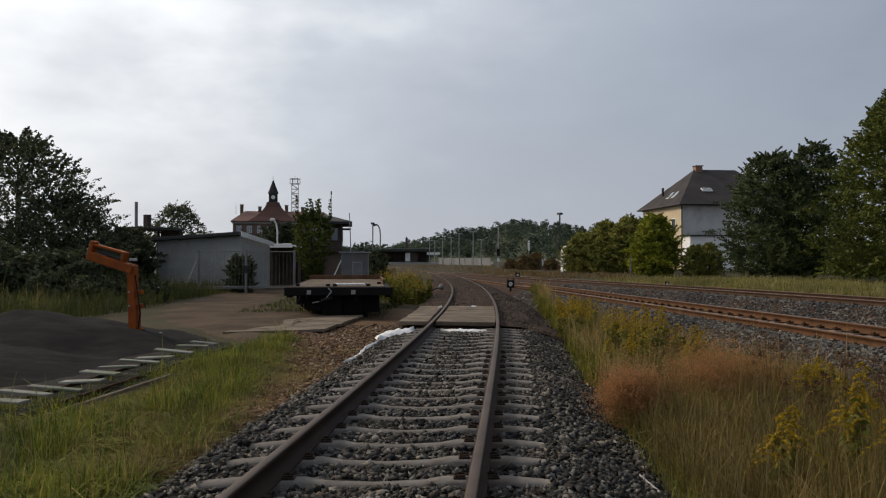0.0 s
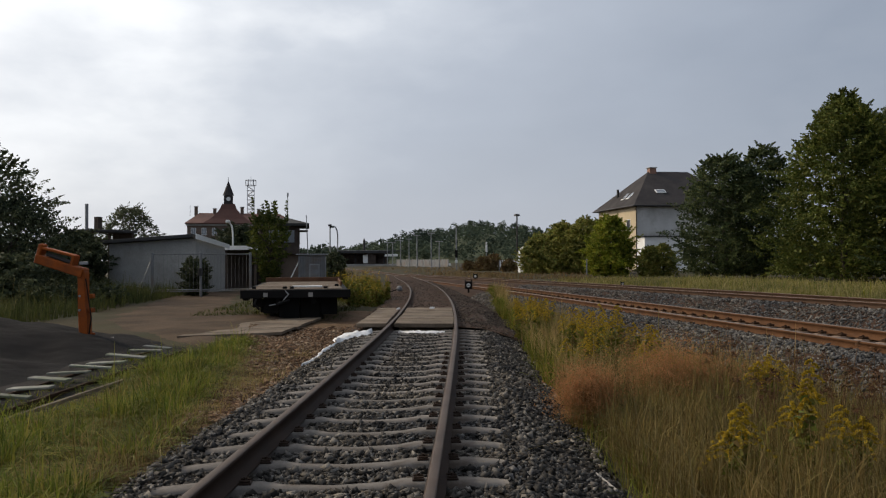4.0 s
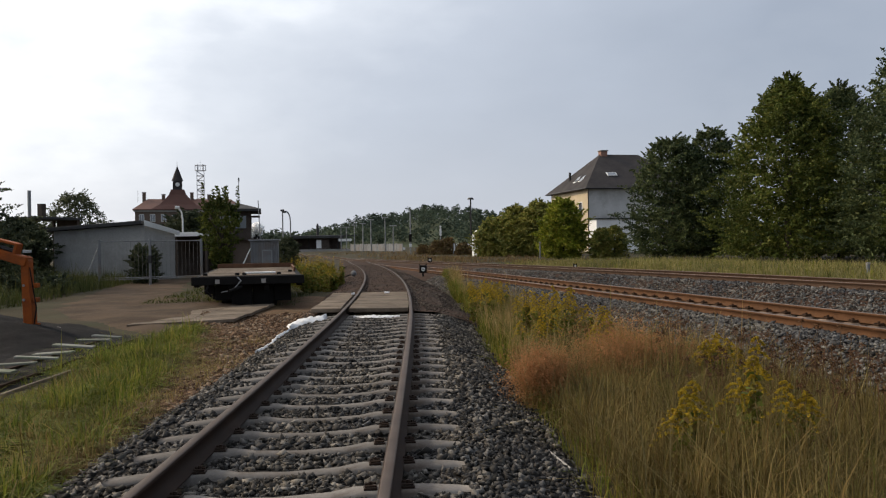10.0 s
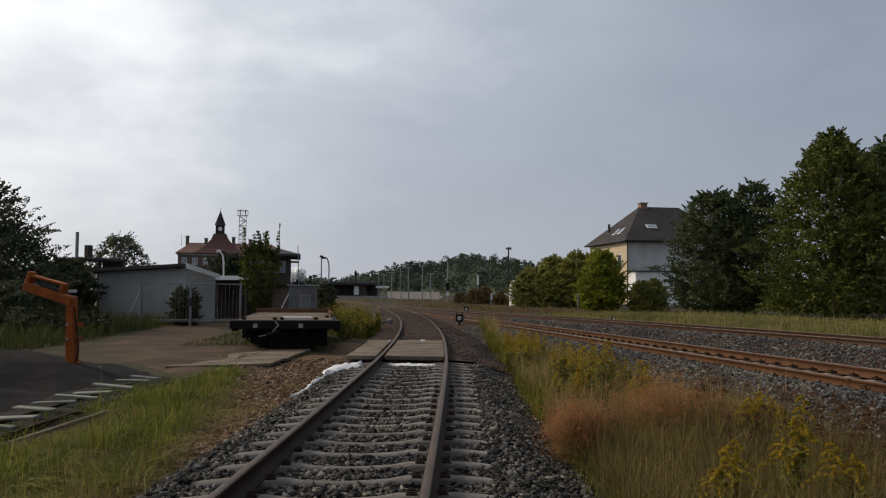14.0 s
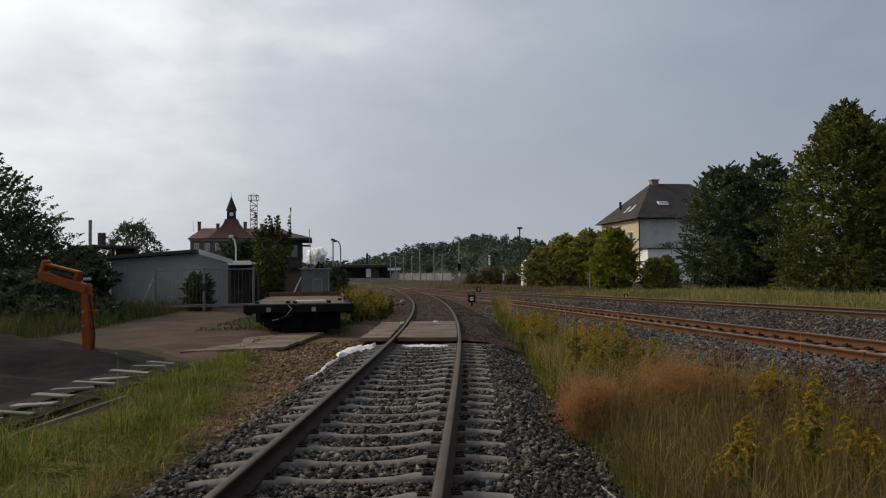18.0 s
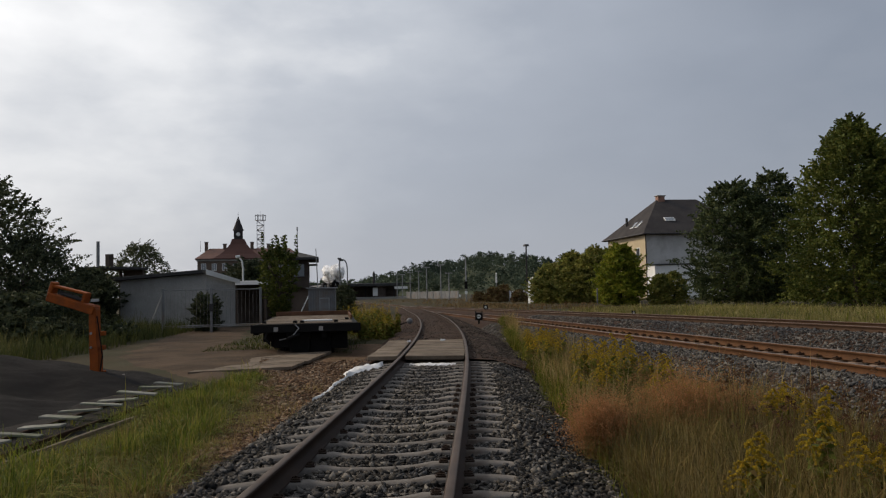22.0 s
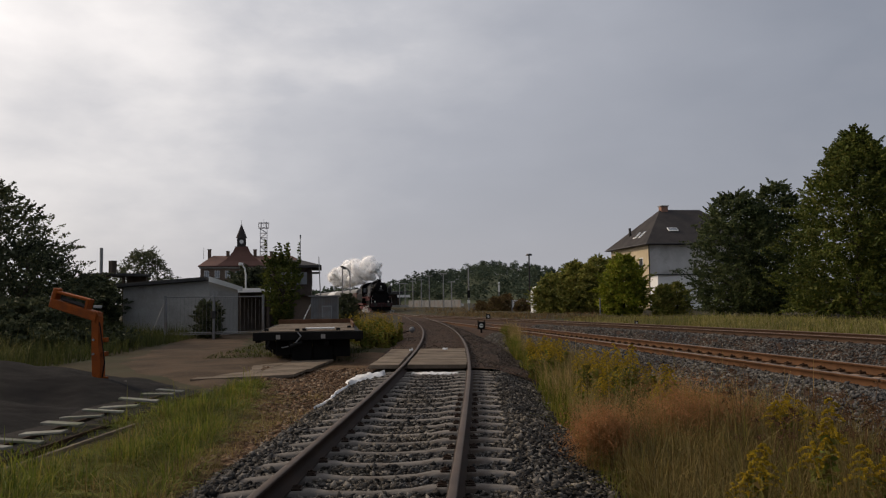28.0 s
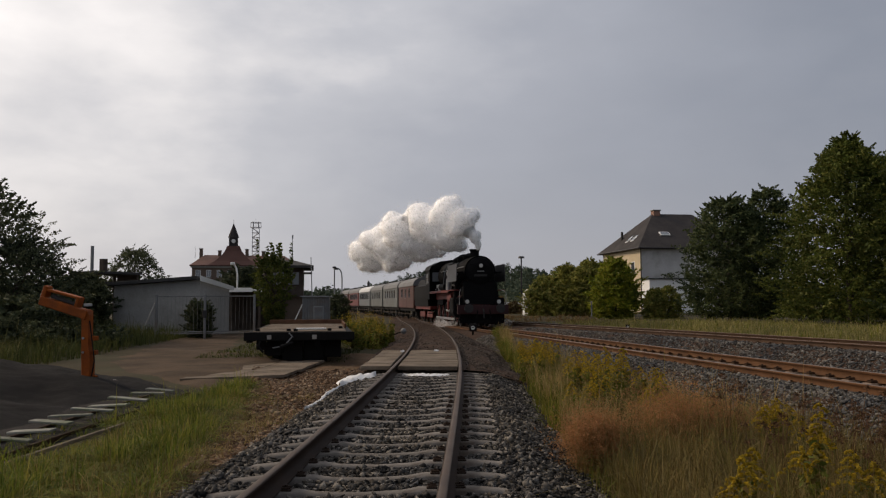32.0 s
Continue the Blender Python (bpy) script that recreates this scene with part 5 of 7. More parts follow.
def ground_plates():
    """Worn timber sheets laid edge to edge over the dirt, slanting to the track."""
    top = thing("track_mat", label="worn wooden boards laid flat on the dirt", category="boards")
    rnd = random.Random(4)
    z = max(gz(-6.2, 17.5), gz(-4.3, 18.6), gz(-5.2, 20), gz(-4.4, 22.5)) + 0.035
    n, deep = 7, 0.66
    for i in range(n):
        for a, b in ((-6.33, -5.3), (-5.285, -4.2)):
            e = rnd.uniform(-0.04, 0.04) if a < -6 else rnd.uniform(-0.08, 0.03)
            a_, b_ = (a + e, b) if a < -6 else (a, b + e)
            y0 = 17.36 + i * deep + rnd.uniform(0, 0.012)
            s = 0.46
            up = rnd.uniform(0, 0.010)
            q = [(a_, y0 + (a_ + 6.33) * s), (b_, y0 + (b_ + 6.33) * s), (b_, y0 + (b_ + 6.33) * s + deep - 0.012), (a_, y0 + (a_ + 6.33) * s + deep - 0.012)]
            bm = bmesh.new()
            lo = [bm.verts.new((px, py, z - 0.06)) for px, py in q]
            hi = [bm.verts.new((px, py, z + up)) for px, py in q]
            bm.faces.new(hi), bm.faces.new(lo[::-1])
            for k in range(4):
                bm.faces.new((lo[k], lo[(k + 1) % 4], hi[(k + 1) % 4], hi[k]))
            part("board", bm, M_BOARD, top)


def trolley_wagon():
    """A long low flat wagon seen over its end: steel frame, end beam, timber deck, small wheels."""
    top = thing("flat_wagon", (-4.84, 22.6, -0.20), 10.2, "low black flat wagon with a bleached timber deck", "wagon")
    rnd = random.Random(8)
    L_ = 8.4
    part("end_beam", boxed(-1.56, 1.56, 0, 0.14, 0.56, 0.80, 0.015), M_BLACK, top)
    part("end_beam", boxed(-1.5, 1.5, L_ - 0.14, L_, 0.5, 0.80, 0.015), M_BLACK, top)
    for s in (-1, 1):
        part("side_beam", boxed(s * 1.42 - 0.08, s * 1.42 + 0.08, 0.14, L_ - 0.14, 0.5, 0.79, 0.015), M_BLACK, top)
        part("inner_beam", boxed(s * 0.5 - 0.07, s * 0.5 + 0.07, 0.14, L_ - 0.14, 0.38, 0.76, 0.01), M_BLACK, top)
    y = 0.16
    while y < L_ - 0.3:
        d = rnd.uniform(0.2, 0.25)
        part("deck_plank", boxed(-1.33, 1.33, y, y + d - 0.012, 0.765, 0.815 + rnd.uniform(0, 0.01), 0.006), M_BOARD, top)
        y += d
    part("end_board", boxed(-1.4, 1.45, L_ - 0.2, L_ - 0.12, 0.8, 0.98, 0.01), M_RUST, top)
    part("side_board", boxed(1.34, 1.40, 3.5, L_ - 0.3, 0.8, 0.94, 0.01), M_RUST, top)
    for y in (1.2, 2.6, 5.8, 7.2):
        for x in (-0.72, 0.72):
            wh = part("wheel", tube(bmesh.new(), (x - 0.06, y, 0.18), (x + 0.06, y, 0.18), 0.36, 0.36, 20), M_DARKSTEEL, top)
            s = 1 if x > 0 else -1
            part("flange", tube(bmesh.new(), (x - s * 0.06, y, 0.18), (x - s * 0.085, y, 0.18), 0.38, 0.38, 20), M_DARKSTEEL, wh)
            part("axle_box", boxed(x + s * 0.18 - 0.1, x + s * 0.18 + 0.1, y - 0.16, y + 0.16, 0.16, 0.5, 0.02), M_BLACK, top)
        part("axle", tube(bmesh.new(), (-0.7, y, 0.18), (0.7, y, 0.18), 0.055), M_DARKSTEEL, top)
    for y in (1.9, 6.5):
        for s in (-1, 1):
            part("bogie_frame", boxed(s * 1.0 - 0.05, s * 1.0 + 0.05, y - 1.1, y + 1.1, 0.12, 0.46, 0.02), M_BLACK, top)
    # black plates added for the underframe and the shadow beneath it
    for x0, x1, z0 in ((-1.25, -0.95, 0.28), (-0.95, -0.5, 0.1), (-0.5, 0.1, -0.06), (0.1, 0.7, -0.1), (0.7, 1.2, 0.04)):
        part("skirt_plate", boxed(x0, x1 - 0.01, 0.5 + 0.12 * (x0 > 0), 0.56 + 0.12 * (x0 > 0), z0, 0.54, 0.02), M_BLACK, top)
    for x in (-0.85, 0.42):
        part("plate", boxed(x - 0.06, x + 0.06, -0.012, -0.001, 0.6, 0.72), M_CONCRETE, top, "small pale plate")
    part("lever", pipe(bmesh.new(), [(-0.3, -0.02, 0.78), (-0.2, -0.06, 0.68), (-0.42, -0.06, 0.42), (-0.75, -0.04, 0.36)], 0.016, 6), M_STEEL, top)
    part("batten", boxed(-0.15, 0.75, 1.4, 1.6, 0.822, 0.87, 0.01), M_WHITE, top, "pale batten on the deck")
    for x, y in ((-0.32, 0.25), (-0.12, 0.22), (0.85, 0.3), (-1.2, 0.3), (1.2, 2.2)):
        part("clamp", boxed(x - 0.06, x + 0.06, y, y + 0.14, 0.8, 0.89, 0.012), M_BLACK, top)
    part("drawbar", tube(bmesh.new(), (-0.2, 0, 0.5), (-0.5, -0.5, 0.42), 0.045, 0.04), M_BLACK, top)
    part("brake_hose", pipe(bmesh.new(), [(-1.1, -0.02, 0.55), (-1.15, -0.12, 0.4), (-1.0, -0.1, 0.25)], 0.03, 6), M_BLACK, top)


def gravel_heap():
    """A long mound with two humps."""
    n, mrows = 130, 120
    xs, ys = np.linspace(-16, -5.7, n), np.linspace(9.4, 19.5, mrows)
    X, Y = np.meshgrid(xs, ys)
    def hump(cx, cy, rx, ry, h):
        d = np.sqrt(((X - cx) / rx) ** 2 + ((Y - cy) / ry) ** 2)
        return h * np.clip(1 - d, 0, 1) ** 0.9
    Z = np.maximum.reduce([hump(-9.8, 15.2, 3.3, 3.4, 0.78), hump(-7.9, 15.4, 1.9, 2.6, 0.42), hump(-12.8, 14.6, 3.4, 4.2, 0.8), hump(-9.0, 12.2, 2.8, 2.6, 0.5)])
    bump_ = np.array([[noise.noise(Vector((a * 1.5, b * 1.5, 2))) * 0.04 + noise.noise(Vector((a * 6, b * 6, 4))) * 0.02 for a in xs] for b in ys])
    Z = ground_z(X, Y) - 0.05 + Z + bump_ * (Z > 0.02)
    V = np.stack([X.ravel(), Y.ravel(), Z.ravel()], -1)
    i = (np.arange(mrows - 1)[:, None] * n + np.arange(n - 1)[None]).ravel()
    ob = link_mesh("mound", array_mesh("mound", V, np.stack([i, i + 1, i + n + 1, i + n], -1), M_HEAP, True), None)
    tagged(ob, "long low heap of dark grey gravel", "gravel heap")


def narrow_track():
    """Old field-railway sleepers on the ground with one rail left beside them."""
    top = thing("field_track", label="old narrow-gauge track of bleached short sleepers", category="track")
    rnd = random.Random(6)
    y, i = 6.6, 0
    while y < 14.95:
        x = -5.66 - 0.008 * (y - 8)
        lift = 0.17
        m = pose(x + rnd.uniform(-0.05, 0.05), y, gz(x, y) + lift, rnd.uniform(-3, 3), rnd.uniform(-4, 6), rnd.uniform(-13, 11) + (12 if i == 9 else -2))
        part("sleeper", boxed(-0.31 - rnd.uniform(-0.04, 0.05), 0.31 + rnd.uniform(-0.06, 0.06), -0.075, 0.075, -0.012, 0.018, 0.005, m), M_PALEWOOD, top)
        y += rnd.uniform(0.46, 0.74)
        i += 1
    for dx in (-0.3, 0.3):
        bm = bmesh.new()
        box(bm, -0.02, 0.02, 0, 9.0, 0.0, 0.035, 0.004)
        box(bm, -0.006, 0.006, 0, 9.0, -0.06, 0.0)
        box(bm, -0.035, 0.035, 0, 9.0, -0.068, -0.06)
        bmesh.ops.transform(bm, matrix=pose(-5.62 + dx, 6.4, gz(-5.8, 9) + 0.02, 0.0, 0, 0.7), verts=bm.verts)
        part("rail", bm, M_CLIP, top)
    bm = bmesh.new()
    box(bm, -0.022, 0.022, 0, 4.4, 0, 0.05, 0.006)
    bmesh.ops.transform(bm, matrix=pose(-5.05, 7.0, gz(-4.9, 8) + 0.06, 0, 0, -1.5), verts=bm.verts)
    part("rail", bm, M_BOARD, top, "weathered brown rail lying beside")


def machine_arm():
    """The bent orange arm of a works machine that stands behind the heap."""
    top = thing("machine_arm", (-7.66, 15.75, -0.2), -5, "orange bent steel loading arm behind the heap", "machine arm")
    bm = bmesh.new()
    prism(bm, [(-0.05, 0), (0.13, 0), (0.12, 0.55), (0.075, 0.8), (0.07, 1.42), (0.02, 1.52), (-0.12, 1.52), (-0.08, 1.3), (-0.07, 0.7)], -0.09, 0.09)
    bmesh.ops.bevel(bm, geom=list(bm.edges), offset=0.012, segments=1, affect="EDGES")
    part("upright", bm, M_ORANGE, top)
    head = part("head", boxed(-1.0, 0.06, -0.12, 0.12, -0.05, 0.13, 0.012, pose(-0.04, 0, 1.38, 0, 17, 0)), M_ORANGE, top)
    part("head_top", boxed(-0.95, -0.2, -0.09, 0.09, 0.30, 0.35, 0.01, pose(-0.04, 0, 1.38, 0, 14, 0)), M_ORANGE, head)
    part("head_end", boxed(-1.02, -0.92, -0.10, 0.10, 0.06, 0.35, 0.02, pose(-0.04, 0, 1.38, 0, 17, 0)), M_ORANGE, head)
    part("head_end", boxed(-0.26, -0.19, -0.10, 0.10, 0.1, 0.34, 0.012, pose(-0.04, 0, 1.38, 0, 16, 0)), M_ORANGE, head)
    part("ram", tube(bmesh.new(), (-0.78, 0, 1.79), (-0.2, 0, 1.60), 0.04, 0.04), M_DARKSTEEL, head, "dark hydraulic ram")
    for z in (0.12, 0.62, 0.9):
        part("lug", boxed(0.12, 0.22, -0.05, 0.05, z, z + 0.09, 0.01), M_ORANGE, top)
        part("bolt", tube(bmesh.new(), (-0.02, -0.125, z + 0.05), (-0.02, -0.105, z + 0.05), 0.025, 0.025, 8), M_STEEL, top)
    part("hose", pipe(bmesh.new(), [(0.16, -0.08, 0.2), (0.22, -0.1, 0.5), (0.17, -0.1, 0.85), (0.1, -0.1, 1.3)], 0.014, 6), M_BLACK, top)
    part("latch", boxed(-0.02, 0.16, -0.13, -0.11, 1.58, 1.64, 0.005), M_STEEL, top)
    part("base", boxed(-0.55, 0.5, -0.3, 0.3, 0.0, 0.1, 0.02), M_CONCRETE, top, "pale base block")


def yard_gate():
    top = thing("yard_gate", label="grey steel double gate with thin bars", category="gate")
    P = [(-14.05, 35.3), (-12.08, 36.0), (-10.0, 36.75)]
    for x, y in P:
        part("post", boxed(x - 0.05, x + 0.05, y - 0.05, y + 0.05, -0.5, 1.82, 0.01), M_GREYSTEEL, top)
    for (xa, ya), (xb, yb) in zip(P, P[1:]):
        for z in (0.05, 0.12, 1.74):
            part("rail", tube(bmesh.new(), (xa, ya, z), (xb, yb, z), 0.022, 0.022, 6), M_GREYSTEEL, top)
        for i in range(1, 13):
            u = i / 13
            part("bar", tube(bmesh.new(), (xa + (xb - xa) * u, ya + (yb - ya) * u, 0.05), (xa + (xb - xa) * u, ya + (yb - ya) * u, 1.74), 0.005, 0.005, 4), M_GREYSTEEL, top)
    part("lock_box", boxed(-12.16, -12.0, 35.9, 36.06, 0.75, 1.1, 0.01), M_DARKSTEEL, top)
    part("strut", tube(bmesh.new(), (-14.05, 35.3, 1.6), (-14.7, 35.0, -0.2), 0.02, 0.02, 6), M_STEEL, top)


def metal_hut():
    top = thing("metal_hut", (-8.25, 39.1, -0.3), 8, "grey corrugated metal trackside hut", "hut")
    part("wall", boxed(0, 1.32, 0, 1.6, 0, 2.0, 0.01), M_GREYSTEEL, top)
    for i in range(11):
        part("rib", boxed(0.03 + i * 0.12, 0.08 + i * 0.12, -0.03, -0.002, 0.05, 1.95, 0.008), M_GREYSTEEL, top)
    part("roof", boxed(-0.1, 1.42, -0.12, 1.7, 2.0, 2.06, 0.01), M_STEEL, top)
    part("door_frame", boxed(0.55, 1.05, -0.06, -0.032, 0.1, 1.55, 0.01), M_STEEL, top)
    part("door", boxed(0.6, 1.0, -0.075, -0.062, 0.12, 1.5, 0.005), M_GREYSTEEL, top)


def leaning_pole():
    top = thing("leaning_pole", at_ground(-9.0, 39.2), 0, "pale pole leaning against the hut", "pole")
    part("pole", tube(bmesh.new(), (0, 0, 0), (0.72, 0.1, 1.55), 0.03, 0.03, 8), M_WHITE, top)


def curved_lamps():
    for (x, y, h, s) in ((-11.75, 69.0, 4.75, -1), (-11.1, 69.1, 4.6, -1)):
        top = thing("platform_lamp", at_ground(x, y), 12, "grey platform lamp post with curved arm", "street lamp", "curved platform lamps")
        pts = [(0, 0, 0), (0, 0, h - 0.8), (-0.05, 0, h - 0.35), (-0.2, 0, h - 0.05), (-0.42, 0, h + 0.05)] if y > 69.05 else [(0, 0, 0), (0, 0, h - 0.2), (0.05, 0, h)]
        part("post", pipe(bmesh.new(), pts, 0.055), M_STEEL, top)
        hx, hz = pts[-1][0], pts[-1][2]
        hd = part("lamp_head", boxed(hx - 0.22, hx + 0.1, -0.12, 0.12, hz - 0.14, hz + 0.02, 0.03), M_DARKSTEEL, top)
        part("lens", boxed(hx - 0.2, hx + 0.06, -0.1, 0.1, hz - 0.16, hz - 0.142), M_LAMPGLASS, hd)
        part("base", tube(bmesh.new(), (0, 0, 0), (0, 0, 0.9), 0.085, 0.085), M_STEEL, top)


def old_street_lamp():
    top = thing("street_lamp", at_ground(-16.4, 55), 15, "white curved street lamp behind the shed", "street lamp")
    part("post", pipe(bmesh.new(), [(0.2, 0, 0), (0.2, 0, 3.6), (0.12, 0, 4.1), (-0.1, 0, 4.4)], 0.06), M_WHITE, top)
    part("lamp_head", boxed(-0.3, 0.02, -0.12, 0.12, 4.3, 4.5, 0.04), M_WHITE, top)


def platform_poles():
    spec = ((-16.5, 169, 5.1), (-14.9, 164, 5.0), (-12.9, 159.5, 5.3), (-10.5, 149.6, 5.3), (-8.4, 139.8, 5.7), (-5.7, 134.9, 5.9), (-4.2, 131, 4.4))
    for x, y, h in spec:
        top = thing("platform_mast", (x, y, -0.2), 0, "pale platform lamp mast with a flat head", "street lamp", "platform masts")
        part("post", tube(bmesh.new(), (0, 0, 0), (0, 0, h + 0.2), 0.11, 0.08), M_STEEL, top)
        part("lamp_head", boxed(-0.6, 0.6, -0.15, 0.15, h + 0.15, h + 0.3, 0.04), M_STEEL, top)
    top = thing("signal_mast", (-1.1, 105, -0.2), 0, "tall slim signal mast beside the line", "signal")
    part("post", tube(bmesh.new(), (0, 0, 0), (0, 0, 5.8), 0.1, 0.09), M_STEEL, top)
    part("signal_head", boxed(-0.2, 0.2, -0.15, 0.1, 1.9, 2.9, 0.03), M_BLACK, top)
    part("number_board", boxed(-0.18, 0.18, -0.12, -0.08, 1.2, 1.6), M_WHITE, top)
    part("cabinet", boxed(0.5, 1.3, -0.2, 0.3, 0, 1.1, 0.02), M_CONCRETE, top)
    top = thing("lamp_mast", (6.6, 99.8, -0.1), 0, "tall dark lamp mast with a flat round head", "street lamp")
    part("post", tube(bmesh.new(), (0, 0, 0), (0, 0, 7.0), 0.12, 0.09), M_DARKSTEEL, top)
    part("lamp_head", tube(bmesh.new(), (0, 0, 6.98), (0, 0, 7.22), 0.42, 0.3, 14), M_DARKSTEEL, top)
    top = thing("white_signal", (2.9, 105, -0.1), 0, "white signal board on a slim post", "signal")
    part("post", tube(bmesh.new(), (0, 0, 0), (0, 0, 2.6), 0.06, 0.06), M_STEEL, top)
    part("board", boxed(-0.13, 0.13, -0.06, 0.0, 2.5, 3.5, 0.03), M_WHITE, top)
    part("cap", tube(bmesh.new(), (0, -0.03, 3.6), (0, -0.03, 3.85), 0.12, 0.12), M_WHITE, top)


def parked_car():
    top = thing("car", (-5.0, 165, -0.15), 4, "white parked car behind the tracks", "car")
    bm = bmesh.new()
    prism(bm, [(-2.1, 0.3), (2.1, 0.3), (2.15, 0.75), (1.5, 0.9), (0.9, 1.4), (-1.2, 1.42), (-1.9, 0.92), (-2.1, 0.8)], -0.85, 0.85)
    part("body", bm, M_WHITE, top)
    for s in (-1.3, 1.3):
        for y in (-0.86, 0.78):
            part("wheel", tube(bmesh.new(), (s, y, 0.3), (s, y + 0.12, 0.3), 0.3, 0.3, 14), M_BLACK, top)
    bm = bmesh.new()
    prism(bm, [(-1.15, 0.95), (1.1, 0.95), (0.75, 1.33), (-1.05, 1.34)], -0.87, -0.852)
    part("side_window", bm, M_PANE, top)


def white_fence():
    top = thing("white_panel_fence", (4.2, 95, -0.1), -3, "white panel fence beyond the tracks", "fence")
    for i in range(2):
        part("panel", boxed(i * 1.45, i * 1.45 + 1.36, 0, 0.06, 0.55, 1.45, 0.01), M_WHITE, top)
    for i in range(3):
        part("post", boxed(i * 1.45 - 0.09, i * 1.45, -0.02, 0.09, 0, 1.5), M_STEEL, top)
    tank = thing("white_tank", (6.5, 85.5, -0.1), 0, "white round-topped tank half hidden by shrubs", "tank")
    bm = bmesh.new()
    bmesh.ops.create_cone(bm, cap_ends=True, segments=20, radius1=0.75, radius2=0.75, depth=2.2, matrix=Matrix.Translation((0, 0, 1.1)))
    part("body", bm, M_WHITE, tank, smooth=False)
    bm = bmesh.new()
    bmesh.ops.create_uvsphere(bm, u_segments=20, v_segments=8, radius=0.75, matrix=Matrix.Translation((0, 0, 2.2)))
    part("dome", bm, M_WHITE, tank, smooth=True)


def point_signal(x, y, s=1.0, label="small black point signal lantern beside the siding"):
    top = thing("point_signal", at_ground(x, y), 0, label, "signal", "point signals")
    part("post", tube(bmesh.new(), (0, 0, 0), (0, 0, 0.42 * s), 0.05 * s, 0.05 * s, 8), M_BLACK, top)
    box_ = part("lantern", boxed(-0.19 * s, 0.19 * s, -0.12 * s, 0.12 * s, 0.42 * s, 0.80 * s, 0.03 * s), M_BLACK, top)
    part("glass", tube(bmesh.new(), (0, -0.125 * s, 0.61 * s), (0, -0.135 * s, 0.61 * s), 0.10 * s, 0.10 * s, 16), M_LAMPGLASS, box_, "round pale lens")
    part("bar", boxed(-0.07 * s, 0.07 * s, -0.142 * s, -0.136 * s, 0.59 * s, 0.63 * s), M_BLACK, box_)
    for sx in (-1, 1):
        part("ear", boxed(sx * 0.16 * s - 0.03 * s, sx * 0.16 * s + 0.03 * s, -0.05 * s, 0.05 * s, 0.8 * s, 0.87 * s), M_BLACK, box_)
    part("foot", boxed(-0.2 * s, 0.2 * s, -0.15 * s, 0.15 * s, -0.02, 0.06, 0.01), M_DARKSTEEL, top)


def point_lever():
    top = thing("point_lever", at_ground(-3.75, 37.2, 0.02), 0, "hand point lever with a round counterweight", "lever")
    part("stand", boxed(-0.16, 0.12, -0.12, 0.12, 0, 0.34, 0.03), M_BLACK, top)
    part("arm", tube(bmesh.new(), (0, 0, 0.2), (0.62, 0, 0.42), 0.03, 0.025, 8), M_BLACK, top)
    bm = bmesh.new()
    bmesh.ops.create_uvsphere(bm, u_segments=16, v_segments=10, radius=0.14, matrix=Matrix.Translation((0.68, 0, 0.44)))
    part("counterweight", bm, M_GREYSTEEL, top, "round grey counterweight", True)
    part("rod", tube(bmesh.new(), (0, 0.1, 0.08), (1.9, 0.1, 0.06), 0.03, 0.03, 6), M_DARKSTEEL, top)
    part("handle", tube(bmesh.new(), (-0.1, 0, 0.3), (-0.16, 0, 0.52), 0.02, 0.02, 6), M_BLACK, top)


def line_post(x, y, h, label):
    top = thing("marker_post", at_ground(x, y), 0, label, "post", "marker posts")
    part("post", boxed(-0.045, 0.045, -0.05, 0.05, 0, h, 0.012), M_GREYSTEEL, top)
    part("cap", boxed(-0.062, 0.062, -0.052, 0.052, h - 0.07, h + 0.004, 0.012), M_CONCRETE, top)


def crumpled(name, label, pts, width, height, seed, mat, cat="sack"):
    """A crumpled sheet along a row of ground points."""
    rnd = random.Random(seed)
    rows = []
    P = [Vector(p) for p in pts]
    n = 26
    for i in range(n + 1):
        u = i / n * (len(P) - 1)
        k = min(int(u), len(P) - 2)
        c = P[k].lerp(P[k + 1], u - k)
        d = (P[k + 1] - P[k]).normalized()
        s = Vector((d.y, -d.x, 0))
        ww = width * (0.65 + 0.35 * noise.noise(Vector((i * 0.35, seed, 0)))) * min(1, 4 * (i + 0.6) / n, 4 * (n - i + 0.6) / n)
        rows.append([c + s * ww * (j / 7 - 0.5) * 2 + Vector((0, 0, height * math.sin(math.pi * j / 7) * (0.6 + 0.9 * abs(noise.noise(Vector((i * 0.5, j * 0.8, seed)))))
                     + 0.03 * noise.noise(Vector((i * 1.3, j * 1.7, seed))))) for j in range(8)])
    bm = bmesh.new()
    vs = [[bm.verts.new(p) for p in r] for r in rows]
    for a, b in zip(vs, vs[1:]):
        for j in range(7):
            bm.faces.new((a[j], a[j + 1], b[j + 1], b[j]))
    ob = part(name, bm, mat, None, smooth=True)
    return tagged(ob, label, cat)


crossing(), ground_plates(), trolley_wagon(), gravel_heap(), narrow_track(), machine_arm(), yard_gate(), metal_hut(), leaning_pole()
curved_lamps(), old_street_lamp(), platform_poles(), parked_car(), white_fence(), point_lever()
point_signal(0.19, 40.0), point_signal(0.75, 55.5, 0.8, "small dark point signal near the main line"), point_signal(8.2, 41.5, 0.5, "low dark point signal in the grass")
line_post(15.2, 26.4, 0.52, "short grey marker post in the meadow"), line_post(9.2, 60, 1.4, "slim pale concrete post beside the line")
crumpled("plastic_sack", "crumpled white plastic sack against the rail", [(-2.66, 16.3, -0.26), (-2.5, 17.1, -0.22), (-2.1, 17.9, -0.2)], 0.32, 0.10, 2, M_CLOTH)
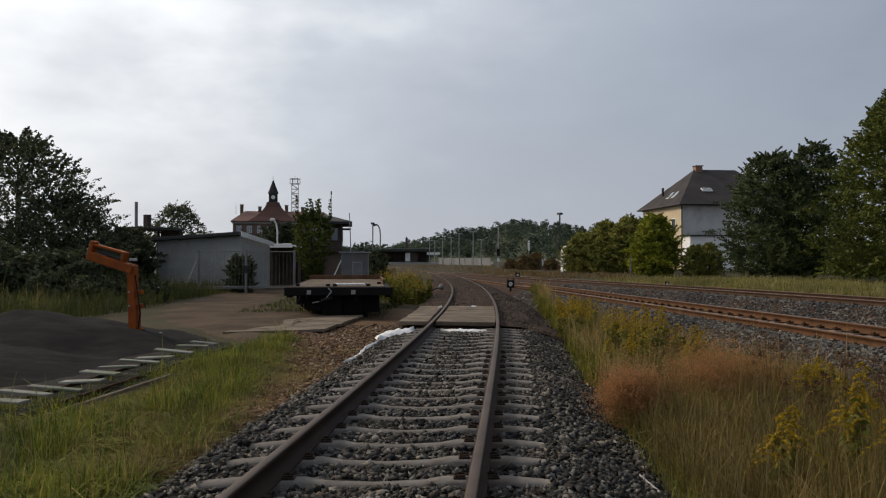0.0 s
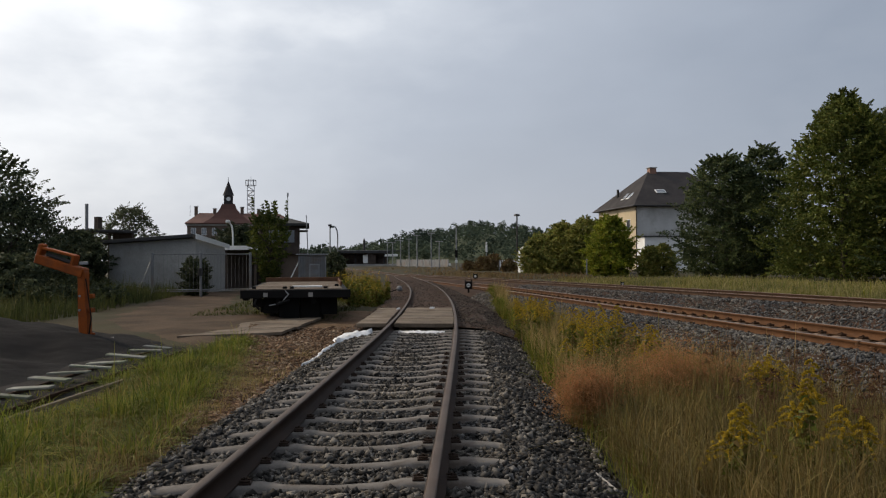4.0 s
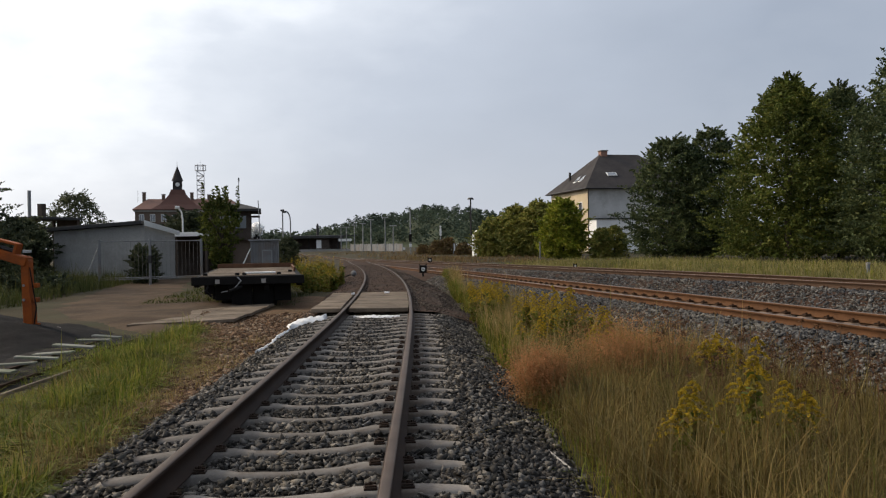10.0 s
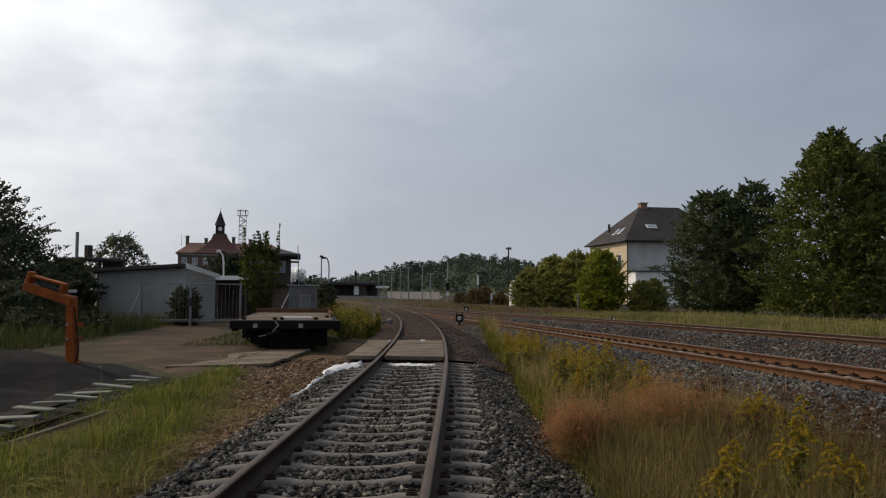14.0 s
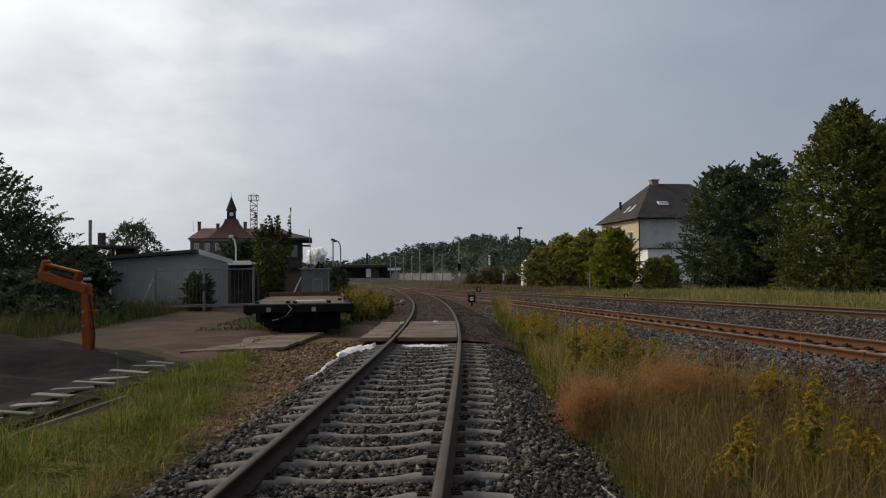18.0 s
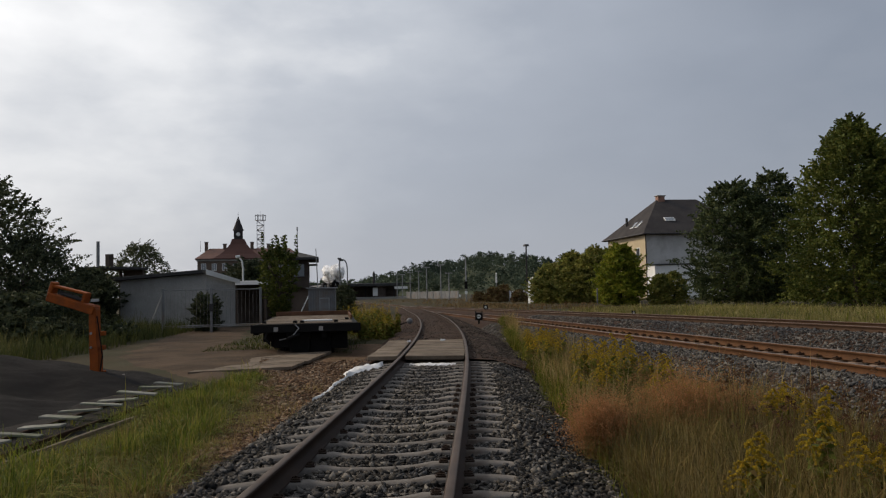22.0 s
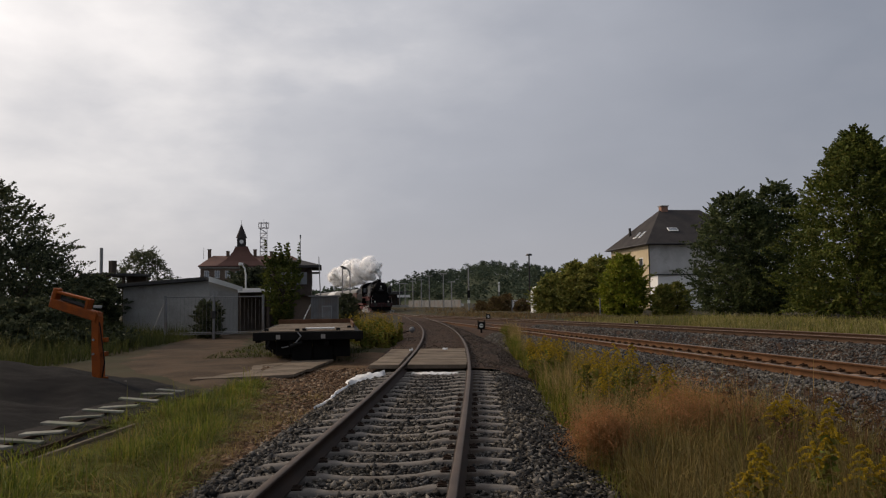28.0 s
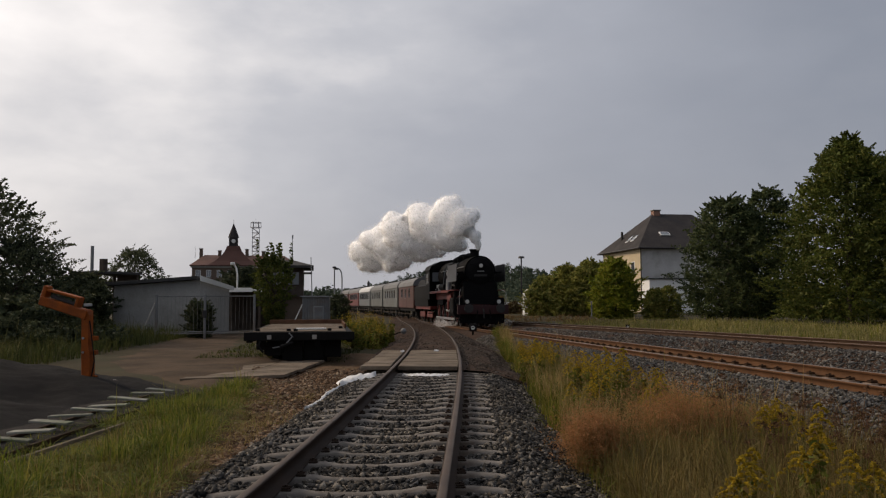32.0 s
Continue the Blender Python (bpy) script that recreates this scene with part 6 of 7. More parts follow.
crumpled("plastic_strip", "torn white plastic strip on the ballast", [(-2.68, 12.9, -0.30), (-2.62, 14.0, -0.29), (-2.7, 15.1, -0.29), (-2.63, 16.3, -0.28)], 0.07, 0.05, 3, M_CLOTH, "litter")
crumpled("plastic_sheet", "white plastic sheet tucked under the crossing", [(-1.5, 17.85, -0.2), (-1.0, 17.8, -0.19), (-0.45, 17.82, -0.2)], 0.16, 0.05, 4, M_CLOTH, "litter")
crumpled("paper_scrap", "small white paper scrap on the crossing", [(-1.05, 23.6, -0.01), (-0.9, 23.65, -0.01)], 0.07, 0.05, 5, M_CLOTH, "litter")
crumpled("paper_scrap", "white scrap on the rail by the crossing", [(-1.98, 23.0, 0.0), (-1.9, 23.3, 0.0)], 0.05, 0.05, 6, M_CLOTH, "litter")
pipe_top = thing("litter_pipe", (1.02, 7.75, gz(1.02, 7.75) + 0.11), -10, "thin pale plastic pipe lying on the ballast", "pipe")
part("pipe", tube(bmesh.new(), (0, 0, 0.0), (0.42, -1.15, -0.02), 0.012, 0.012, 6), M_CONCRETE, pipe_top)
part("end", tube(bmesh.new(), (0, 0, 0.005), (0.06, -0.16, 0.003), 0.018, 0.018, 6), M_WHITE, pipe_top)

# ---- wild plants in the ditch ----
def goldenrod(x, y, h, seed, stems=6, label="flowering goldenrod plant with yellow plumes", spread=0.26, leaf=0.05, bloom=7):
    """Leafy stems that end in plumes: side branches that arch out and hang over, set with small flower heads."""
    rnd, r = random.Random(seed), np.random.default_rng(seed)
    top = thing("goldenrod", at_ground(x, y, -0.03), 0, label, "plant", "goldenrod plants")
    C, Q, FC, FR = [], [], [], []
    for i in range(stems):
        a, q = rnd.uniform(0, 6.28), spread * rnd.uniform(0.05, 1) ** 0.6
        b = Vector((q * math.cos(a), q * math.sin(a), 0))
        hh = h * rnd.uniform(0.74, 1.06)
        t = b + Vector((rnd.uniform(-0.16, 0.16), rnd.uniform(-0.16, 0.16), hh))
        part("stem", tube(bmesh.new(), b, t, 0.006, 0.003, 5, False), M_WEED, top)
        for k in range(9):
            c = b.lerp(t, 0.10 + 0.6 * k / 8)
            C.append(tuple(c)), Q.append(0.065)
        side = rnd.uniform(0, 6.28)
        for s in range(11):
            u0 = s / 10
            way_ = side + s * 2.4 + rnd.uniform(-0.3, 0.3)
            d = Vector((math.cos(way_) + 0.4 * math.cos(side), math.sin(way_) + 0.4 * math.sin(side), 0))
            c0 = b.lerp(t, 0.70 + 0.30 * u0)
            ln = (0.17 - 0.12 * u0) * (0.8 + 0.4 * rnd.random())
            for k in range(6):
                u = (k + 1) / 6
                FC.append(tuple(c0 + d * (ln * u) + Vector((0, 0, ln * (0.75 * u - 1.05 * u * u))))), FR.append(0.012)
    V, F = leaf_cloud(np.array(C), np.array(Q) * leaf / 0.05, 6, leaf, seed, 0.3)
    tagged(link_mesh("foliage", array_mesh("foliage", V, F, M_WEED), None, top), kind="stuff")
    if stems > 12:
        FC, FR = FC[::3], FR[::3]
    V, F = leaf_cloud(np.array(FC), np.array(FR) * leaf / 0.05, bloom, 0.0115 * leaf / 0.05, seed + 1)
    tagged(link_mesh("flower_plume", array_mesh("flower_plume", V, F, M_GOLD), None, top, "yellow flower plumes"), kind="stuff")
    return top


def red_clump(x, y, w_, h, seed, n=5200, label="feathery red-brown clump of seeding grass"):
    """A dome of fine seed heads on thin stalks."""
    r = np.random.default_rng(seed)
    top = thing("seeding_grass", at_ground(x, y, -0.03), 0, label, "grass clump", "red-brown grass clumps")
    m = 420
    a, q = r.uniform(0, 2 * np.pi, m), r.random(m) ** 0.5 * w_ * 0.4
    P = np.stack([q * np.cos(a), q * np.sin(a), np.zeros(m)], -1)
    V, F = blades(P, h * 0.8, 0.005, 0.35, seed)
    link_mesh("stalks", array_mesh("stalks", V, F, M_DRY), None, top)
    p = r.normal(size=(n, 3)) * np.array([w_ * 0.25, w_ * 0.25, h * 0.20]) + np.array([0, 0, h * 0.56])
    p = p[p[:, 2] > 0.08]
    V, F = leaf_cloud(p, np.full(len(p), 0.03), 4, 0.008, seed + 1)
    link_mesh("seed_heads", array_mesh("seed_heads", V, F, M_RED), None, top, "red-brown seed heads")
    return top


def dry_weed(x, y, h, seed):
    rnd = random.Random(seed)
    top = thing("dry_weed", at_ground(x, y, -0.03), 0, "dead brown weed with flat seed heads", "plant", "dead weeds")
    for i in range(5):
        t = Vector((rnd.uniform(-0.2, 0.2), rnd.uniform(-0.2, 0.2), h * rnd.uniform(0.7, 1.05)))
        stem = part("stem", tube(bmesh.new(), (0, 0, 0), t, 0.005, 0.003, 4, False), M_BROWNHEAD, top)
        V, F = leaf_cloud(np.array([t]), np.array([0.05]), 34, 0.012, seed + i)
        tagged(link_mesh("seed_head", array_mesh("seed_head", V, F, M_BROWNHEAD), None, stem), kind="stuff")


for i, (x, y, h) in enumerate(((2.1, 6.2, 0.84), (2.9, 6.95, 1.06), (3.1, 6.35, 0.86),
                              (2.2, 13.2, 1.2), (2.5, 14.0, 1.2), (1.95, 14.2, 1.1), (3.1, 13.7, 0.95), (1.55, 17.6, 1.05), (1.45, 19.0, 1.1), (1.75, 18.5, 1.1), (2.6, 12.0, 0.8), (1.9, 12.4, 0.9),
                              (3.6, 9.3, 0.8), (2.05, 21.5, 0.9), (1.5, 22.5, 0.95), (2.9, 10.9, 0.7), (4.1, 10.4, 0.7))):
    goldenrod(x, y, h, 100 + i, 3 if y < 8 else 6, bloom=24 if y < 8 else 9, spread=0.13 if y < 8 else 0.26)
red_clump(1.42, 9.2, 0.70, 0.78, 200, 9000), red_clump(2.45, 9.9, 1.05, 0.95, 201, 5600), red_clump(3.0, 10.2, 1.1, 0.85, 202, 4600)
for i, (x, y, h) in enumerate(((4.0, 7.3, 0.95), (4.3, 6.9, 0.9), (4.2, 7.9, 0.9), (3.9, 6.6, 0.85), (3.7, 7.9, 0.8), (4.5, 7.5, 0.8), (2.75, 7.9, 0.8), (3.2, 8.4, 0.75), (4.4, 8.6, 0.8), (3.5, 11.6, 0.8), (4.1, 12.3, 0.9))):
    dry_weed(x, y, h, 300 + i)
rw = random.Random(77)
for i in range(16):
    dry_weed(rw.uniform(3.0, 4.9), rw.uniform(6.2, 10.5), rw.uniform(0.75, 1.05), 330 + i)

for i, (x, y, h, w_) in enumerate(((-4.55, 33.0, 1.45, 0.8), (-4.1, 32.0, 1.3, 0.8), (-5.1, 33.8, 1.25, 0.7), (-3.75, 30.4, 0.95, 0.7), (-4.6, 35.0, 1.4, 0.8), (-3.9, 33.6, 1.2, 0.7))):
    goldenrod(x, y, h, 160 + i, 22, "dense yellow-topped goldenrod thicket beside the siding", w_, 0.07, 1)

# ---- the steam train ----
M_LOCO = worn("sooty black locomotive paint", (0.0025, 0.0025, 0.003), (0.0075, 0.007, 0.0075), 1.2, 20, 0.7, 0.15, 0.0, spec=0.08)
M_FRAMERED = worn("red frame paint", (0.10, 0.011, 0.009), (0.18, 0.022, 0.015), 2.0, 25, 0.6, 0.15, stain=(0.04, 0.013, 0.011))
M_BRIGHT = worn("bright steel", (0.35, 0.35, 0.35), (0.55, 0.55, 0.54), 3.0, 40, 0.35, 0.1, 0.8)
M_LAMP = worn("lamp glass white", (0.42, 0.42, 0.40), (0.55, 0.54, 0.52), 5, 30, 0.2, 0)
M_COAL = worn("coal", (0.006, 0.006, 0.006), (0.02, 0.02, 0.02), 6, 15, 0.6, 1.0, depth=0.1)
M_VAN = worn("red-brown van paint", (0.042, 0.012, 0.009), (0.075, 0.02, 0.015), 1.0, 20, 0.7, 0.1, stain=(0.05, 0.018, 0.014))
M_COACH = worn("light grey coach paint", (0.075, 0.08, 0.075), (0.115, 0.122, 0.115), 0.8, 20, 0.6, 0.1, stain=(0.065, 0.07, 0.063))
M_COACH2 = worn("silver grey coach paint", (0.09, 0.097, 0.10), (0.13, 0.138, 0.142), 0.8, 20, 0.5, 0.1)
M_COACH3 = worn("red coach paint", (0.09, 0.014, 0.013), (0.13, 0.021, 0.019), 0.8, 20, 0.6, 0.1)
M_ROOF = worn("grey coach roof", (0.085, 0.085, 0.085), (0.15, 0.15, 0.15), 0.7, 15, 0.7, 0.1)
M_WHITEROOF = worn("pale coach roof", (0.45, 0.45, 0.45), (0.6, 0.6, 0.6), 0.7, 15, 0.6, 0.1)
M_DEFLECTOR = worn("glossy black sheet", (0.010, 0.010, 0.011), (0.02, 0.02, 0.021), 1.2, 20, 0.36, 0.05, 0.0, spec=0.8)


def steam(name, cover):
    """White vapour: light wanders deep into the dense kind, and the loose kind scatters it to both sides."""
    def build(n, b):
        out = [x for x in n.tree.nodes if x.type == "OUTPUT_MATERIAL"][0]
        vec = n.add("ShaderNodeTexCoord").outputs["Object"]
        col = n.ramp(n.noise(vec, 0.9, 4.0), (0.3, (0.998, 0.988, 0.99)), (0.7, (0.999, 0.995, 0.997)))
        if cover >= 1:
            n.set(b, "Base_Color", col), n.set(b, "Subsurface_Weight", 1.0), n.set(b, "Subsurface_Radius", (6.0, 5.95, 5.9))
            n.set(b, "Subsurface_Scale", 1.0), n.set(b, "Roughness", 1.0), n.set(b, "Specular_IOR_Level", 0.0)
            return
        dif = n.add("ShaderNodeBsdfDiffuse", Color=col)
        tr = n.add("ShaderNodeBsdfTranslucent", Color=col)
        body = n.add("ShaderNodeMixShader", i0=0.5, i1=dif.outputs[0], i2=tr.outputs[0])
        gap = n.add("ShaderNodeBsdfTransparent")
        n.set(out, "Surface", n.add("ShaderNodeMixShader", i0=cover, i1=gap.outputs[0], i2=body.outputs[0]).outputs[0])
    return material(name, build)


M_STEAM = steam("loose white vapour", 0.35)
M_STEAMCORE = steam("dense white steam", 1.0)


def ring_tube(bm, rings, seg=28):
    """A turned body along y: rings of (y, radius, height of the axis)."""
    prev = None
    for y, r, zc in rings:
        ring = [bm.verts.new((r * math.cos(2 * math.pi * i / seg), y, zc + r * math.sin(2 * math.pi * i / seg))) for i in range(seg)]
        if prev:
            for i in range(seg):
                bm.faces.new((prev[i], prev[(i + 1) % seg], ring[(i + 1) % seg], ring[i]))
        else:
            bm.faces.new(ring)
        prev = ring
    bm.faces.new(prev[::-1])
    return bm


def spoked_wheel(name, parent, x, y, r, mat, spokes=14, weight=True):
    """A wheel on the line x, centred at its own axle so that it can turn."""
    hub = new(name)
    hub.parent = parent
    hub.matrix_basis = pose(x, y, r)
    bm = bmesh.new()
    s = 1 if x > 0 else -1
    seg = 32
    for r0, r1, w0, w1 in ((r * 0.86, r, -0.06, 0.07),):
        rings = []
        for rr, xx in ((r0, w0), (r0, w1), (r1, w1), (r1, w0)):
            rings.append([bm.verts.new((s * xx, rr * math.cos(2 * math.pi * i / seg), rr * math.sin(2 * math.pi * i / seg))) for i in range(seg)])
        for a, b in zip(rings, rings[1:] + rings[:1]):
            for i in range(seg):
                bm.faces.new((a[i], a[(i + 1) % seg], b[(i + 1) % seg], b[i]))
    part("tyre", bm, M_DARKSTEEL, hub)
    bm = bmesh.new()
    for i in range(spokes):
        a = 2 * math.pi * i / spokes
        tube(bm, (0, 0.12 * math.cos(a), 0.12 * math.sin(a)), (0, r * 0.88 * math.cos(a), r * 0.88 * math.sin(a)), 0.035, 0.028, 6)
    tube(bm, (-0.09, 0, 0), (0.09, 0, 0), 0.15, 0.15, 14)
    if weight:
        box(bm, -0.05, 0.05, -r * 0.5, r * 0.5, -r * 0.86, -r * 0.55, 0.02)
    part("spokes", bm, mat, hub)
    return hub


def locomotive():
    """A ten-coupled steam engine seen from its front: y runs back along the train from the buffers."""
    top = thing("steam_locomotive", (0, 0, 0), 0, "black steam locomotive with red frame and wheels", "locomotive")
    zc = 3.08
    bm = ring_tube(bmesh.new(), [(1.35, 0.82, zc), (1.30, 0.87, zc), (3.5, 0.87, zc), (3.52, 0.80, zc), (8.6, 0.80, zc), (8.62, 0.84, zc), (10.4, 0.92, zc + 0.02)])
    part("boiler", bm, M_LOCO, top, smooth=False)
    bm = ring_tube(bmesh.new(), [(1.12, 0.10, zc), (1.16, 0.50, zc), (1.26, 0.76, zc), (1.36, 0.80, zc)])
    door = part("smokebox_door", bm, M_LOCO, top)
    part("door_handle", pipe(bmesh.new(), [(-0.2, 1.1, zc), (0.2, 1.1, zc)], 0.02, 6), M_BRIGHT, door)
    for z in (-0.45, 0.4):
        part("hinge", boxed(-0.62, 0.3, 1.17, 1.24, zc + z - 0.03, zc + z + 0.03, 0.01), M_LOCO, door)
    bm = ring_tube(bmesh.new(), [(0, 0.34, 0), (0.08, 0.27, 0), (0.42, 0.25, 0), (0.50, 0.30, 0), (0.56, 0.30, 0)], 18)
    bmesh.ops.transform(bm, matrix=pose(0, 2.75, zc + 0.75, 90, 0, 0), verts=bm.verts)
    part("chimney", bm, M_LOCO, top)
    for y, r, h in ((4.2, 0.42, 0.42), (5.9, 0.45, 0.46), (7.5, 0.42, 0.40)):
        bm = ring_tube(bmesh.new(), [(0, r * 1.08, 0), (0.12, r, 0), (h * 0.7, r * 0.95, 0), (h, r * 0.6, 0), (h + 0.06, r * 0.2, 0)], 18)
        bmesh.ops.transform(bm, matrix=pose(0, y, zc + 0.70, 90, 0, 0), verts=bm.verts)
        part("dome", bm, M_LOCO, top)
    for y in (3.55, 5.0, 6.6, 8.0):
        part("boiler_band", ring_tube(bmesh.new(), [(y, 0.815, zc), (y + 0.07, 0.815, zc)]), M_LOCO, top)
    # smoke deflectors, running boards, pipes
    for s in (-1, 1):
        m = pose(s * 1.36, 2.55, 2.99, 0, -s * 3, 0)
        d = part("smoke_deflector", boxed(-0.02, 0.02, -1.5, 1.4, -0.48, 0.5, 0.015, m), M_DEFLECTOR, top, "glossy black deflector plate")
        for y in (1.7, 3.0):
            part("bracket", tube(bmesh.new(), (s * 0.85, y, 3.05), (s * 1.33, y, 3.05), 0.025, 0.025, 6), M_LOCO, d)
        part("running_board", boxed(s * 1.45 - 0.35, s * 1.45 + 0.02, 1.6, 10.6, 2.02, 2.07, 0.01) if s > 0 else boxed(-1.47, -1.10, 1.6, 10.6, 2.02, 2.07, 0.01), M_FRAMERED, top, "red edged running board")
        part("valance", boxed(s * 1.46 - 0.015, s * 1.46 + 0.015, 3.2, 10.6, 1.93, 2.03), M_FRAMERED, top)
        part("handrail", pipe(bmesh.new(), [(s * 0.88, 1.4, zc + 0.25), (s * 0.88, 9.4, zc + 0.25)], 0.018, 6), M_BRIGHT, top)
        part("steam_pipe", pipe(bmesh.new(), [(s * 0.85, 2.4, 2.7), (s * 1.12, 2.4, 2.35), (s * 1.2, 2.4, 1.5)], 0.12, 10), M_LOCO, top)
        cyl = part("cylinder", ring_tube(bmesh.new(), [(1.55, 0.2, 0.86), (1.57, 0.36, 0.86), (2.75, 0.36, 0.86), (2.78, 0.2, 0.86)], 20), M_LOCO, top)
        cyl.matrix_basis = pose(s * 1.12, 0, 0)
        chest = part("valve_chest", ring_tube(bmesh.new(), [(1.5, 0.12, 1.42), (1.52, 0.22, 1.42), (2.8, 0.22, 1.42), (2.82, 0.12, 1.42)], 16), M_LOCO, cyl)
        part("casing", boxed(-0.36, 0.34, 1.62, 2.7, 0.85, 1.62, 0.05), M_LOCO, cyl)
        part("guide_bar", boxed(s * 1.12 - 0.05, s * 1.12 + 0.05, 2.8, 4.4, 1.05, 1.13, 0.01), M_BRIGHT, top)
        for y in (4.6, 6.8, 9.0):
            part("pump" if y < 5 else "sand_pipe", tube(bmesh.new(), (s * 1.2, y, 2.1), (s * 1.2, y, 2.75 if y < 5 else 2.3), 0.17 if y < 5 else 0.06, 0.15 if y < 5 else 0.06, 12), M_LOCO if y != 4.6 else M_STEEL, top)
        part("feed_heater", tube(bmesh.new(), (s * 1.12, 3.3, 3.05), (s * 1.12, 4.5, 3.05), 0.24, 0.24, 14), M_STEEL, top, "pale steel cylinder beside the boiler")
        part("air_tank", tube(bmesh.new(), (s * 1.2, 5.4, 2.3), (s * 1.2, 7.2, 2.3), 0.2, 0.2, 12), M_LOCO, top)
        part("sand_pipe", pipe(bmesh.new(), [(s * 0.7, 4.2, 3.7), (s * 0.98, 4.3, 3.2), (s * 1.1, 4.4, 2.1)], 0.03, 6), M_STEEL, top)
        part("sand_pipe", pipe(bmesh.new(), [(s * 0.7, 7.5, 3.7), (s * 0.98, 7.4, 3.2), (s * 1.1, 7.3, 2.1)], 0.03, 6), M_STEEL, top)
        part("pipe_run", pipe(bmesh.new(), [(s * 1.02, 3.0, 2.3), (s * 1.05, 5.0, 2.42), (s * 1.05, 8.4, 2.4), (s * 1.2, 9.6, 2.2)], 0.035, 6), M_STEEL, top)
        part("reverser", boxed(s * 1.05 - 0.1, s * 1.05 + 0.1, 8.3, 9.6, 2.1, 2.5, 0.03), M_STEEL, top)
        part("main_rod", boxed(s * 1.1 - 0.03, s * 1.1 + 0.03, 3.0, 6.0, 0.82, 0.95, 0.02), M_BRIGHT, top)
        part("valve_link", boxed(s * 1.15 - 0.04, s * 1.15 + 0.04, 4.9, 5.15, 0.9, 1.85, 0.03), M_FRAMERED, top)
        part("frame_skirt", boxed(s * 1.0 - 0.03, s * 1.0 + 0.03, 3.2, 10.4, 1.55, 1.95, 0.02), M_FRAMERED, top, "red side skirt under the running board")
        part("cab_step", boxed(s * 1.35 - 0.12, s * 1.35 + 0.12, 10.9, 11.4, 0.6, 0.66, 0.01), M_LOCO, top)
        part("gear", boxed(s * 1.2 - 0.05, s * 1.2 + 0.05, 3.6, 4.9, 1.45, 1.85, 0.03), M_FRAMERED, top, "red valve gear bracket")
    # frame, front
    for s in (-1, 1):
        part("frame", boxed(s * 0.52 - 0.05, s * 0.52 + 0.05, 1.4, 11.4, 0.75, 1.75, 0.02), M_FRAMERED, top)
    part("ash_pan", boxed(-0.95, 0.95, 8.2, 10.6, 1.2, 2.1, 0.03), M_LOCO, top)
    beam = part("buffer_beam", boxed(-1.42, 1.42, 0.52, 0.66, 0.72, 1.22, 0.015), worn("dull red beam", (0.022, 0.005, 0.006), (0.04, 0.008, 0.008), 2, 20, 0.7, 0.1), top, "dull red buffer beam")
    for s in (-1, 1):
        b = part("buffer", tube(bmesh.new(), (s * 0.875, 0.52, 1.05), (s * 0.875, 0.16, 1.05), 0.12, 0.10, 16), M_LOCO, beam)
        part("buffer_plate", tube(bmesh.new(), (s * 0.875, 0.16, 1.05), (s * 0.875, 0.09, 1.05), 0.24, 0.25, 20), M_DARKSTEEL, b)
        lamp = part("headlamp", tube(bmesh.new(), (s * 0.88, 0.72, 1.40), (s * 0.88, 0.50, 1.40), 0.13, 0.14, 18), M_LOCO, top)
        part("lens", tube(bmesh.new(), (s * 0.88, 0.50, 1.40), (s * 0.88, 0.475, 1.40), 0.11, 0.10, 18), M_LAMP, lamp, "white lamp lens")
        part("lamp_stand", boxed(s * 0.88 - 0.05, s * 0.88 + 0.05, 0.56, 0.64, 1.22, 1.3), M_LOCO, top)
        part("rail_guard", boxed(s * 0.75 - 0.05, s * 0.75 + 0.05, 0.75, 0.85, 0.12, 0.75, 0.015), M_LOCO, top)
        part("front_step", boxed(s * 1.25 - 0.16, s * 1.25 + 0.16, 0.7, 0.95, 0.42, 0.47, 0.01), M_LOCO, top)
        part("front_rail", pipe(bmesh.new(), [(s * 1.3, 0.6, 1.22), (s * 1.3, 0.6, 1.9), (s * 1.1, 1.2, 2.1)], 0.015, 6), M_BRIGHT, top)
    part("guard_plate", boxed(-1.25, 1.25, 0.8, 0.86, 0.22, 0.74, 0.02), M_LOCO, top)
    part("front_platform", boxed(-1.3, 1.3, 0.66, 1.7, 1.24, 1.30, 0.01), M_LOCO, top)
    part("apron", boxed(-0.95, 0.95, 1.28, 1.34, 1.3, 2.5, 0.02), M_LOCO, top, "black front apron plate")
    part("saddle", boxed(-0.72, 0.72, 1.3, 3.2, 1.3, 2.25, 0.05), M_LOCO, top)
    lamp = part("headlamp", tube(bmesh.new(), (0, 1.2, zc + 0.30), (0, 0.98, zc + 0.30), 0.13, 0.14, 18), M_LOCO, top)
    part("lens", tube(bmesh.new(), (0, 0.98, zc + 0.30), (0, 0.955, zc + 0.30), 0.11, 0.10, 18), M_LAMP, lamp, "white lamp lens")
    part("number_plate", boxed(-0.36, 0.36, 1.085, 1.11, zc - 0.29, zc - 0.17), M_DARKSTEEL, door, "dark number plate")
    part("plate_bar", boxed(-0.28, 0.28, 1.078, 1.084, zc - 0.25, zc - 0.21), M_DARKSTEEL, door, "plain dark bar")
    part("coupling", pipe(bmesh.new(), [(0, 0.52, 1.0), (0, 0.35, 0.85), (0, 0.38, 0.5)], 0.04, 8), M_DARKSTEEL, beam)
    for s in (-0.35, 0.35):
        part("brake_hose", pipe(bmesh.new(), [(s, 0.5, 0.95), (s, 0.38, 0.85), (s * 1.1, 0.4, 0.5)], 0.03, 6), M_BLACK, beam)
    # cab
    cab = part("cab", boxed(-1.48, 1.48, 10.5, 12.4, 1.55, 3.55, 0.03), M_LOCO, top)
    bm = bmesh.new()
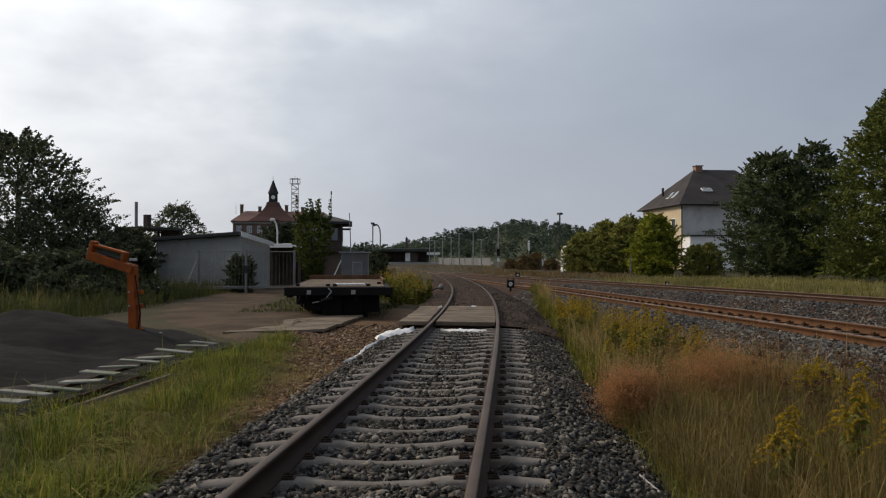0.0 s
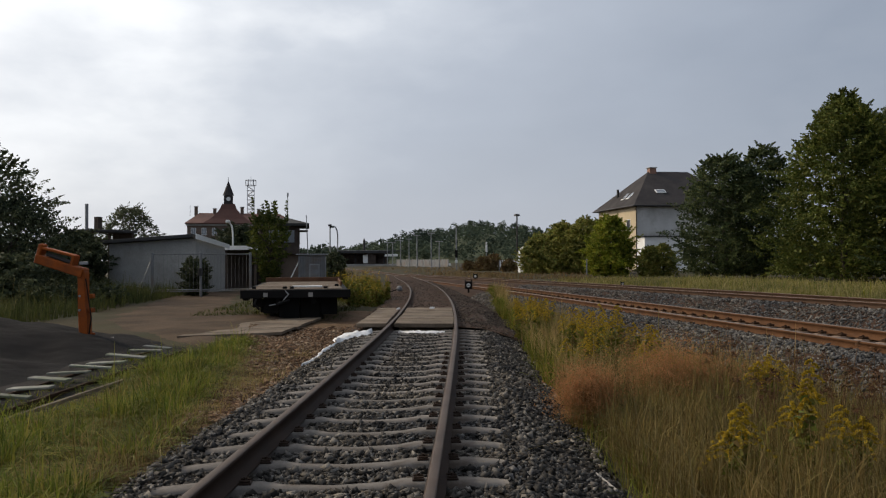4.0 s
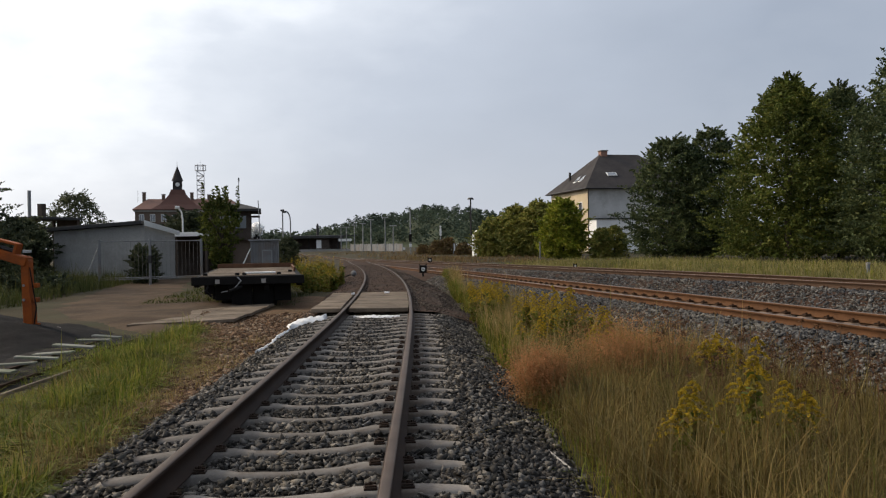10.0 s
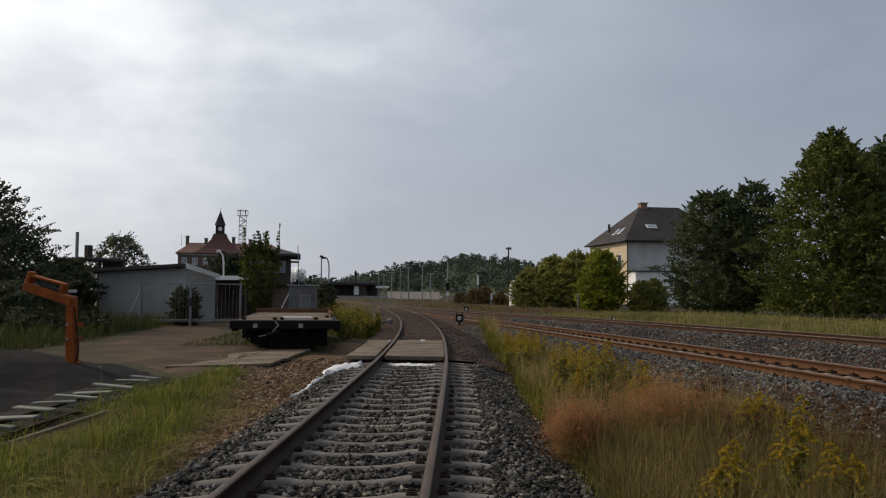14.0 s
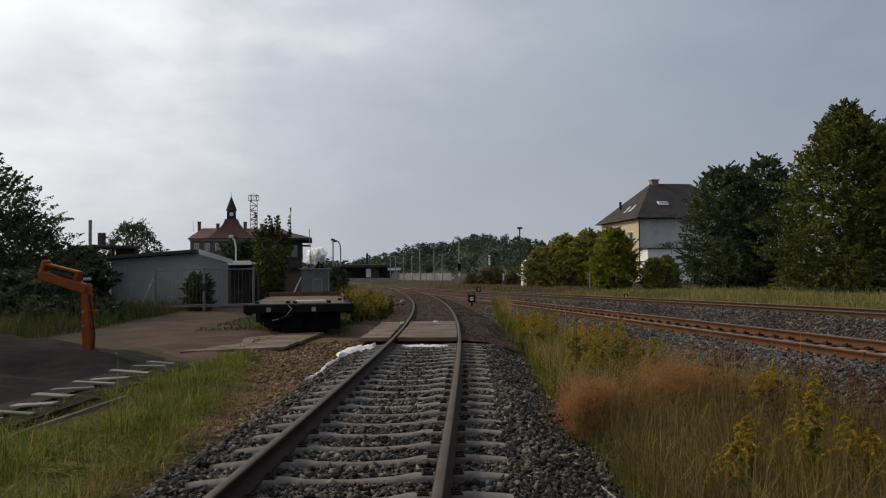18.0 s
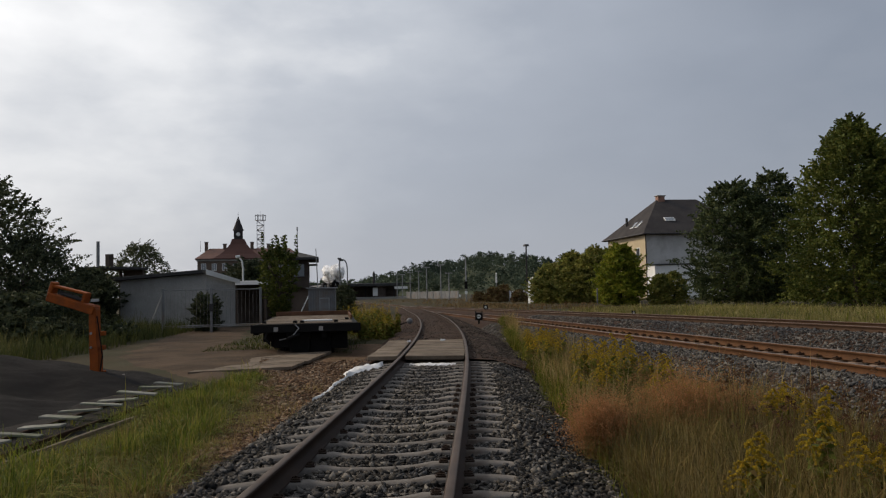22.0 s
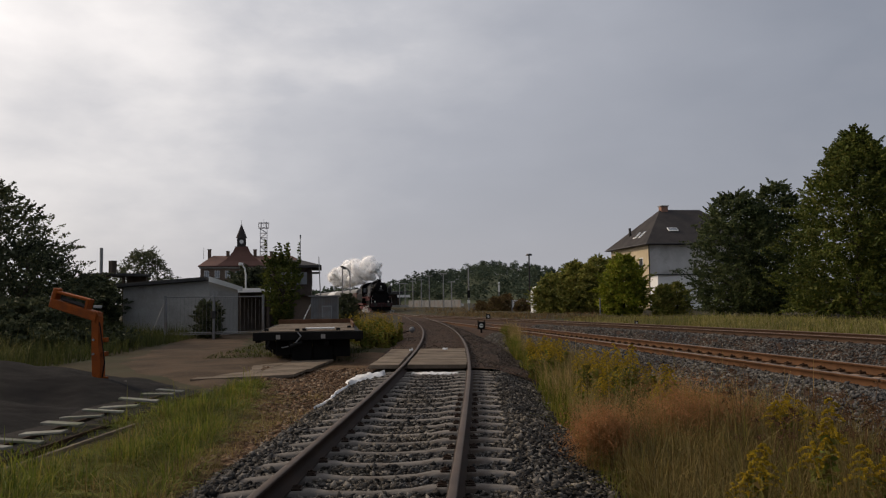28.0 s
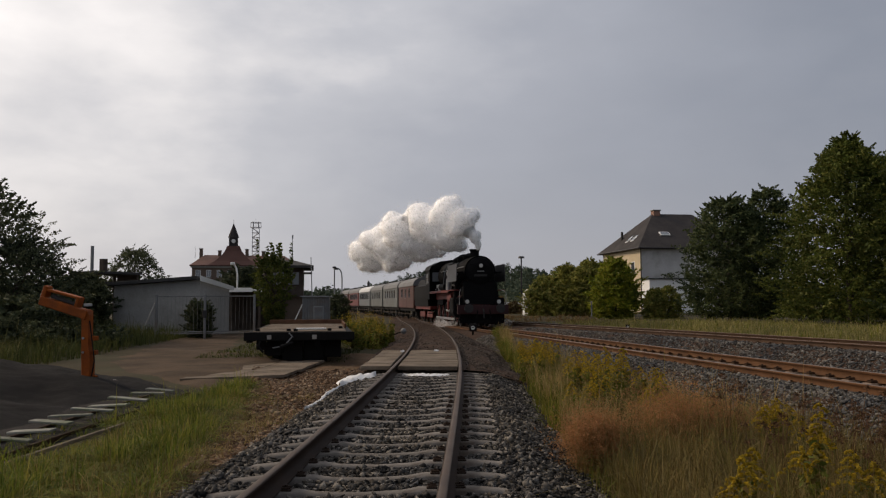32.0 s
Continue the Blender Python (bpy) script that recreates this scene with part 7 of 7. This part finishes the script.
    prism(bm, [(-1.52, 3.5), (-1.35, 3.8), (-0.75, 4.08), (0, 4.18), (0.75, 4.08), (1.35, 3.8), (1.52, 3.5)], 10.3, 12.9)
    part("cab_roof", bm, M_LOCO, cab)
    for s in (-1, 1):
        part("cab_window", boxed(s * 1.0 - 0.28, s * 1.0 + 0.28, 10.48, 10.497, 2.75, 3.35, 0.0), M_GREYPANE, cab)
        part("side_window", boxed(s * 1.485 - 0.004, s * 1.485 + 0.004, 11.0, 11.9, 2.6, 3.3), M_GREYPANE, cab)
    wheels = []
    for s in (-1, 1):
        wheels.append((spoked_wheel("leading_wheel", top, s * 0.72, 1.75 + 1.3, 0.425, M_FRAMERED, 10, False), 0.425, s * 0.72, 3.05))
        for i in range(5):
            y = 4.35 + i * 1.65
            wheels.append((spoked_wheel("driving_wheel", top, s * 0.72, y, 0.70, M_FRAMERED), 0.70, s * 0.72, y))
    rods = []
    for s in (-1, 1):
        rod = part("coupling_rod", boxed(-0.03, 0.03, 4.2, 11.1, -0.07, 0.07, 0.015), M_BRIGHT, top)
        rods.append((rod, s * 0.92))
    top.scale = (1.06, 1.06, 1.06)
    return top, wheels, rods


def tender():
    top = thing("tender", (0, 0, 0), 0, "black coal tender behind the locomotive", "tender")
    bm = bmesh.new()
    prism(bm, [(-1.4, 1.25), (1.4, 1.25), (1.45, 1.9), (1.45, 2.75), (1.2, 2.85), (0.95, 3.3), (-0.95, 3.3), (-1.2, 2.85), (-1.45, 2.75), (-1.45, 1.9)], 0.2, 7.4)
    part("body", bm, M_LOCO, top)
    part("frame", boxed(-1.3, 1.3, 0, 7.6, 1.0, 1.26, 0.02), M_FRAMERED, top)
    bm = bmesh.new()
    r = random.Random(9)
    for i in range(60):
        bmesh.ops.create_icosphere(bm, subdivisions=1, radius=r.uniform(0.12, 0.26), matrix=Matrix.Translation((r.uniform(-0.75, 0.75), r.uniform(0.5, 4.8), r.uniform(3.2, 3.45))))
    part("coal", bm, M_COAL, top)
    wheels = []
    for s in (-1, 1):
        for y in (1.2, 2.9, 4.9, 6.6):
            wheels.append((spoked_wheel("wheel", top, s * 0.72, y, 0.47, M_FRAMERED, 10, False), 0.47, s * 0.72, y))
        for y in (2.05, 5.75):
            part("bogie_frame", boxed(s * 0.98 - 0.04, s * 0.98 + 0.04, y - 1.3, y + 1.3, 0.4, 0.85, 0.03), M_FRAMERED, top)
    return top, wheels


def coach(name, label, length, mat, windows, group, cat="railway coach", roof=None, doors=1, height=2.95, width=2.85):
    """A passenger coach or van: side walls, arched roof, windows, doors, underframe, wheels."""
    top = thing(name, (0, 0, 0), 0, label, cat, group)
    hw = width / 2
    body = part("body", boxed(-hw, hw, 0.35, length - 0.35, 1.05, height, 0.04), mat, top)
    n = 9
    arc = [(-hw - 0.06, height - 0.02)] + [(-(hw + 0.04) * math.cos(math.pi * i / n), height + 0.02 + 0.78 * math.sin(math.pi * i / n) ** 0.9) for i in range(1, n)] + [(hw + 0.06, height - 0.02)]
    bm = bmesh.new()
    prism(bm, arc, 0.25, length - 0.25)
    rf = part("roof", bm, roof or M_ROOF, top)
    for i in range(max(2, int(length / 2.2))):
        y = 1.3 + i * (length - 2.6) / max(1, int(length / 2.2) - 1)
        part("roof_vent", tube(bmesh.new(), (0.35, y, height + 0.68), (0.35, y, height + 1.0), 0.13, 0.17, 8), M_DARKSTEEL, rf)
    for s in (-1, 1):
        for i in range(windows):
            y = 1.6 + (i + 0.5) * (length - 3.2) / windows
            w_ = part("window", boxed(s * hw - 0.02, s * hw + 0.02, y - 0.44, y + 0.44, 1.95, 2.75, 0.01), M_DARKSTEEL, body)
            part("pane", boxed(s * (hw + 0.014) - 0.012, s * (hw + 0.014) + 0.012, y - 0.38, y + 0.38, 2.01, 2.69), M_PANE, w_)
        for y in ((0.9, length - 0.9) if doors == 1 else (length * 0.5,)):
            d = part("door", boxed(s * hw - 0.015, s * hw + 0.02, y - 0.42 * doors, y + 0.42 * doors, 1.12, 2.8, 0.01), mat, body)
            part("handle", boxed(s * hw - 0.04, s * hw + 0.04, y - 0.05, y + 0.05, 1.85, 1.9), M_BRIGHT, d)
        part("step_board", boxed(s * hw - 0.1, s * hw + 0.02, 0.6, length - 0.6, 0.55, 0.6, 0.01), M_TIMBER, top)
    part("underframe", boxed(-hw + 0.15, hw - 0.15, 0.3, length - 0.3, 0.8, 1.06, 0.02), M_BLACK, top)
    for y in (0.3, length - 0.32):
        e = part("end_wall", boxed(-hw + 0.03, hw - 0.03, y, y + 0.045, 1.08, height - 0.02), mat, top)
        w_ = part("end_door", boxed(-0.4, 0.4, y - 0.02, y + 0.07, 1.1, 2.85, 0.01), M_TIMBER, e)
    for y in (0.3, length - 0.3):
        d = -1 if y < 1 else 1
        for s in (-1, 1):
            part("buffer", tube(bmesh.new(), (s * 0.875, y, 1.05), (s * 0.875, y + d * 0.3, 1.05), 0.1, 0.2, 12), M_BLACK, top)
    wheels = []
    for s in (-1, 1):
        for y in ((1.8, length - 1.8) if length < 11 else (1.7, 4.0, length - 4.0, length - 1.7)):
            wheels.append((spoked_wheel("wheel", top, s * 0.72, y, 0.47, M_DARKSTEEL, 9, False), 0.47, s * 0.72, y))
            part("axle_guard", boxed(s * 0.95 - 0.04, s * 0.95 + 0.04, y - 0.35, y + 0.35, 0.3, 0.9, 0.03), M_BLACK, top)
    return top, wheels


def lumps(blobs, seed, size):
    """One closed lumpy skin round a row of overlapping balls (x, y, z and three radii each)."""
    bm = bmesh.new()
    for k, (x, y, z, rx, ry, rz) in enumerate(blobs):
        g = bmesh.ops.create_icosphere(bm, subdivisions=4, radius=1.0)
        for v in g["verts"]:
            o = v.co + Vector((seed + k, 0, 0))
            w_ = size * (1.0 + 0.16 * noise.noise(o * 1.5) + 0.09 * noise.noise(o * 3.2) + 0.04 * noise.noise(o * 7.0))
            v.co = (x + v.co.x * w_ * rx, y + v.co.y * w_ * ry, z + v.co.z * w_ * rz)
    me = bpy.data.meshes.new("steam")
    bm.to_mesh(me)
    bm.free()
    me.polygons.foreach_set("use_smooth", [True] * len(me.polygons))
    return me


def wisps(blobs, seed, count, reach, grain):
    """Small flakes of vapour round a row of balls, thinning outwards."""
    rng = np.random.default_rng(seed)
    B = np.array(blobs)
    area = B[:, 3] * B[:, 5]
    k = rng.choice(len(B), count, p=area / area.sum())
    d = rng.normal(size=(count, 3))
    d /= np.linalg.norm(d, axis=1)[:, None]
    lump = np.array([0.16 * noise.noise(o * 1.5) + 0.09 * noise.noise(o * 3.2) for o in (Vector(a) + Vector((seed + int(b), 0, 0)) for a, b in zip(d, k))])
    tuft = np.array([0.5 + 0.9 * noise.noise(Vector(a) * 4.0 + Vector((0, seed + int(b), 0))) for a, b in zip(d, k)])
    far = 0.84 * (1 + lump) + rng.exponential(1.0, count) * reach * np.clip(tuft, 0.15, 1.4)
    P = B[k, :3] + d * B[k, 3:] * far[:, None]
    keep = far < 1.6
    for c in B:
        keep &= np.linalg.norm((P - c[:3]) / c[3:], axis=1) > 0.76
    P = P[keep]
    s = grain * rng.uniform(0.6, 1.5, (len(P), 1, 1))
    V = (P[:, None, :] + rng.normal(size=(len(P), 3, 3)) * s).reshape(-1, 3)
    return array_mesh("wisps", V, np.arange(len(V)).reshape(-1, 3), M_STEAM)


def billow(name, label, group, blobs, seed, step=0.11, late=(0, 0, 0), count=20000, reach=0.12, grain=0.024, dense=True):
    """A billow of steam: a dense body that frays out into wisps."""
    c = Vector(blobs[0][:3])
    blobs = [(x - c.x, y - c.y, z - c.z, rx, ry, rz) for x, y, z, rx, ry, rz in blobs]
    top = thing(name, (0, 0, 0), 0, label, "steam", group)
    if dense:
        ob = link_mesh("core", lumps(blobs, seed, 0.86), M_STEAMCORE, top)
        mod = ob.modifiers.new("union", "REMESH")
        mod.mode, mod.voxel_size, mod.use_smooth_shade = "VOXEL", step, True
        mod = ob.modifiers.new("even", "SMOOTH")
        mod.factor, mod.iterations = 0.5, 14
    ob = link_mesh("veil", wisps(blobs, seed, count, reach, grain), None, top)
    STEAM.append((top, c.x, c.y, c.z, late))


# distance of the engine's front along the main line over time
RUN = [(0, 236), (5, 227), (9, 208), (11, 205), (15, 199), (16.5, 191), (18, 184), (20, 177), (21, 173.5), (22, 168), (23, 161.5), (24, 154.5), (25, 147), (25.5, 141.5), (26.5, 129), (27.5, 116), (28, 108.5), (29, 94.3), (30, 79),
       (31, 62.6), (32, 45.2)]


def front_y(t):
    """A smooth run through the times above."""
    T, Y = [a for a, _ in RUN], [b for _, b in RUN]
    g = np.gradient(Y, T)
    i = int(np.clip(np.searchsorted(T, t) - 1, 0, len(T) - 2))
    h = T[i + 1] - T[i]
    u = (t - T[i]) / h
    return ((2 * u ** 3 - 3 * u ** 2 + 1) * Y[i] + (u ** 3 - 2 * u ** 2 + u) * h * g[i] + (-2 * u ** 3 + 3 * u ** 2) * Y[i + 1] + (u ** 3 - u ** 2) * h * g[i + 1])


ARC_Y = np.arange(-30, 420, 0.25)
ARC_S = np.concatenate([[0], np.cumsum(np.hypot(np.diff(ARC_Y), np.diff(main_x(ARC_Y))))])


def back_along(y, d):
    """The y that lies d metres further back along the line than y."""
    return float(np.interp(np.interp(y, ARC_Y, ARC_S) + d, ARC_S, ARC_Y))


def on_line(y_front, length):
    """Pose of a vehicle whose front is at y_front: it stands with both ends on the line."""
    y2 = back_along(y_front, length)
    a = Vector((float(main_x(y_front)), y_front, float(main_z(y_front))))
    b = Vector((float(main_x(y2)), y2, float(main_z(y2))))
    d = b - a
    return pose(*a, 0, 0, math.degrees(math.atan2(-d.x, d.y)))


engine, engine_wheels, engine_rods = locomotive()
coal_tender, tender_wheels = tender()
COACHES = "coaches of the train"
TRAIN = [(engine, 12.6, engine_wheels), (coal_tender, 7.9, tender_wheels)]
for args in (("luggage_van", "red-brown wooden luggage van in the train", 10.5, M_VAN, 3, COACHES, "railway van", None, 2),
             ("railway_coach", "light grey old passenger coach in the train", 12.5, M_COACH, 5, COACHES),
             ("railway_coach", "light grey old passenger coach in the train", 12.5, M_COACH, 5, COACHES),
             ("railway_coach", "silver grey passenger coach with a pale roof", 13.5, M_COACH2, 9, COACHES, "railway coach", M_WHITEROOF),
             ("railway_coach", "bright red passenger coach in the train", 13.5, M_COACH3, 9, COACHES),
             ("railway_coach", "dark red passenger coach at the train's end", 13.5, M_VAN, 9, COACHES)):
    ob, wh = coach(*args)
    TRAIN.append((ob, args[2] + 0.4, wh))

# steam: billows that trail from the chimney, and low puffs from the cylinders; offsets are right, back and up from the engine's front
STEAM = []
rs = random.Random(21)
PLUME = [(-0.9, 3.4, 6.3, 1.1, 1.15, 1.15), (-1.6, 4.5, 7.0, 1.3, 1.35, 1.25), (-1.6, 5.0, 5.5, 1.4, 1.5, 1.2), (-2.7, 6.4, 6.3, 1.6, 1.7, 1.55), (-3.3, 7.4, 7.0, 1.2, 1.35, 1.1),
         (-3.0, 8.0, 5.0, 1.6, 1.7, 1.3), (-4.0, 8.7, 6.0, 1.6, 1.7, 1.5), (-4.7, 9.6, 6.7, 1.1, 1.3, 1.0), (-5.3, 11.0, 5.6, 1.6, 1.8, 1.5), (-4.5, 10.6, 4.5, 1.5, 1.7, 1.2),
         (-6.3, 12.4, 5.2, 1.35, 1.6, 1.35), (-6.0, 13.0, 4.4, 1.3, 1.5, 1.1), (-7.1, 13.8, 4.9, 0.9, 1.2, 0.9)]
CLOUDS = "steam clouds"
PLUME = [(x * 0.9 + 0.15, y * 0.95, z + 0.1, rx, ry, rz) for x, y, z, rx, ry, rz in PLUME]


def curls(balls, n=7):
    """Each ball a little smaller, with smaller ones swelling out of it."""
    out = []
    for x, y, z, rx, ry, rz in balls:
        out.append((x, y, z, rx * 0.9, ry * 0.9, rz * 0.9))
        for _ in range(n):
            a, u, f = rs.uniform(0, 6.283), rs.uniform(-0.8, 0.9), rs.uniform(0.28, 0.5)
            c = math.sqrt(1 - u * u)
            out.append((x + rx * 0.72 * c * math.cos(a), y + ry * 0.72 * c * math.sin(a), z + rz * 0.72 * u, rx * f, ry * f, rz * f))
    return out


billow("steam_cloud", "billowing white steam cloud rising from the chimney", CLOUDS, curls(PLUME[:6]), 400, late=(1.5, -1.2, -0.2), count=80000)
billow("steam_cloud", "white steam cloud drifting back over the coaches", CLOUDS, curls(PLUME[6:10]), 410, late=(4.0, -5.4, 0.1), count=62000, reach=0.13)
billow("steam_cloud", "white steam cloud drifting back over the coaches", CLOUDS, curls(PLUME[10:]), 420, late=(6.0, -8.6, 0.8), count=46000, reach=0.18)
billow("steam_jet", "white steam jet rising from the chimney mouth", "", [(0.0, 2.1, 4.85, 0.24, 0.24, 0.38), (-0.1, 2.4, 5.35, 0.42, 0.42, 0.5), (-0.4, 2.8, 5.75, 0.5, 0.5, 0.5)], 430, 0.05, count=4000, reach=0.14, grain=0.014)
PUFFS = "steam puffs"
billow("steam_puff", "low white steam puff beside the cylinders", PUFFS, [(-1.7, 2.3, 0.14, 0.32, 0.6, 0.14), (-1.95, 3.5, 0.18, 0.42, 0.8, 0.17), (-1.75, 4.9, 0.24, 0.4, 0.9, 0.2), (-1.55, 6.2, 0.42, 0.3, 0.6, 0.24)], 450, 0.05, count=3600, reach=0.22, grain=0.016, dense=False)
billow("steam_puff", "low white steam puff beside the cylinders", PUFFS, [(1.75, 2.2, 0.2, 0.3, 0.4, 0.2)], 460, 0.05, count=700, reach=0.22, grain=0.016, dense=False)


def motions():
    """The train runs along the main line; its wheels and rods turn with it."""
    times = [0.5 * i for i in range(65)]
    d = 0.0
    for ob, length, _ in TRAIN:
        walk(ob, [(t, on_line(back_along(front_y(t), d), length)) for t in times])
        d += length
    for i, (ob, x, y, z, late) in enumerate(STEAM):
        sway = 0.10 * (y + 2)
        back = {t: 1 - float(smoothstep(24.5, 28, t)) for t in times}
        walk(ob, [(t, on_line(back_along(front_y(t), 0), 12.6) @ pose(x + late[0] * back[t] + 0.25 * sway * math.sin(0.9 * t + i), y + late[1] * back[t] + 0.3 * sway * math.sin(0.7 * t + 2 * i), z + late[2] * back[t] + 0.12 * sway * math.sin(1.1 * t + i),
                                                                     4 * math.sin(0.4 * t + i), 3 * math.sin(0.5 * t + 2 * i), 3 * math.sin(0.3 * t + i))) for t in times])
    # wheels roll: one row for each short step, from the first move on
    steps = [0.0] + [i / 30 for i in range(22 * 30, 32 * 30 + 1)]
    rolled = {t: float(np.interp(front_y(steps[1]), ARC_Y, ARC_S) - np.interp(front_y(t), ARC_Y, ARC_S)) if t > 0 else 0.0 for t in steps}
    for hub, r, x, y in engine_wheels + tender_wheels:
        walk(hub, [(t, pose(x, y, r, math.degrees(rolled[t] / r), 0, 0)) for t in steps])
    for rod, x in engine_rods:
        walk(rod, [(t, pose(x, 0.32 * math.cos(rolled[t] / 0.7), 0.7 + 0.32 * math.sin(rolled[t] / 0.7))) for t in steps])


motions()
